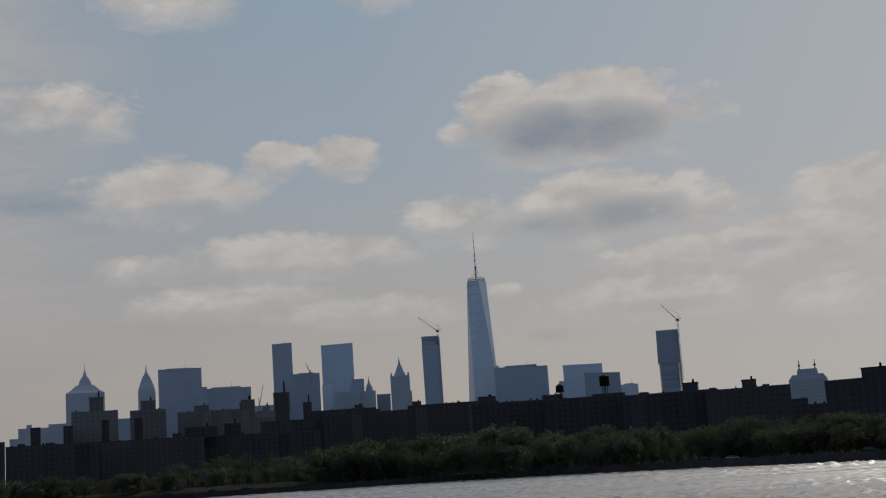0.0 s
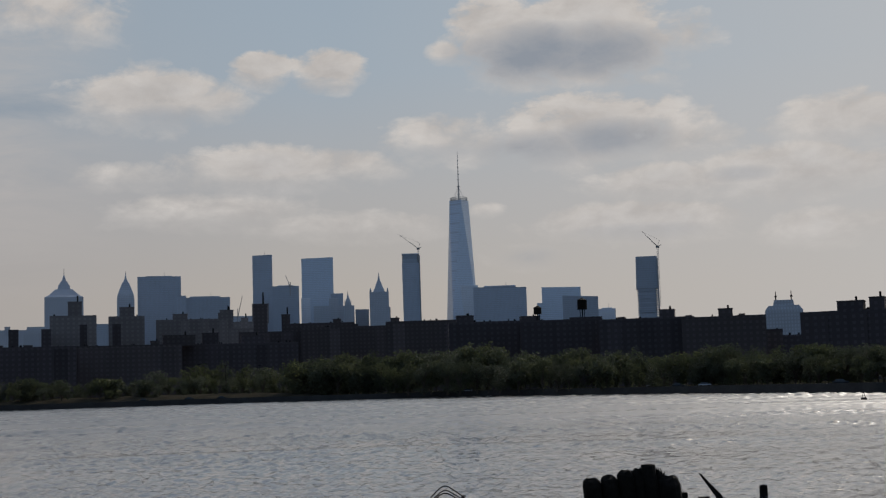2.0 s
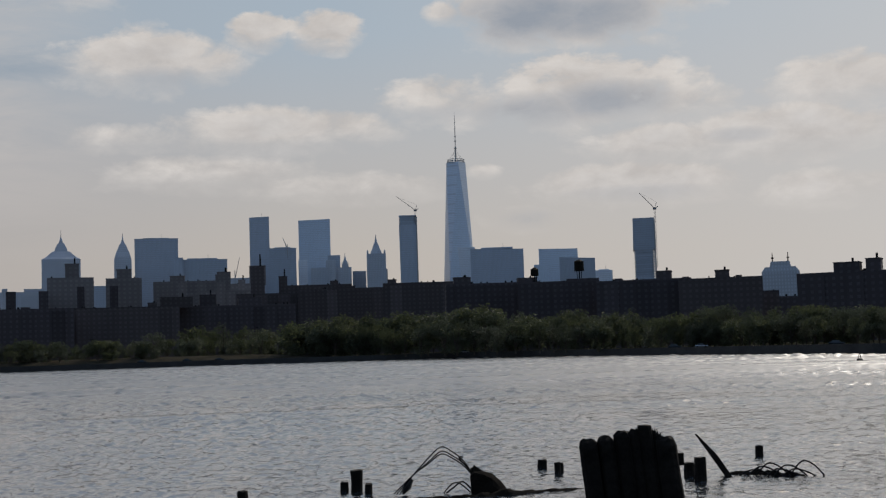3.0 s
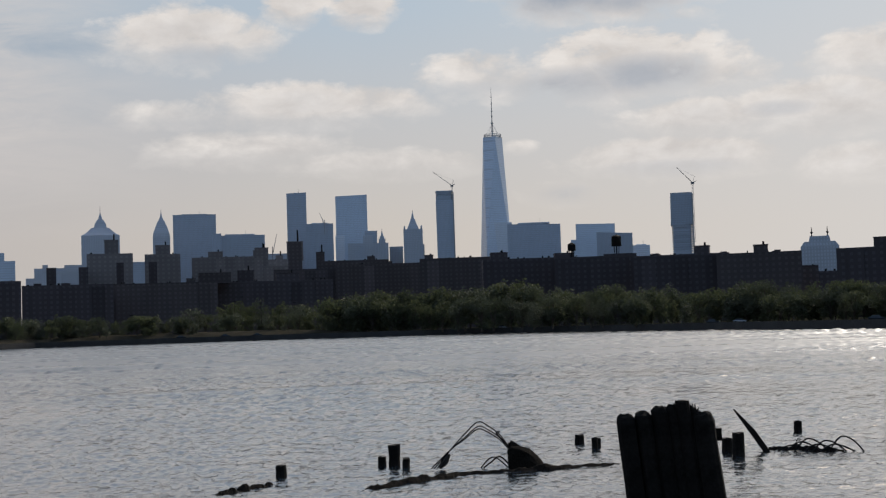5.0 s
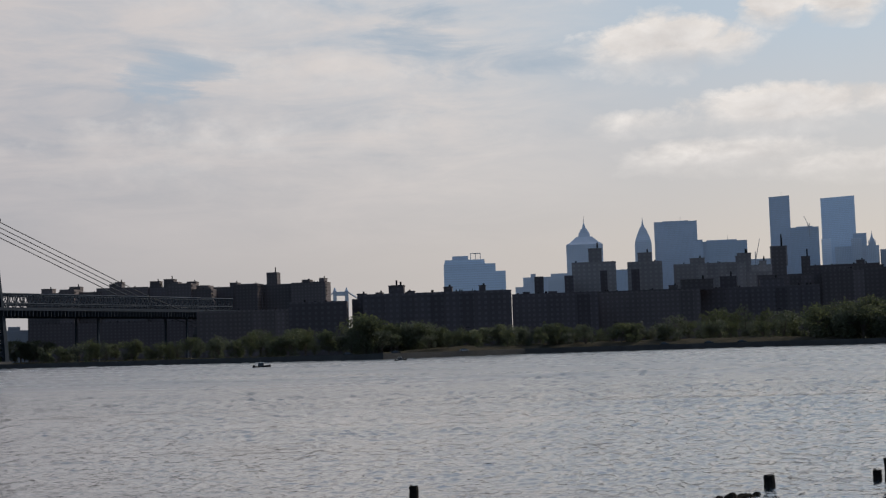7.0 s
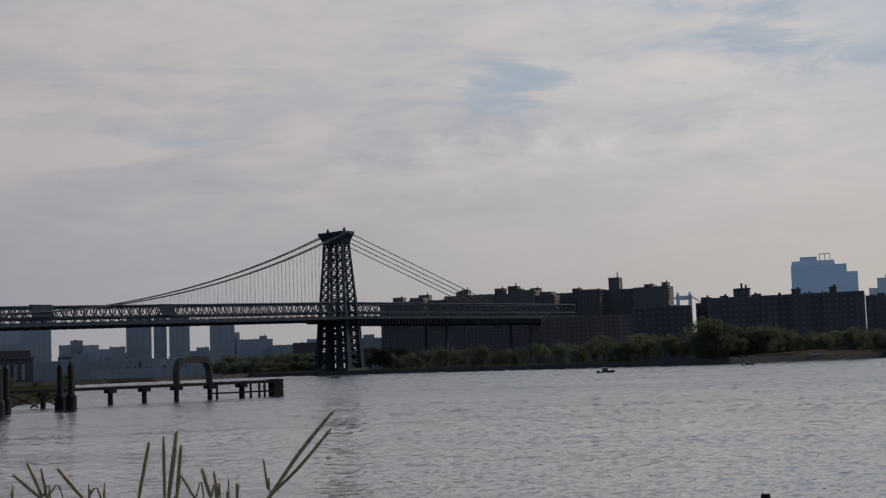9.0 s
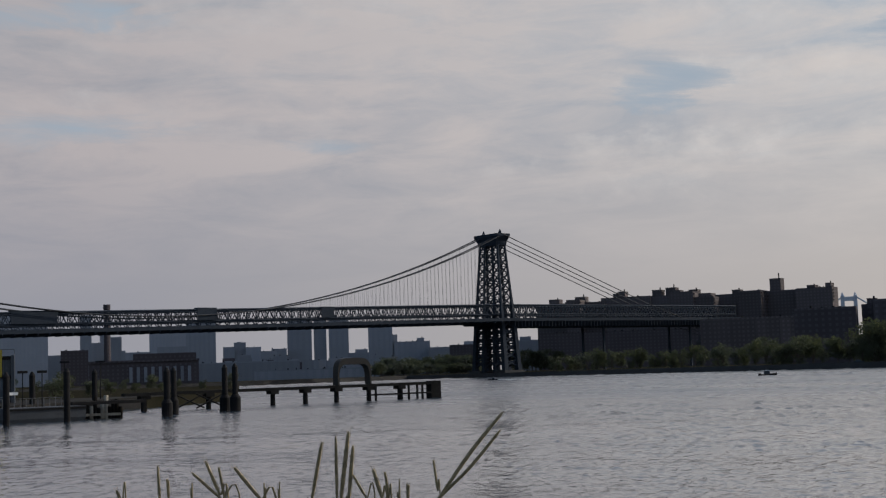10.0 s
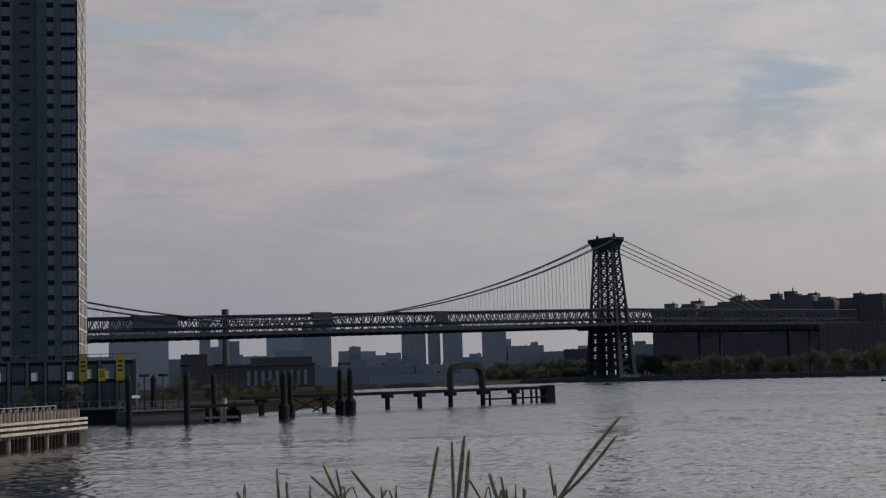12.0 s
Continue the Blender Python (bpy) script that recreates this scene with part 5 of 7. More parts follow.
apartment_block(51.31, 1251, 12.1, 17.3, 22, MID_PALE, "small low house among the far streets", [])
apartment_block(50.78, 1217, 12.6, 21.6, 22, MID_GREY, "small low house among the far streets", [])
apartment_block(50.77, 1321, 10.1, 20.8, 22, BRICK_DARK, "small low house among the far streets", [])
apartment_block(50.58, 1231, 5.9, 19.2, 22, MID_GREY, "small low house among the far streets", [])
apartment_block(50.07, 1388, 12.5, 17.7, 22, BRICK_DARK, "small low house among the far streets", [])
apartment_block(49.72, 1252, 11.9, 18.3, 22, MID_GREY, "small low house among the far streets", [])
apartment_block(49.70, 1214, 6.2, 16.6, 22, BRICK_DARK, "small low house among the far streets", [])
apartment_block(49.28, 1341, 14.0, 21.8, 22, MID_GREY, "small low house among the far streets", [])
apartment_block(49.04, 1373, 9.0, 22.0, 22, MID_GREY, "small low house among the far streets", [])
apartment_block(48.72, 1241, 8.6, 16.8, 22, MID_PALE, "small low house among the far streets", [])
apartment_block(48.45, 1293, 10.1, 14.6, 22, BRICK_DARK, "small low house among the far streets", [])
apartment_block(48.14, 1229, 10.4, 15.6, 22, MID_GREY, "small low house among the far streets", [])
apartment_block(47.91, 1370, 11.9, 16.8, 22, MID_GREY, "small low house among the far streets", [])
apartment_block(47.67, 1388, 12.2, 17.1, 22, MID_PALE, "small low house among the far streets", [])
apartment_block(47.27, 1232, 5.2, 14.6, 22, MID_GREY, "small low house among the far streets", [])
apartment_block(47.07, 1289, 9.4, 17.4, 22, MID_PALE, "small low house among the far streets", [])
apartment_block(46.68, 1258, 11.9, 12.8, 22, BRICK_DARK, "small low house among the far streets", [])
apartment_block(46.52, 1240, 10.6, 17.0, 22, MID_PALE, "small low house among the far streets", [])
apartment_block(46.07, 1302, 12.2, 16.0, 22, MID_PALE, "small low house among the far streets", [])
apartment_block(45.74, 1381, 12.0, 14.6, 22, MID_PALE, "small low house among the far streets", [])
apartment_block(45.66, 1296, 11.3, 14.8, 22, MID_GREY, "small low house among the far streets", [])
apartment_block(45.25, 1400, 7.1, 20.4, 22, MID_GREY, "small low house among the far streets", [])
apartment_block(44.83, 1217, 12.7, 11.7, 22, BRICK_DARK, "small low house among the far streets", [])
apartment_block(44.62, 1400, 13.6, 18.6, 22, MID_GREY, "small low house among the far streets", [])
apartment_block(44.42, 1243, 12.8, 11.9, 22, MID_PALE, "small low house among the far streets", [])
pilastered_works(54.85, 1000, 77.3, 16.4)
tall_stack(56.31, 1050, 2.3, 60.9)
roof_derrick(6.16, 2840, 219.0, -0.2, 23.9)
roof_derrick(8.37, 2880, 160.1, 0.2, 45.0)
parked_car(-8.88, 486, SILVER_CAR)
parked_car(-9.93, 469, DARK_GLASS)
parked_car(-6.82, 519, DARK_GLASS)
parked_car(-1.17, 600, SILVER_CAR)
parked_car(12.22, 659, DARK_GLASS)
parked_car(10.40, 657, DARK_GLASS)
parked_car(20.58, 633, SILVER_CAR)
parked_car(23.47, 609, DARK_GLASS)
parked_car(25.47, 616, DARK_GLASS)
parked_car(-11.03, 454, SILVER_CAR)
parked_car(-16.42, 382, DARK_GLASS)
parked_car(9.07, 656, DARK_GLASS)

# trees along the far bank, in two rows and clumps
rng = random.Random(7)
HEIGHTS = (9.8, 11.0, 11.2, 10.2, 8.4, 12.0)
FAR_HEIGHTS = (10.4, 10.2, 9.4)

for i in range(16):
    k = (i + rng.uniform(-0.35, 0.35)) / 15
    kind = rng.randrange(6)
    high = (22.0 + (-0.1) * k) * rng.uniform(0.78, 1.06)
    plant_tree(at(5.94 + (-4.75) * k, 660 + (-24) * k + rng.uniform(0, 22), LAND), TREES, kind, high / HEIGHTS[kind], rng.uniform(0, 6.28), "broad leafy park tree on the far bank", "park trees on the far bank")

for i in range(34):
    k = (i + rng.uniform(-0.35, 0.35)) / 33
    kind = rng.randrange(6)
    high = (22.8 + (-10.4) * k) * rng.uniform(0.78, 1.06)
    plant_tree(at(1.19 + (-12.92) * k, 638 + (-176) * k + rng.uniform(0, 22), LAND), TREES, kind, high / HEIGHTS[kind], rng.uniform(0, 6.28), "broad leafy park tree on the far bank", "park trees on the far bank")

for i in range(30):
    k = (i + rng.uniform(-0.35, 0.35)) / 29
    kind = rng.randrange(6)
    high = (17.6 + (-8.1) * k) * rng.uniform(0.78, 1.06)
    plant_tree(at(4.75 + (-16.48) * k, 642 + (-194) * k + rng.uniform(0, 22), LAND), TREES, kind, high / HEIGHTS[kind], rng.uniform(0, 6.28), "broad leafy park tree on the far bank", "park trees on the far bank")

for i in range(30):
    k = (i + rng.uniform(-0.35, 0.35)) / 29
    kind = rng.randrange(6)
    high = (15.4 + (-5.6) * k) * rng.uniform(0.78, 1.06)
    plant_tree(at(-11.01 + (-8.62) * k, 469 + (-99) * k + rng.uniform(0, 22), LAND), TREES, kind, high / HEIGHTS[kind], rng.uniform(0, 6.28), "broad leafy park tree on the far bank", "park trees on the far bank")

for i in range(22):
    k = (i + rng.uniform(-0.35, 0.35)) / 21
    kind = rng.randrange(6)
    high = (10.9 + (-4.5) * k) * rng.uniform(0.78, 1.06)
    plant_tree(at(-11.01 + (-8.62) * k, 455 + (-99) * k + rng.uniform(0, 22), LAND), TREES, kind, high / HEIGHTS[kind], rng.uniform(0, 6.28), "broad leafy park tree on the far bank", "park trees on the far bank")

for i in range(22):
    k = (i + rng.uniform(-0.35, 0.35)) / 21
    kind = rng.randrange(6)
    high = (14.6 + (-1.8) * k) * rng.uniform(0.78, 1.06)
    plant_tree(at(24.79 + (-6.19) * k, 622 + (39) * k + rng.uniform(0, 22), LAND), TREES, kind, high / HEIGHTS[kind], rng.uniform(0, 6.28), "broad leafy park tree on the far bank", "park trees on the far bank")

for i in range(22):
    k = (i + rng.uniform(-0.35, 0.35)) / 21
    kind = rng.randrange(6)
    high = (12.6 + (-1.5) * k) * rng.uniform(0.78, 1.06)
    plant_tree(at(18.83 + (-7.19) * k, 657 + (11) * k + rng.uniform(0, 22), LAND), TREES, kind, high / HEIGHTS[kind], rng.uniform(0, 6.28), "broad leafy park tree on the far bank", "park trees on the far bank")

for i in range(14):
    k = (i + rng.uniform(-0.35, 0.35)) / 13
    kind = rng.randrange(6)
    high = (14.6 + (-1.5) * k) * rng.uniform(0.78, 1.06)
    plant_tree(at(11.64 + (-5.70) * k, 684 + (-14) * k + rng.uniform(0, 22), LAND), TREES, kind, high / HEIGHTS[kind], rng.uniform(0, 6.28), "broad leafy park tree on the far bank", "park trees on the far bank")

for i in range(6):
    k = (i + rng.uniform(-0.35, 0.35)) / 5
    kind = rng.randrange(6)
    high = (22.3 + (-3.2) * k) * rng.uniform(0.78, 1.06)
    plant_tree(at(10.22 + (-3.33) * k, 712 + (-8) * k + rng.uniform(0, 22), LAND), TREES, kind, high / HEIGHTS[kind], rng.uniform(0, 6.28), "broad leafy park tree on the far bank", "park trees on the far bank")

for i in range(17):
    k = (i + rng.uniform(-0.35, 0.35)) / 16
    kind = rng.randrange(6)
    high = (9.4 + (-6.6) * k) * rng.uniform(0.78, 1.06)
    plant_tree(at(24.36 + (-18.43) * k, 615 + (37) * k + rng.uniform(4, 16), LAND + 1.9), TREES, kind, high / HEIGHTS[kind], rng.uniform(0, 6.28), "young slim park tree on the far bank", "park trees on the far bank")

for i in range(18):
    k = (i + rng.uniform(-0.35, 0.35)) / 17
    kind = rng.randrange(6)
    high = (13.6 + (-2.1) * k) * rng.uniform(0.78, 1.06)
    plant_tree(at(37.82 + (-7.08) * k, 810 + (-133) * k + rng.uniform(0, 22), LAND), TREES, kind, high / HEIGHTS[kind], rng.uniform(0, 6.28), "broad leafy park tree on the far bank", "park trees on the far bank")

for i in range(14):
    k = (i + rng.uniform(-0.35, 0.35)) / 13
    kind = rng.randrange(6)
    high = (13.4 + (-1.2) * k) * rng.uniform(0.78, 1.06)
    plant_tree(at(30.75 + (-5.71) * k, 675 + (-46) * k + rng.uniform(0, 22), LAND), TREES, kind, high / HEIGHTS[kind], rng.uniform(0, 6.28), "broad leafy park tree on the far bank", "park trees on the far bank")

for i in range(5):
    k = (i + rng.uniform(-0.35, 0.35)) / 4
    kind = rng.randrange(6)
    high = (14.6 + (-0.8) * k) * rng.uniform(0.78, 1.06)
    plant_tree(at(29.59 + (-2.29) * k, 680 + (-16) * k + rng.uniform(0, 22), LAND), TREES, kind, high / HEIGHTS[kind], rng.uniform(0, 6.28), "broad leafy park tree on the far bank", "park trees on the far bank")

for i in range(12):
    k = (i + rng.uniform(-0.35, 0.35)) / 11
    kind = rng.randrange(6)
    high = (19.5 + (-7.4) * k) * rng.uniform(0.78, 1.06)
    plant_tree(at(25.15 + (-3.80) * k, 633 + (14) * k + rng.uniform(0, 22), LAND), TREES, kind, high / HEIGHTS[kind], rng.uniform(0, 6.28), "broad leafy park tree on the far bank", "park trees on the far bank")

for i in range(3):
    k = (i + rng.uniform(-0.35, 0.35)) / 2
    kind = rng.randrange(6)
    high = (17.5 + (-2.7) * k) * rng.uniform(0.78, 1.06)
    plant_tree(at(25.60 + (-1.01) * k, 651 + (-7) * k + rng.uniform(0, 22), LAND), TREES, kind, high / HEIGHTS[kind], rng.uniform(0, 6.28), "broad leafy park tree on the far bank", "park trees on the far bank")

for i in range(26):
    k = (i + rng.uniform(-0.35, 0.35)) / 25
    kind = rng.randrange(3)
    high = (13.5 + (1.1) * k) * rng.uniform(0.78, 1.06)
    plant_tree(at(45.32 + (-4.52) * k, 960 + (0) * k + rng.uniform(0, 22), LAND), FAR_TREES, kind, high / FAR_HEIGHTS[kind], rng.uniform(0, 6.28), "hazy tree on the bank beyond the bridge", "trees beyond the bridge")

for i in range(20):
    k = (i + rng.uniform(-0.35, 0.35)) / 19
    kind = rng.randrange(3)
    high = (10.7 + (-2.3) * k) * rng.uniform(0.78, 1.06)
    plant_tree(at(45.32 + (-4.52) * k, 915 + (0) * k + rng.uniform(0, 22), LAND), FAR_TREES, kind, high / FAR_HEIGHTS[kind], rng.uniform(0, 6.28), "hazy tree on the bank beyond the bridge", "trees beyond the bridge")

for i in range(10):
    k = (i + rng.uniform(-0.35, 0.35)) / 9
    kind = rng.randrange(3)
    high = (14.7 + (0.5) * k) * rng.uniform(0.78, 1.06)
    plant_tree(at(39.62 + (-1.88) * k, 930 + (0) * k + rng.uniform(0, 22), LAND), FAR_TREES, kind, high / FAR_HEIGHTS[kind], rng.uniform(0, 6.28), "hazy tree on the bank beyond the bridge", "trees beyond the bridge")


# ---- ruined piles and wreckage in the near water ----
def worn_pile(r, top, lean=(0.0, 0.0), seed=0, jag=0.03, base=-2.0, head=(0.97, 0.93), flare=0.0):
    """A round timber with a broken, uneven head, slightly crooked and fluted by rot."""
    rng = random.Random(seed)
    n = 12
    flute = [1 + rng.uniform(-0.09, 0.07) for _ in range(n)]
    secs = []
    dome = head[1] < 0.8
    levels = [(base, 1.12), (-0.2, 1.06), (top * 0.35, 1.0), (top * 0.7, 0.98 + flare * 0.5)]
    if dome:
        levels += [(top - r * 0.75, 0.97), (top - r * 0.42, 0.9), (top - r * 0.18, 0.74), (top, 0.42)]
    else:
        levels += [(top - 0.04, head[0] + flare), (top, head[1] + flare)]
    for k, (z, s) in enumerate(levels):
        dx, dy = lean[0] * (z - base) + rng.uniform(-0.01, 0.01), lean[1] * (z - base) + rng.uniform(-0.01, 0.01)
        ring = []
        for i in range(n):
            a = 2 * math.pi * i / n
            zz = z + (rng.uniform(-jag, jag) if k >= 4 else 0)
            ring.append((dx + r * s * flute[i] * math.cos(a), dy + r * s * flute[i] * math.sin(a), zz))
        secs.append(ring)
    bm = bmesh.new()
    prism(bm, secs)
    return bm


def lone_pile(bearing, dist, r, top, seed, lean=(0.0, 0.0), label="black rotten timber pile stump standing in the river"):
    ob = part("timber_stump", worn_pile(r, top, lean, seed, flare=0.16 if seed == 4 else 0.0), WET_WOOD, smooth=False)
    ob.matrix_world = facing(bearing, dist)
    return tagged(ob, label, "pile", "old pier piles")


def pile_cluster(bearing, dist, tops):
    """A row of tall piles bolted side by side, all leaning the same way."""
    ob = tagged(empty("pile_cluster", facing(bearing, dist)), "leaning wall of thick black rotten timber piles", "pile cluster")
    for k, (x, y, r, top, jag) in enumerate(tops):
        p = part("timber_post", worn_pile(r, top, (-0.098, 0.02), 40 + k, jag, -1.5, (0.97, 0.93) if jag < 0.02 else (0.9, 0.5)), WET_WOOD, ob)
        p.location = (x, y, 0)
    for z in (0.6, 1.9):
        part("waling", abox(tops[0][0] + 0.1, tops[-1][0] + 0.05, 0.36, 0.6, z, z + 0.3), WET_WOOD, ob)
    return ob


def wreck_block(bearing, dist, size):
    """A lump of broken pier concrete with bent reinforcing rods arching out of it."""
    rng = random.Random(3)
    ob = tagged(empty("wrecked_pier_block", facing(bearing, dist)), "broken weedy concrete lump with bent rusty rods", "rubble")
    bm = bmesh.new()
    prof = ((-0.58, 0.98), (-0.46, 1.06), (-0.15, 0.94), (0.12, 0.80), (0.38, 0.56), (0.62, 0.30))
    rows = []
    for x, z in prof:
        row = []
        for k in range(9):
            a = math.pi * k / 8
            q = 1 + rng.uniform(-0.12, 0.12)
            row.append(bm.verts.new((size * (x + rng.uniform(-0.03, 0.03)), -0.42 * size * math.cos(a) * q, size * z * math.sin(a) ** 0.6 * q - 0.25)))
        rows.append(row)
    for a, b in zip(rows, rows[1:]):
        for i in range(8):
            bm.faces.new((a[i], a[i + 1], b[i + 1], b[i]))
    bm.faces.new(rows[0][::-1])
    bm.faces.new(rows[-1])
    part("lump", bm, ROCK, ob)
    s = size
    for k, (h, far, y, wob) in enumerate(((1.45, -3.05, 0.0, 0.0), (1.3, -3.15, 0.12, 0.05), (1.24, -2.95, -0.1, -0.04))):
        pts = [(-0.45 * s, y, 0.5 * s), (-0.8 * s, y, 0.95 * s * h / 1.3), (-1.2 * s, y + wob, 1.36 * s * h / 1.42), (-1.55 * s, y + wob, 1.5 * s * h / 1.42), (-2.0 * s, y - wob, 1.12 * s * h / 1.42), (-2.5 * s, y, 0.62 * s), (far * s, y + wob, 0.02)]
        part("bent_rod", tube(bmesh.new(), smooth_path(pts), 0.022, 5), BLACK_STEEL, ob)
    part("bent_rod", tube(bmesh.new(), smooth_path([(-0.4 * s, 0.1, 0.5 * s), (-0.7 * s, 0.1, 0.85 * s), (-0.95 * s, 0.1, 1.15 * s), (-0.82 * s, 0.1, 1.18 * s)]), 0.03, 5), BLACK_STEEL, ob)
    part("bent_rod", tube(bmesh.new(), smooth_path([(-0.5 * s, 0.0, 0.05), (-0.85 * s, 0.0, 0.38 * s), (-1.15 * s, 0, 0.2 * s), (-1.4 * s, 0, 0.02)]), 0.03, 5), BLACK_STEEL, ob)
    part("bent_rod", tube(bmesh.new(), smooth_path([(-0.6 * s, 0.2, 0.0), (-0.95 * s, 0.2, 0.3 * s), (-1.2 * s, 0.2, 0.3 * s), (-1.5 * s, 0.2, 0.0)]), 0.025, 5), BLACK_STEEL, ob)
    part("rod_stub", tube(bmesh.new(), [(-2.52 * s, 0, 0.5 * s), (-2.66 * s, 0, 0.26 * s), (-2.85 * s, 0, 0.03)], [0.05, 0.11, 0.05], 6), RUST, ob)
    return ob


def smooth_path(pts, n=4):
    pts = [Vector(p) for p in pts]
    out = []
    for i in range(len(pts) - 1):
        p0, p1, p2, p3 = pts[max(i - 1, 0)], pts[i], pts[i + 1], pts[min(i + 2, len(pts) - 1)]
        for k in range(n):
            t = k / n
            out.append(0.5 * ((2 * p1) + (p2 - p0) * t + (2 * p0 - 5 * p1 + 4 * p2 - p3) * t * t + (3 * p1 - p0 - 3 * p2 + p3) * t ** 3))
    out.append(pts[-1])
    return out


def wet_ledge(a, b, width, height, seed, label):
    """A drowned timber or ledge that the water just washes over."""
    rng = random.Random(seed)
    a, b = Vector(a), Vector(b)
    d = b - a
    n = Vector((-d.y, d.x, 0)).normalized()
    bm = bmesh.new()
    rows = []
    steps = 42
    for i in range(steps + 1):
        k = i / steps
        c = a + d * k
        hh = height * (0.35 + 0.65 * math.sin(math.pi * k) ** 0.5) * (0.65 + 0.6 * noise.noise(Vector((k * 9, seed, 0))))
        ww = width * (0.5 + 0.5 * math.sin(math.pi * k)) * (0.8 + 0.5 * noise.noise(Vector((k * 6, seed + 7, 0))))
        row = []
        for j in range(7):
            s = j / 6 * 2 - 1
            row.append(bm.verts.new(c + n * s * ww + Vector((0, 0, hh * (1 - s * s) - 0.05 + rng.uniform(-0.03, 0.03)))))
        rows.append(row)
    for p, q in zip(rows, rows[1:]):
        for j in range(6):
            bm.faces.new((p[j], p[j + 1], q[j + 1], q[j]))
    return tagged(part("drowned_ledge", bm, ROCK), label, "rock ledge")


def leaning_plank(bearing, dist, run, rise, z0):
    bm = bmesh.new()
    prism(bm, [[(run, -0.1, z0), (run + 0.24, -0.1, z0 + 0.02), (run + 0.24, 0.1, z0 + 0.02), (run, 0.1, z0)],
               [(run * 0.45, -0.1, z0 + rise * 0.55), (run * 0.45 + 0.22, -0.1, z0 + rise * 0.58), (run * 0.45 + 0.22, 0.1, z0 + rise * 0.58), (run * 0.45, 0.1, z0 + rise * 0.55)],
               [(-0.02, -0.05, z0 + rise), (0.05, -0.05, z0 + rise), (0.05, 0.05, z0 + rise), (-0.02, 0.05, z0 + rise)]])
    ob = part("leaning_timber", bm, WET_WOOD)
    ob.matrix_world = facing(bearing, dist)
    return tagged(ob, "splintered black timber leaning out of the water", "timber")


# ---- old pier, dolphins, floating dock ----
def dolphin_pile(bearing, dist, r, top, collar=0.0, r2=0.0):
    """A steel mooring pile with a cone on its head and, for some, a wide sleeve at the waterline."""
    ob = tagged(empty("mooring_pile", facing(bearing, dist)), "tall dark steel mooring pile with a conical cap", "mooring pile", "mooring piles")
    part("shaft", prism(bmesh.new(), [disc(r, -3, 14), disc(r, top - r * 1.6, 14)]), BLACK_STEEL, ob)
    part("cap", prism(bmesh.new(), [disc(r * 1.05, top - r * 1.6, 14), disc(r * 1.05, top - r * 1.3, 14), disc(r * 0.3, top, 14)]), BLACK_STEEL, ob)
    if collar:
        part("sleeve", prism(bmesh.new(), [disc(r2, -3, 16), disc(r2, collar - 0.5, 16), disc(r * 1.05, collar, 16)]), BLACK_STEEL, ob)
    return ob


def old_pier(a, b, z_top, thick, legs, end_w):
    """A long narrow pier: deck beam, cross heads on piles, a framed end."""
    a, b = Vector((*a, 0)), Vector((*b, 0))
    d = b - a
    L = d.length
    m = Matrix.Translation(a) @ Matrix.Rotation(math.atan2(d.y, d.x), 4, "Z")
    ob = tagged(empty("old_pier", m), "long narrow dark concrete pier on piles", "pier")
    n = 14
    for i in range(n):
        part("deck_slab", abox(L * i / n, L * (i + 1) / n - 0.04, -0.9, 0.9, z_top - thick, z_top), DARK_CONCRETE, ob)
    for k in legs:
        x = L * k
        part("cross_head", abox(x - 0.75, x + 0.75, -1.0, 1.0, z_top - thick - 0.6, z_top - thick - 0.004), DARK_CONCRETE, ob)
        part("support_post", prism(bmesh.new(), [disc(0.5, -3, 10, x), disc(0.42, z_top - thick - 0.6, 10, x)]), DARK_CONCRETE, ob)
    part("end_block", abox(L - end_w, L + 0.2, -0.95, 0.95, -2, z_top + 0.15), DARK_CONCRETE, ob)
    part("frame_rail", abox(L - 15.0, L - end_w, -1.0, -0.75, 0.95, 1.25), BLACK_STEEL, ob)
    for x in (13.6, 8.2, 6.7, 4.9, 3.8):
        part("frame_post", abox(L - x - 0.16, L - x + 0.16, -1.05, -0.75, -2, z_top - thick), BLACK_STEEL, ob)
    for x in (L * 0.14, L * 0.2):
        part("brace", beam(bmesh.new(), (x, -1.5, 0.2), (x + 5.0, -1.5, z_top - thick), 0.14, sides=5), BLACK_STEEL, ob)
        part("brace", beam(bmesh.new(), (x + 5.0, -1.5, 0.2), (x, -1.5, z_top - thick), 0.14, sides=5), BLACK_STEEL, ob)
    return ob, m, L


def pier_arch(m, x, z, w, h):
    """A curved woven-looking shelter that arches over the pier."""
    ob = tagged(empty("arched_shelter", m @ Matrix.Translation((x, 0, z))), "dark arched lattice shelter standing on the pier", "shelter")
    n = 14
    for i in range(n):
        a0, a1 = math.pi * i / n, math.pi * (i + 1) / n
        bm = bmesh.new()

        def p(a, q):
            c, s = math.cos(a), math.sin(a)
            return (-w / 2 * math.copysign(abs(c) ** 0.5, c) * q, h * max(0.0, s) ** 0.42 * q)
        thick = 0.74 + 0.18 * abs(2 * (i + 0.5) / n - 1)
        prism(bm, [[(p(a0, 1)[0], -1.0, p(a0, 1)[1]), (p(a0, 1)[0], 1.0, p(a0, 1)[1]), (p(a0, thick)[0], 1.0, p(a0, thick)[1]), (p(a0, thick)[0], -1.0, p(a0, thick)[1])],
                   [(p(a1, 1)[0], -1.0, p(a1, 1)[1]), (p(a1, 1)[0], 1.0, p(a1, 1)[1]), (p(a1, thick)[0], 1.0, p(a1, thick)[1]), (p(a1, thick)[0], -1.0, p(a1, thick)[1])]])
        part("shelter_panel", bm, RUST, ob)
    return ob


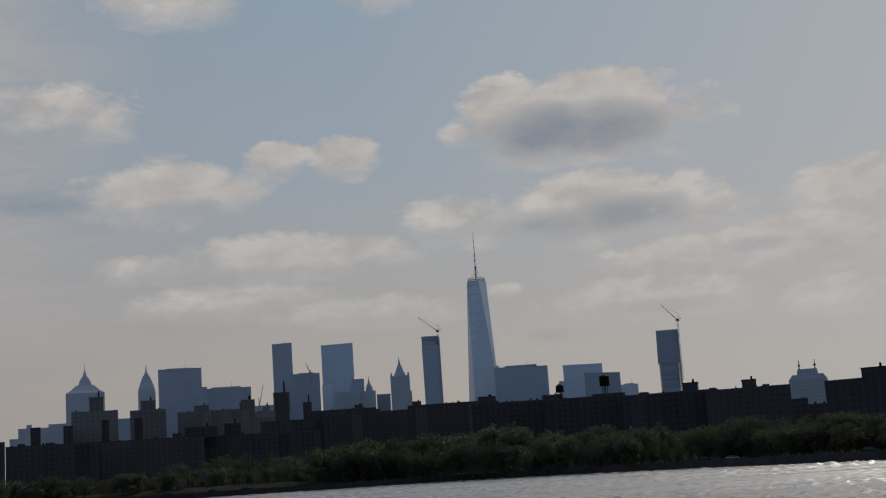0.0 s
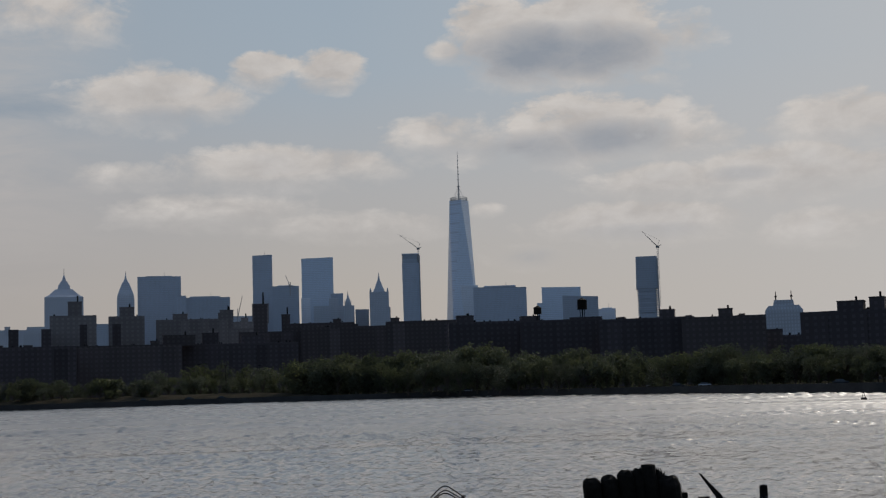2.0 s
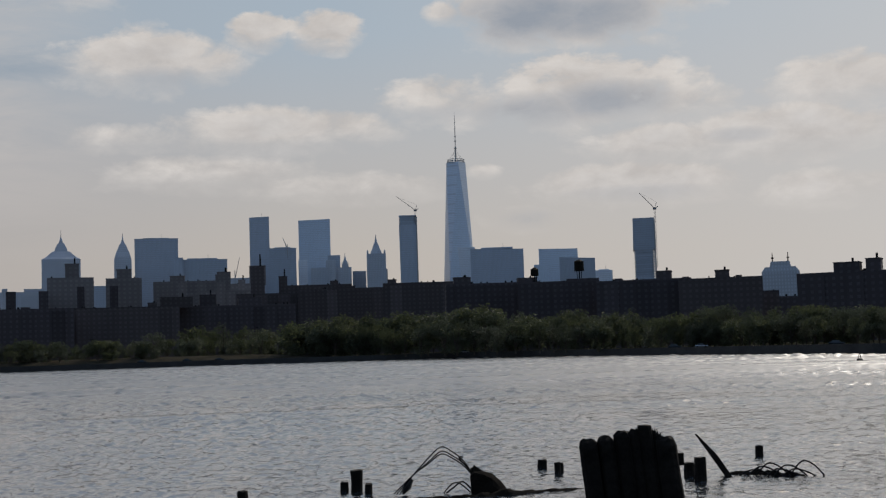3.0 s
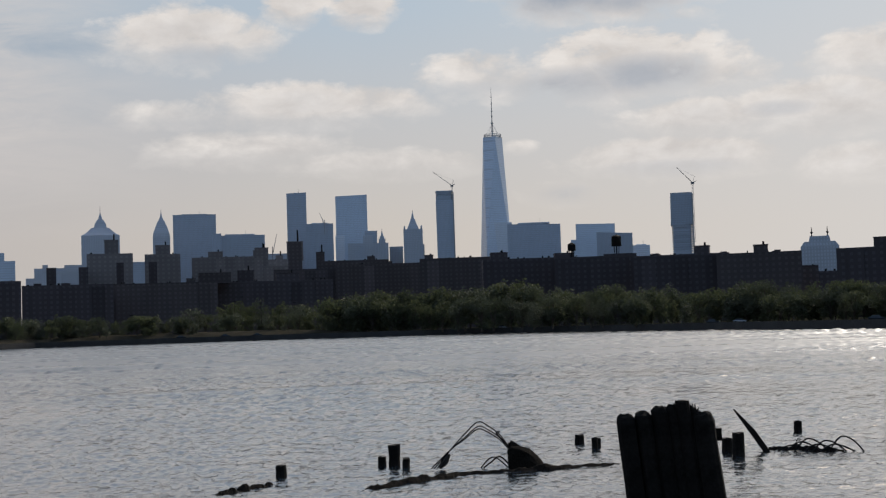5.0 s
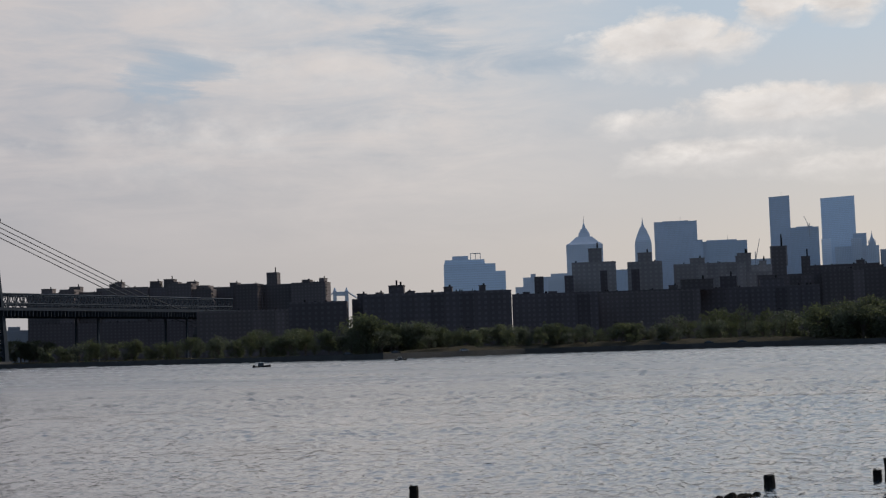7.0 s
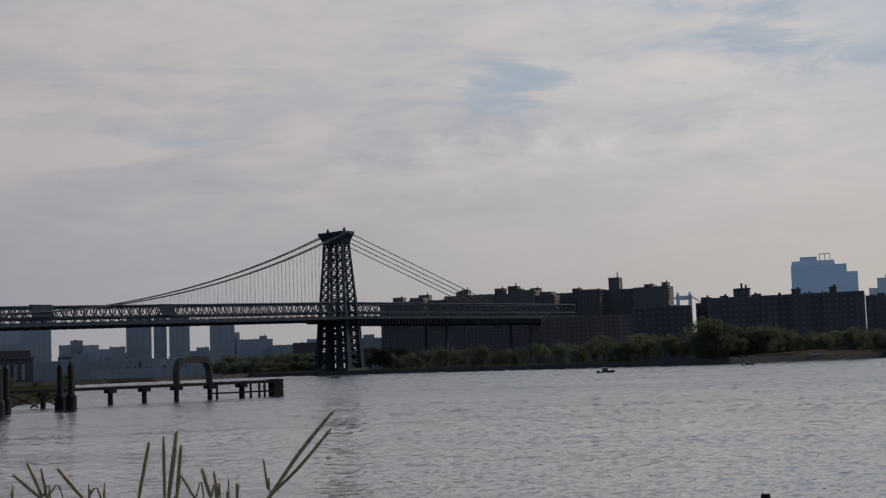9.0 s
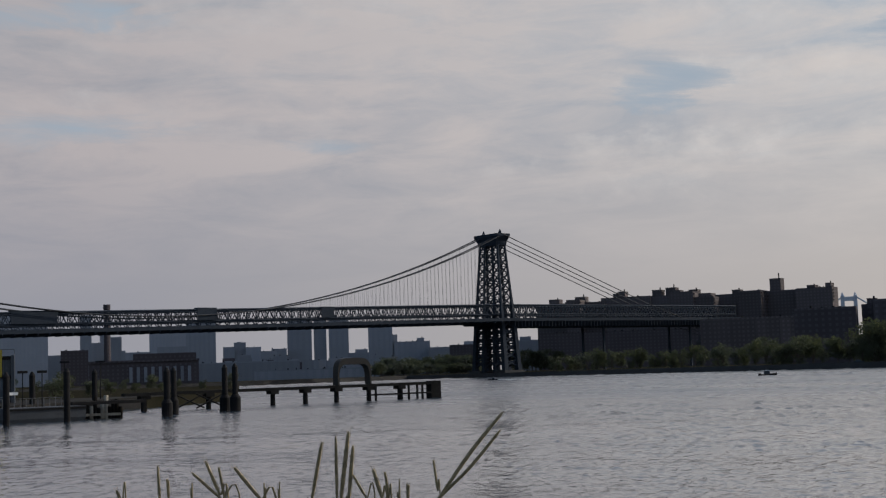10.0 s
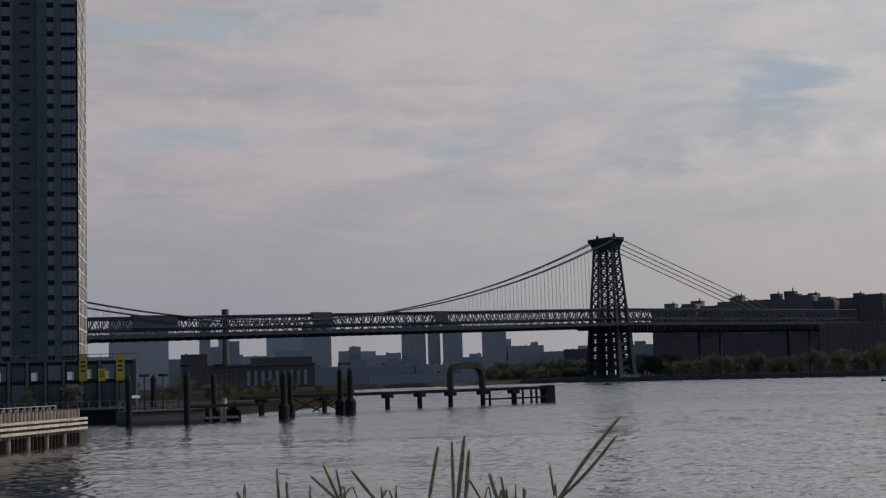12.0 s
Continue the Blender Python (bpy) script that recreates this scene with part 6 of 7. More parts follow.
def quay_pier(a, b, z_top, width):
    """A timber-fendered pier head: pale walings, rust-streaked piles in a row, steel rail."""
    a, b = Vector((*a, 0)), Vector((*b, 0))
    d = b - a
    L = d.length
    m = Matrix.Translation(a) @ Matrix.Rotation(math.atan2(d.y, d.x), 4, "Z")
    ob = tagged(empty("fendered_pier", m), "pier head with rust-streaked fender piles and pale walings", "pier")
    part("deck", abox(0, L, 0.6, width, z_top - 0.6, z_top), CONCRETE, ob)
    # solid black box put in for the shade beneath the deck
    part("apron", abox(0.2, L - 0.5, 1.2, width, -0.4, z_top - 0.62), BLACK_STEEL, ob)
    n = 30
    for i in range(n):
        x = 0.4 + (L - 0.8) * i / (n - 1)
        fp = part("fender_post", prism(bmesh.new(), [disc(0.25, z_top - 1.5, 9, x, 0.1), disc(0.25, z_top + 0.75, 9, x, 0.1)]), RUSTY_PILE, ob)
        part("post_foot", prism(bmesh.new(), [disc(0.27, -3, 9, x, 0.1), disc(0.25, z_top - 1.51, 9, x, 0.1)]), WET_WOOD if i % 5 else RUSTY_PILE, fp, "wet lower length of the pile")
    for z in (z_top - 0.72, z_top - 0.28, z_top - 1.2):
        part("waling", abox(-0.2, L + 0.6, -0.55, -0.25, z, z + 0.24), PALE_WOOD, ob)
    for i in range(18):
        x = L * i / 17
        part("rail_post", abox(x - 0.04, x + 0.04, 2.4, 2.48, z_top, z_top + 1.15), GREY_STEEL, ob)
        if i < 17:
            part("rail_brace", beam(bmesh.new(), (x, 2.44, z_top + 0.15), (x + L / 17, 2.44, z_top + 1.1), 0.035, sides=4), GREY_STEEL, ob)
    part("top_rail", abox(0, L, 2.4, 2.48, z_top + 1.1, z_top + 1.18), GREY_STEEL, ob)
    return ob


def residential_tower(bearing, dist, h, turn):
    """A tall glass and panel tower; its corner stands at the given place. Local x runs left along the front, y back along the side."""
    m = Matrix.Translation(at(bearing, dist, LAND)) @ Matrix.Rotation(radians(bearing + turn), 4, "Z")
    ob = tagged(empty("residential_tower", m), "tall dark glass and grey panel apartment tower", "apartment building")
    W, D, ST = 46.0, 22.0, 2.98
    floors = int(h / ST)
    # piers and recess of the front, from the corner leftwards: x from, x to, set-back
    part("core_wall", abox(-W, -0.6, 0.6, D, -2, floors * ST), DARK_GLASS, ob)
    part("recess_wall", abox(-12.6, -8.0, 0.45, 0.598, -2, floors * ST), DARK_GLASS, ob)
    piers = ((-4.7, -3.3), (-6.7, -6.0), (-8.0, -7.4), (-13.2, -12.6), (-15.6, -14.8), (-19.4, -17.6), (-22.4, -21.6), (-25.0, -24.2))
    for x0, x1 in piers:
        part("pier", abox(x0, x1, 0, 0.7, -2, floors * ST), PANEL, ob)
    part("corner_post", abox(-0.35, 0.0, -0.05, 0.35, -2, floors * ST), BLACK_STEEL, ob)
    pane_a = mesh_of(abox(-3.2, -0.4, 0.12, 0.24, 0.75, ST - 0.1), "window_pane", TOWER_GLASS)
    bar_a = mesh_of(abox(-3.28, -0.36, 0.02, 0.3, 0.5, 0.75), "spandrel", BLACK_STEEL)
    mull = mesh_of(box(abox(-2.35, -2.27, 0.06, 0.13, 0.75, ST - 0.1), -1.3, -1.22, 0.06, 0.13, 0.75, ST - 0.1), "mullion", BLACK_STEEL)
    pane_b = mesh_of(abox(-0.8, 0.8, 0.2, 0.34, 1.0, ST - 0.12), "window_pane", TOWER_GLASS)
    vent = mesh_of(abox(-0.85, 0.85, 0.05, 0.5, 0.2, 0.98), "vent_grille", BLACK_STEEL)
    deep = mesh_of(abox(-11.2, -9.4, 0.3, 0.45, 0.5, 1.0), "recess_vent", BLACK_STEEL)
    panel = mesh_of(abox(-0.42, 0.42, 0.08, 0.5, 0.05, ST - 0.05), "wall_panel", PANEL)
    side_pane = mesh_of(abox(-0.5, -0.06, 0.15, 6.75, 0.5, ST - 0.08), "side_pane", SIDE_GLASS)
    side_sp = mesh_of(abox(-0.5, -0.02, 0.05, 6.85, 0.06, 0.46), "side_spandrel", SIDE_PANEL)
    side_vent = mesh_of(abox(-0.3, -0.03, 2.4, 4.2, 0.5, 1.1), "side_vent", BLACK_STEEL)
    for k in range(7):
        part("side_mullion", abox(-0.1, 0.03, 0.1 + k * 3.52, 0.34 + k * 3.52, -2, floors * ST), BLACK_STEEL, ob)
    for f in range(floors):
        z = f * ST
        for me in (pane_a, bar_a, mull, deep):
            part(me.name.split(".")[0], me, None, ob).location = (0, 0, z)
        for x in (-5.35, -14.0, -16.7, -20.5, -23.3):
            part("window_pane", pane_b, None, ob).location = (x, 0, z)
            part("vent_grille", vent, None, ob).location = (x, 0, z)
        for x in (-7.05,):
            part("wall_panel", panel, None, ob).location = (x, 0, z)
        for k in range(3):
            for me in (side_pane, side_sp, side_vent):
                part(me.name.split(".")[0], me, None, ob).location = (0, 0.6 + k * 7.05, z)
    part("roof", abox(-W, 0, 0, D, floors * ST + 0.01, floors * ST + 1.2), PANEL, ob)
    return ob


RAIL_STEEL = surface("weathered_rail_steel", (0.06, 0.063, 0.068), (0.13, 0.135, 0.14), 0.8, 0.6, 0.3, relief=0.0)
PANEL = surface("grey_metal_panel", (0.034, 0.041, 0.051), (0.056, 0.066, 0.08), 0.3, 0.6, 0.0, relief=0.0)
TOWER_GLASS = surface("tinted_window_glass", (0.03, 0.046, 0.066), (0.066, 0.092, 0.125), 0.25, 0.08, 0.0, relief=0.0, spec=0.75, vary=0.35)
# sunlight on the tower's side is put into these two pale colours
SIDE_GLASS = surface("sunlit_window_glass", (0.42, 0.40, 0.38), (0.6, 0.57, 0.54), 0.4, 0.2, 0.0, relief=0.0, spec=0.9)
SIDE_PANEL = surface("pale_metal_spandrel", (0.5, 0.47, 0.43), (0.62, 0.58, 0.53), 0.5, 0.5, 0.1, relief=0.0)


def glass_podium(p0, p1, h, banners):
    """A two-storey glazed waterfront hall with columns, roof frame and hung yellow banners."""
    a, b = Vector((*p0, LAND)), Vector((*p1, LAND))
    d = b - a
    L = d.length
    m = Matrix.Translation(a) @ Matrix.Rotation(math.atan2(d.y, d.x), 4, "Z")
    ob = tagged(empty("waterfront_pavilion", m), "two-storey glass pavilion with yellow banners", "pavilion")
    part("back_wall", abox(0, L, 6, 7, -2, h), DARK_GLASS, ob)
    for z in (h - 0.7, h * 0.52):
        part("floor_edge", abox(0, L, -0.2, 6, z, z + 0.5), BLACK_STEEL, ob)
    n = 11
    for i in range(n):
        x = 0.3 + (L - 0.6) * i / (n - 1)
        part("column", abox(x - 0.24, x + 0.24, -0.5, 0.2, -2, h), PANEL, ob)
        if i < n - 1:
            for z0, z1 in ((0.2, h * 0.5), (h * 0.52 + 0.52, h - 0.72)):
                w = (L - 0.6) / (n - 1)
                part("glass_pane", abox(x + 0.4, x + w - 0.4, 0.0, 0.06, z0, z1), DARK_GLASS if (i * 7 + int(z0)) % 3 else TOWER_GLASS, ob)
                part("mullion", abox(x + w / 2 - 0.05, x + w / 2 + 0.05, -0.06, -0.002, z0, z1), PANEL, ob)
    for k, z0 in ((4, 0.56), (6, 0.56), (7, 0.6), (2, 0.58), (8, 0.56)):
        x = 0.3 + (L - 0.6) * k / (n - 1)
        part("window_blind", abox(x + 0.6, x + 1.6, -0.05, -0.01, h * z0, h * (z0 + 0.2)), WHITE, ob, "pale roller blind")
    part("roof_rail", abox(0, L, -0.3, -0.2, h + 0.9, h + 1.0), RAIL_STEEL, ob)
    for i in range(16):
        part("roof_rail_post", abox(L * i / 15 - 0.04, L * i / 15 + 0.04, -0.3, -0.2, h - 0.2, h + 0.9), RAIL_STEEL, ob)
    part("end_post", abox(L - 0.05, L + 0.1, -0.6, 0.0, -2, h + 0.2), CONCRETE, ob)
    for x, w, z0, z1 in banners:
        bn = part("banner", abox(x - w / 2, x + w / 2, -0.75, -0.66, z0, z1), YELLOW, ob, "bright yellow cloth banner with dark marks")
        for k in range(3):
            zz = z0 + (z1 - z0) * (0.35 + 0.17 * k)
            part("print_bar", abox(x - w * 0.28, x + w * 0.28, -0.78, -0.755, zz, zz + (z1 - z0) * 0.07), BLACK_STEEL, bn)
    return ob


def esplanade(p0, p1, z_top, depth):
    """The quay in front of the pavilion: dark sheet-piled wall, deck, rail."""
    a, b = Vector((*p0, 0)), Vector((*p1, 0))
    d = b - a
    L = d.length
    m = Matrix.Translation(a) @ Matrix.Rotation(math.atan2(d.y, d.x), 4, "Z")
    ob = tagged(empty("quay", m), "dark sheet-piled quay with a steel railing", "quay")
    part("quay_wall", abox(0, L, 0, depth, -3, z_top - 0.4), BLACK_STEEL, ob)
    part("quay_deck", abox(-0.2, L + 0.2, -0.3, depth, z_top - 0.39, z_top), DARK_CONCRETE, ob)
    n = int(L / 1.6)
    for i in range(n + 1):
        x = L * i / n
        part("rail_post", abox(x - 0.05, x + 0.05, 0.2, 0.3, z_top, z_top + 1.2), RAIL_STEEL, ob)
        if i < n and i % 2 == 0:
            part("rail_brace", beam(bmesh.new(), (x, 0.25, z_top + 0.1), (x + L / n, 0.25, z_top + 1.1), 0.04, sides=4), RAIL_STEEL, ob)
    part("top_rail", abox(0, L, 0.2, 0.3, z_top + 1.15, z_top + 1.25), RAIL_STEEL, ob)
    return ob


def float_dock(p0, p1, z_top, depth):
    """A steel ferry float with rail, lamp posts and a small white sign."""
    a, b = Vector((*p0, 0)), Vector((*p1, 0))
    d = b - a
    L = d.length
    m = Matrix.Translation(a) @ Matrix.Rotation(math.atan2(d.y, d.x), 4, "Z")
    ob = tagged(empty("floating_dock", m), "blue-black steel ferry landing float", "dock")
    part("hull", prism(bmesh.new(), [[(0.5, 0.3, -1), (L - 0.5, 0.3, -1), (L - 0.5, depth, -1), (0.5, depth, -1)], [(0, 0, 0.5), (L, 0, 0.5), (L, depth, 0.5), (0, depth, 0.5)], [(0, 0, z_top), (L, 0, z_top), (L, depth, z_top), (0, depth, z_top)]]), BLUE_HULL, ob)
    part("rubbing_strip", abox(-0.1, L + 0.1, -0.12, 0.0, z_top - 0.35, z_top - 0.1), BLACK_STEEL, ob)
    for i in range(13):
        x = 0.3 + (L - 0.6) * i / 12
        part("rail_post", abox(x - 0.05, x + 0.05, depth - 0.6, depth - 0.5, z_top, z_top + 1.2), RAIL_STEEL, ob)
    part("top_rail", abox(0.3, L - 0.3, depth - 0.6, depth - 0.5, z_top + 1.15, z_top + 1.23), RAIL_STEEL, ob)
    for x in (L * 0.36, L * 0.62):
        lp = part("lamp_post", beam(bmesh.new(), (x, depth - 1, z_top), (x, depth - 1, z_top + 4.6), 0.09, 0.07, 8), BLACK_STEEL, ob)
        part("lamp_head", abox(x - 0.6, x + 0.6, depth - 1.3, depth - 0.7, z_top + 4.6, z_top + 4.95), BLACK_STEEL, lp)
    part("sign_board", abox(L * 0.18, L * 0.18 + 1.3, depth - 0.75, depth - 0.65, z_top + 1.7, z_top + 2.1), WHITE, ob)
    part("gangway", abox(L - 1.5, L + 9, 1.0, 2.6, z_top + 0.05, z_top + 0.5), BLACK_STEEL, ob)
    return ob


BLUE_HULL = surface("blue_black_hull_paint", (0.012, 0.016, 0.022), (0.028, 0.034, 0.043), 0.3, 0.55, relief=0.1)


def timber_landing(bearing, dist, w):
    """A ragged clump of old timber landing piles beside the float."""
    rng = random.Random(9)
    ob = tagged(empty("old_landing", facing(bearing, dist)), "ragged old timber landing with short piles", "landing")
    part("platform", abox(-w / 2, w / 2, 0, 5, 1.0, 1.5), WET_WOOD, ob)
    for i in range(11):
        x = -w / 2 + w * i / 10
        part("pile", prism(bmesh.new(), [disc(0.33, -3, 8, x, -0.2), disc(0.3, rng.uniform(1.5, 3.4), 8, x, -0.2)]), PALE_WOOD if i in (2, 5, 6) else WET_WOOD, ob)
    part("waling", abox(-w / 2, w / 2, -0.7, -0.5, 0.4, 0.75), PALE_WOOD, ob)
    return ob


# ---- boats ----
def motor_boat(bearing, dist, length, turn, label, wake=False):
    ob = tagged(empty("motor_boat", facing(bearing, dist, 0, turn)), label, "boat", "boats on the river")
    L = length
    hull = bmesh.new()
    secs = []
    for k, hw, zb, zt in ((-0.5, 0.15, -0.2, 0.085), (-0.25, 0.17, -0.2, 0.08), (0.1, 0.16, -0.2, 0.1), (0.35, 0.1, -0.1, 0.13), (0.5, 0.01, 0.02, 0.16)):
        secs.append([(k * L, -hw * L * 0.7, zb * 1.0), (k * L, hw * L * 0.7, zb * 1.0), (k * L, hw * L, zt * L), (k * L, -hw * L, zt * L)])
    prism(hull, secs)
    part("hull", hull, BLACK_STEEL, ob)
    part("deckhouse", prism(bmesh.new(), [rect(L * 0.34, L * 0.2, L * 0.09, -L * 0.02), rect(L * 0.28, L * 0.18, L * 0.27, -L * 0.03)]), DARK_GLASS, ob)
    part("deckhouse_roof", prism(bmesh.new(), [rect(L * 0.34, L * 0.22, L * 0.27, -L * 0.03), rect(L * 0.32, L * 0.2, L * 0.29, -L * 0.03)]), WHITE, ob)
    part("mast", beam(bmesh.new(), (-L * 0.05, 0, L * 0.29), (-L * 0.05, 0, L * 0.44), 0.06, 0.04, 6), RAIL_STEEL, ob)
    part("engine_cover", abox(-L * 0.46, -L * 0.34, -L * 0.06, L * 0.06, L * 0.07, L * 0.14), BLACK_STEEL, ob)
    if wake:
        bm = bmesh.new()
        rng = random.Random(5)
        for i in range(60):
            k = rng.random()
            c = Vector((-L * 0.5 - k * 24, rng.uniform(-1, 1) * (0.6 + k * 1.6), 0.02))
            s = rng.uniform(0.3, 0.9) * (1 - 0.6 * k)
            prism(bm, [disc(s, c.z, 7, c.x, c.y), disc(s * 0.4, c.z + 0.35 * s, 7, c.x, c.y)])
        part("wake_foam", bm, WHITE, ob, "white foam of the wake")["kind"] = "stuff"
    return ob


def channel_buoy(bearing, dist, h):
    ob = tagged(empty("channel_buoy", facing(bearing, dist)), "dark steel channel buoy with a lattice top", "buoy")
    part("float", prism(bmesh.new(), [disc(h * 0.36, -0.6, 14), disc(h * 0.4, h * 0.16, 14), disc(h * 0.3, h * 0.28, 14)]), BLACK_STEEL, ob)
    for i in range(4):
        a = math.pi / 4 + i * math.pi / 2
        part("strut", beam(bmesh.new(), (h * 0.25 * math.cos(a), h * 0.25 * math.sin(a), h * 0.26), (h * 0.08 * math.cos(a), h * 0.08 * math.sin(a), h * 0.85), 0.06, sides=5), BLACK_STEEL, ob)
    part("lantern", prism(bmesh.new(), [disc(h * 0.1, h * 0.85, 10), disc(h * 0.08, h, 10)]), BLACK_STEEL, ob)
    return ob


# ---- reeds on the near bank ----
def reed(tip, low, foot, r, bend):
    """One flowering grass stalk: a thin stem that thickens to a long seed head, with short bristles."""
    tip, base, foot = Vector(tip), Vector(low), Vector(foot)
    d = tip - base
    bow = Vector((0, 0, bend))
    pts = smooth_path([foot, base - d * 0.7, base, base + d * 0.5 + bow, tip], 6)
    rad = []
    for i in range(len(pts)):
        k = i / (len(pts) - 1)
        rad.append(r * (0.8 if k < 0.5 else 0.8 + 0.7 * math.sin(math.pi * min(1, (k - 0.45) / 0.56)) ** 0.7) * (0.3 if i == len(pts) - 1 else 1))
    ob = tagged(empty("reed_stalk"), "straw-green grass stalk with a narrow seed head", "reed", "reeds on the bank")
    part("stem", tube(bmesh.new(), pts, rad, 6), STALK, ob)
    rng = random.Random(int(tip.x * 1000) + int(tip.z * 777))
    br = bmesh.new()
    for i in range(170):
        k = rng.uniform(0.5, 0.99)
        p = pts[int(k * (len(pts) - 1))]
        a = rng.uniform(0, 6.28)
        q = Vector((math.cos(a), math.sin(a), 0)) * r * 2.3
        up = d.normalized()
        v = [br.verts.new(p + q * 0.4), br.verts.new(p + q * 0.6 + up * r * 2.5), br.verts.new(p + q * 1.05 + up * r * 7)]
        br.faces.new(v)
    part("bristles", br, STALK, ob)["kind"] = "stuff"
    return ob



def rod_tangle(bearing, dist):
    """Bent rods of a collapsed slab, half under water."""
    ob = tagged(empty("rod_tangle", facing(bearing, dist)), "tangle of bent black rods just above the water", "rubble")
    rng = random.Random(21)
    for k in range(7):
        x = -0.9 + 0.3 * k
        h = rng.uniform(0.15, 0.5)
        part("bent_rod", tube(bmesh.new(), smooth_path([(x - 0.5, rng.uniform(-0.3, 0.3), 0.0), (x - 0.1, 0, h), (x + 0.3, rng.uniform(-0.2, 0.2), h * 0.8), (x + 0.7, 0, -0.02)]), 0.03, 5), BLACK_STEEL, ob)
    return ob



def street_lamp(bearing, dist, z, h, label="dark double-headed lamp post on the quay", group="quay lamps"):
    ob = tagged(empty("street_lamp", facing(bearing, dist, z)), label, "street lamp", group)
    part("post", beam(bmesh.new(), (0, 0, 0), (0, 0, h), 0.1, 0.07, 8), BLACK_STEEL, ob)
    part("head", abox(-0.8, 0.8, -0.18, 0.18, h, h + 0.3), BLACK_STEEL, ob)
    return ob


# bank behind the ferry landing, with its young trees and lamps
bank = [at(b, d) for b, d in ((51.5, 300), (54.0, 262), (57.5, 232), (61.0, 225), (76.0, 190), (80.0, 420), (66.0, 720), (51.0, 560))]
tagged(plate("ground_left", [(p.x, p.y) for p in bank], -3, 2.0, EARTH), "dark planted bank behind the ferry landing", "ground", kind="structure")
lrng = random.Random(12)
for b, d, h in ((57.0, 262, 3.6), (58.0, 270, 5.2), (58.4, 268, 4.6), (60.2, 300, 5.0), (56.2, 292, 3.2), (55.2, 300, 2.8), (61.0, 285, 4.2), (54.2, 310, 2.6), (62.6, 222, 4.0), (64.2, 221, 3.6)):
    k = lrng.randrange(6)
    plant_tree(at(b, d, 2.0), TREES, k, h / HEIGHTS[k], lrng.uniform(0, 6.28), "young yellow-green tree behind the landing", "trees by the landing")
for i in range(16):
    b = 51.6 + i * 0.95 + lrng.uniform(-0.3, 0.3)
    k = lrng.randrange(6)
    plant_tree(at(b, 470 + lrng.uniform(-40, 120), 2.0), TREES, k, lrng.uniform(3.0, 6.5) / HEIGHTS[k], lrng.uniform(0, 6.28), "low dark shrubby tree on the bank", "trees by the landing")
for b, d, h in ((10.0, 700, 17.5), (8.9, 700, 16.5), (7.5, 696, 16.0), (14.2, 690, 12.0), (17.0, 684, 11.0), (20.4, 668, 11.5)):
    street_lamp(b, d, LAND, h, "tall thin lamp post beside the far bank road", "road lamps on the far bank")
for b, d in ((58.0, 240), (56.6, 245)):
    street_lamp(b, d, 2.0, 6.5)


# ---- near water, from the far stumps to the bank ----
lone_pile(22.79, 44.8, 0.16, 0.47, 1)
lone_pile(8.17, 46.5, 0.18, 0.40, 2)
lone_pile(3.96, 49.0, 0.16, 0.33, 3)
lone_pile(3.46, 48.9, 0.20, 0.74, 4, lean=(0.012, 0.0))
lone_pile(2.95, 48.0, 0.14, 0.33, 5)
lone_pile(-4.32, 55.5, 0.19, 0.34, 6)
lone_pile(-5.04, 53.7, 0.17, 0.35, 7)
lone_pile(-10.39, 51.0, 0.19, 0.49, 8)
lone_pile(-10.84, 49.5, 0.21, 0.82, 9)
lone_pile(-13.21, 59.5, 0.17, 0.43, 10)
lone_pile(-4.95, 53.1, 0.13, 0.43, 11)
pile_cluster(-7.75, 34.0, [(-0.48, 0.00, 0.25, 2.62, 0.03), (-0.02, 0.05, 0.23, 2.68, 0.03), (0.38, 0.00, 0.21, 2.80, 0.03), (0.69, 0.05, 0.18, 2.80, 0.09), (0.97, 0.00, 0.19, 2.93, 0.012), (1.21, 0.05, 0.15, 2.72, 0.16), (1.43, 0.00, 0.26, 2.64, 0.04)])
wreck_block(-2.07, 47.0, 1.04)
wet_ledge((-3.40, 42.02, 0), (-0.09, 45.57, 0), 0.42, 0.30, 3, "black drowned timber ledge awash in the river")
wet_ledge((-0.47, 45.33, 0), (4.98, 47.09, 0), 0.35, 0.24, 5, "black drowned timber ledge awash in the river")
wet_ledge((-8.02, 41.69, 0), (-6.60, 43.96, 0), 0.30, 0.26, 8, "weedy brown ledge awash in the river")
wet_ledge((10.74, 50.77, 0), (13.14, 49.16, 0), 0.25, 0.30, 11, "black drowned timber ledge awash in the river")
leaning_plank(-10.68, 51.0, 1.19, 1.84, -0.3)
rod_tangle(-13.96, 50.9)
motor_boat(29.09, 437.9, 5.8, 0, "small dark workboat with a wheelhouse on the river")
motor_boat(23.28, 515.6, 4.7, 0, "small dark motor boat on the river")
motor_boat(40.39, 611.8, 4.1, 180, "small pale motor boat trailing a white wake", wake=True)
channel_buoy(-17.28, 271.1, 1.47)
dolphin_pile(53.95, 190.9, 0.44, 6.76, 2.40, 0.76)
dolphin_pile(53.67, 202.0, 0.38, 6.83, 2.55, 0.67)
dolphin_pile(51.59, 211.9, 0.44, 7.12, 2.51, 0.84)
dolphin_pile(51.17, 209.7, 0.44, 7.22, 2.57, 0.83)
dolphin_pile(60.26, 178.9, 0.41, 6.68)
dolphin_pile(59.26, 209.3, 0.44, 6.94)
dolphin_pile(57.92, 183.8, 0.42, 7.02)
dolphin_pile(56.83, 232.5, 0.44, 7.23)
pier, pier_frame, pier_length = old_pier((-189.3, 129.1), (-172.7, 186.9), 3.08, 0.52, (0.06, 0.057, 0.246, 0.443, 0.547, 0.649, 0.758, 0.865), 1.9)
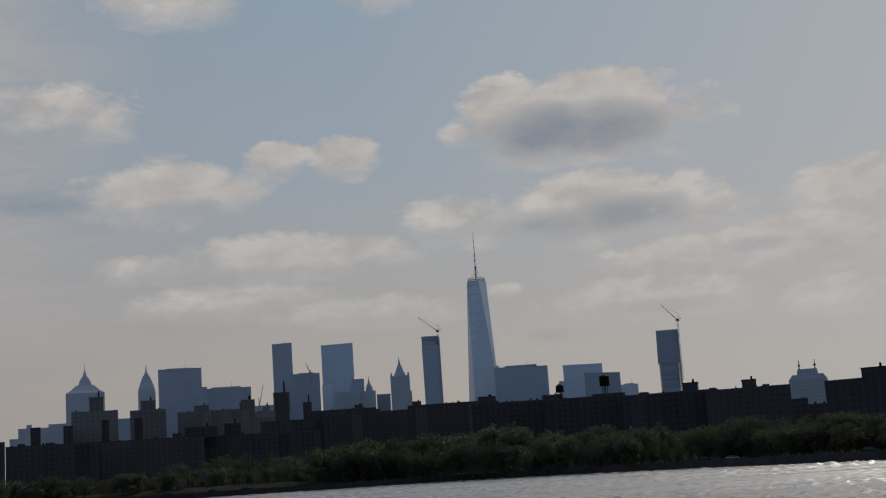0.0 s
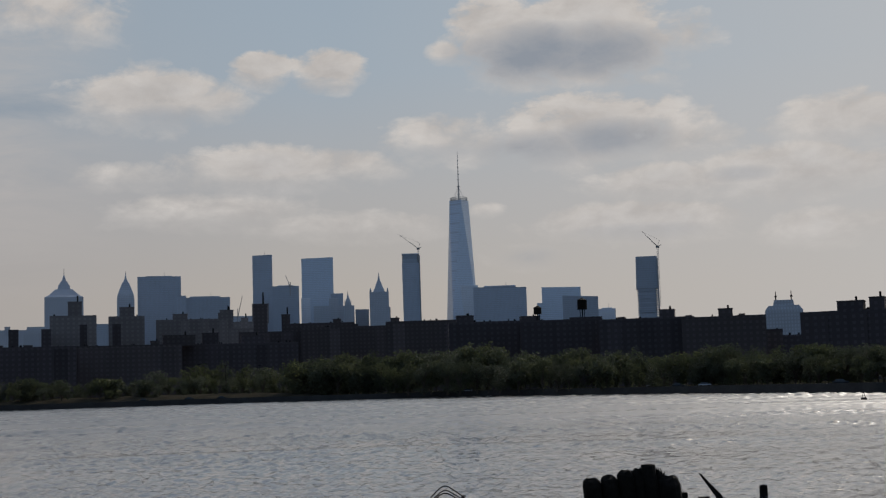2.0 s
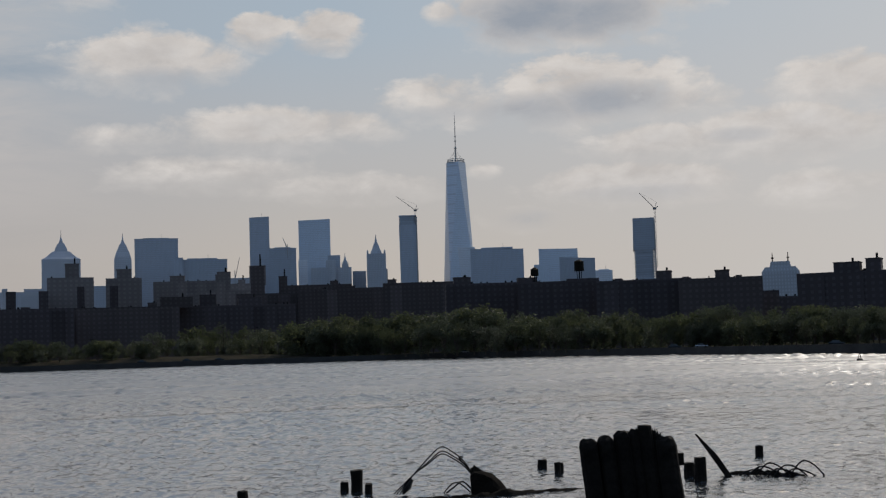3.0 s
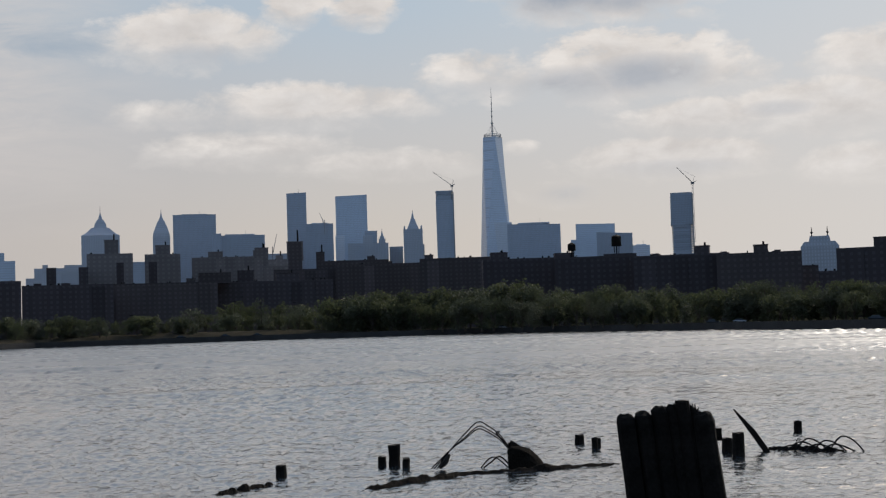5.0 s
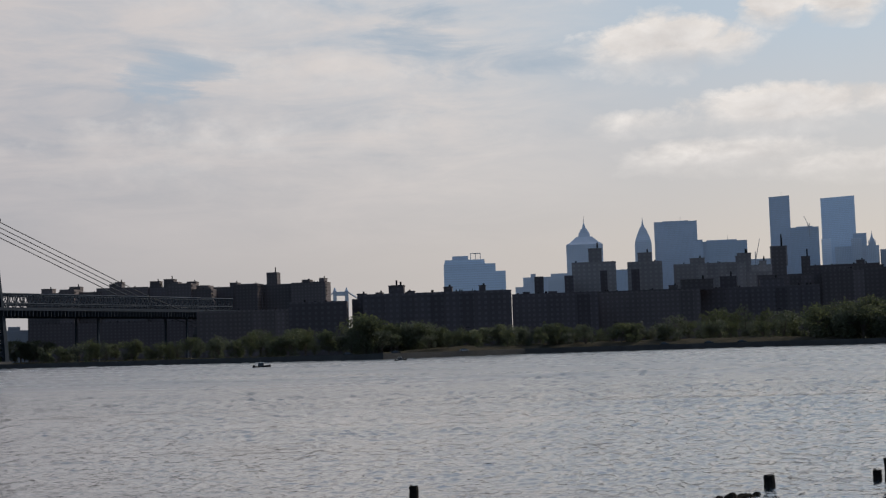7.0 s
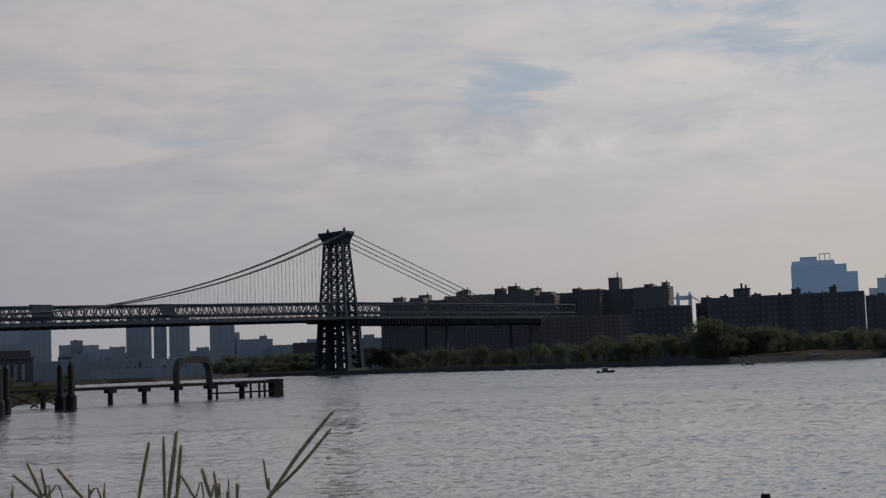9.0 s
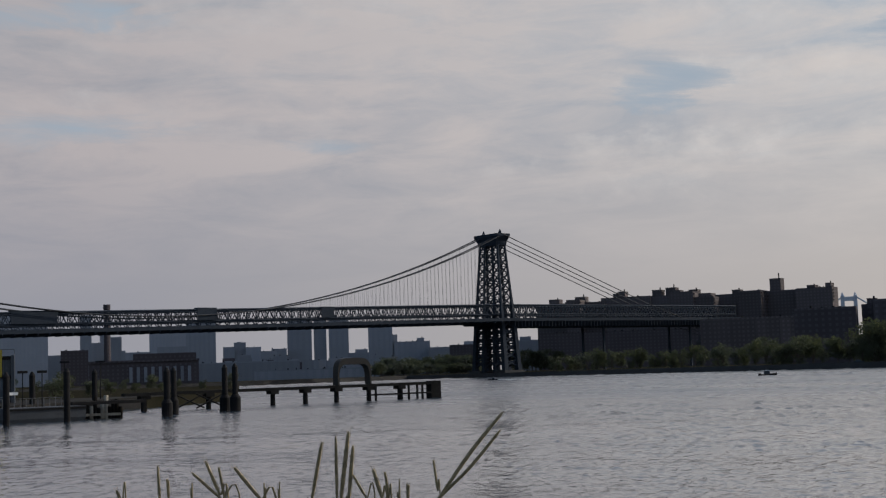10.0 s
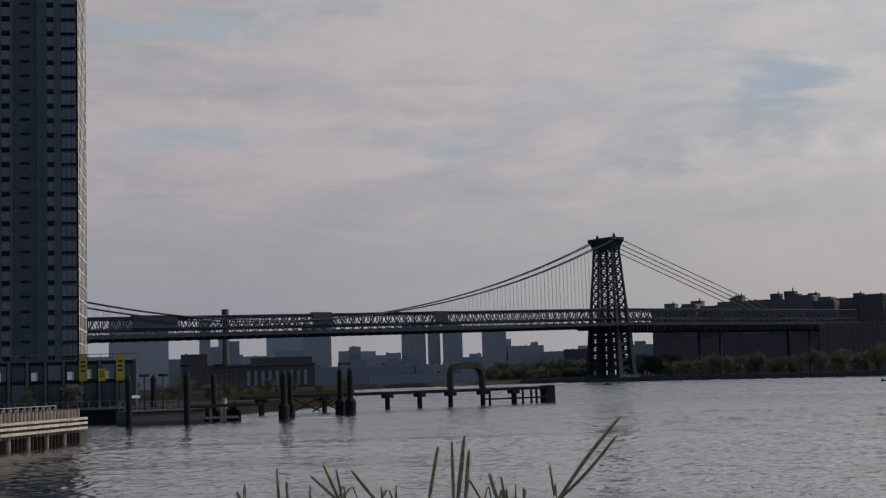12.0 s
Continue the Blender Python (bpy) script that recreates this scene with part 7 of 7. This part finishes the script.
pier_arch(pier_frame, 42.3, 3.09, 6.8, 4.8)
quay_pier((-106.7, 46.0), (-121.4, 64.0), 2.45, 16)
esplanade((-193.9, 83.5), (-172.9, 99.1), 2.18, 70)
float_dock((-162.2, 93.1), (-160.0, 103.2), 1.98, 7)
timber_landing(56.53, 196.1, 4.9)
glass_podium((-216.5, 91.4), (-203.4, 117.7), 7.78, [(20.7, 1.3, 4.32, 8.65), (23.7, 1.2, 4.22, 6.30), (26.7, 1.4, 4.23, 8.67)])
residential_tower(62.21, 280, 105, -4.5)
reed((-3.173, 2.902, 4.791), (-3.197, 2.876, 4.617), (-3.222, 2.848, 3.38), 0.0040, 0)
reed((-3.144, 2.934, 4.807), (-3.144, 2.933, 4.614), (-3.144, 2.933, 3.38), 0.0034, 0)
reed((-3.116, 2.964, 4.822), (-3.136, 2.942, 4.614), (-3.158, 2.919, 3.38), 0.0046, 0)
reed((-3.107, 2.973, 4.777), (-3.119, 2.960, 4.613), (-3.132, 2.947, 3.38), 0.0042, 0)
reed((-2.760, 3.297, 4.865), (-2.919, 3.158, 4.604), (-3.093, 3.004, 3.38), 0.0046, 0.01)
reed((-2.768, 3.290, 4.809), (-2.917, 3.159, 4.604), (-3.081, 3.014, 3.38), 0.0040, -0.01)
reed((-2.929, 3.149, 4.722), (-2.921, 3.156, 4.625), (-2.912, 3.164, 3.38), 0.0026, 0)
reed((-3.431, 2.592, 4.714), (-3.376, 2.663, 4.628), (-3.317, 2.740, 3.38), 0.0034, 0)
reed((-3.405, 2.626, 4.747), (-3.379, 2.659, 4.641), (-3.351, 2.695, 3.38), 0.0036, 0)
reed((-3.380, 2.657, 4.728), (-3.370, 2.671, 4.628), (-3.358, 2.686, 3.38), 0.0028, 0)
reed((-3.351, 2.694, 4.724), (-3.301, 2.755, 4.623), (-3.247, 2.822, 3.38), 0.0042, 0)
reed((-3.291, 2.768, 4.658), (-3.293, 2.766, 4.609), (-3.295, 2.763, 3.38), 0.0024, 0)
reed((-3.110, 2.970, 4.686), (-3.081, 3.000, 4.611), (-3.049, 3.033, 3.38), 0.0030, 0)
reed((-3.065, 3.016, 4.702), (-3.047, 3.034, 4.610), (-3.028, 3.054, 3.38), 0.0040, 0)
reed((-3.039, 3.042, 4.692), (-3.031, 3.050, 4.609), (-3.022, 3.059, 3.38), 0.0030, 0)
reed((-2.987, 3.093, 4.649), (-2.990, 3.091, 4.593), (-2.993, 3.088, 3.38), 0.0028, 0)
reed((-3.491, 2.510, 4.739), (-3.489, 2.513, 4.637), (-3.487, 2.516, 3.38), 0.0028, 0)
reed((-3.475, 2.532, 4.699), (-3.473, 2.535, 4.635), (-3.470, 2.539, 3.38), 0.0024, 0)
reed((-3.562, 2.408, 4.672), (-3.553, 2.422, 4.628), (-3.543, 2.437, 3.38), 0.0030, 0)
reed((-3.432, 2.590, 4.667), (-3.431, 2.592, 4.618), (-3.429, 2.594, 3.38), 0.0024, 0)
reed((-3.265, 2.799, 4.651), (-3.263, 2.800, 4.607), (-3.261, 2.802, 3.38), 0.0024, 0)
reed((-3.012, 3.069, 4.626), (-3.009, 3.072, 4.594), (-3.005, 3.075, 3.38), 0.0024, 0)
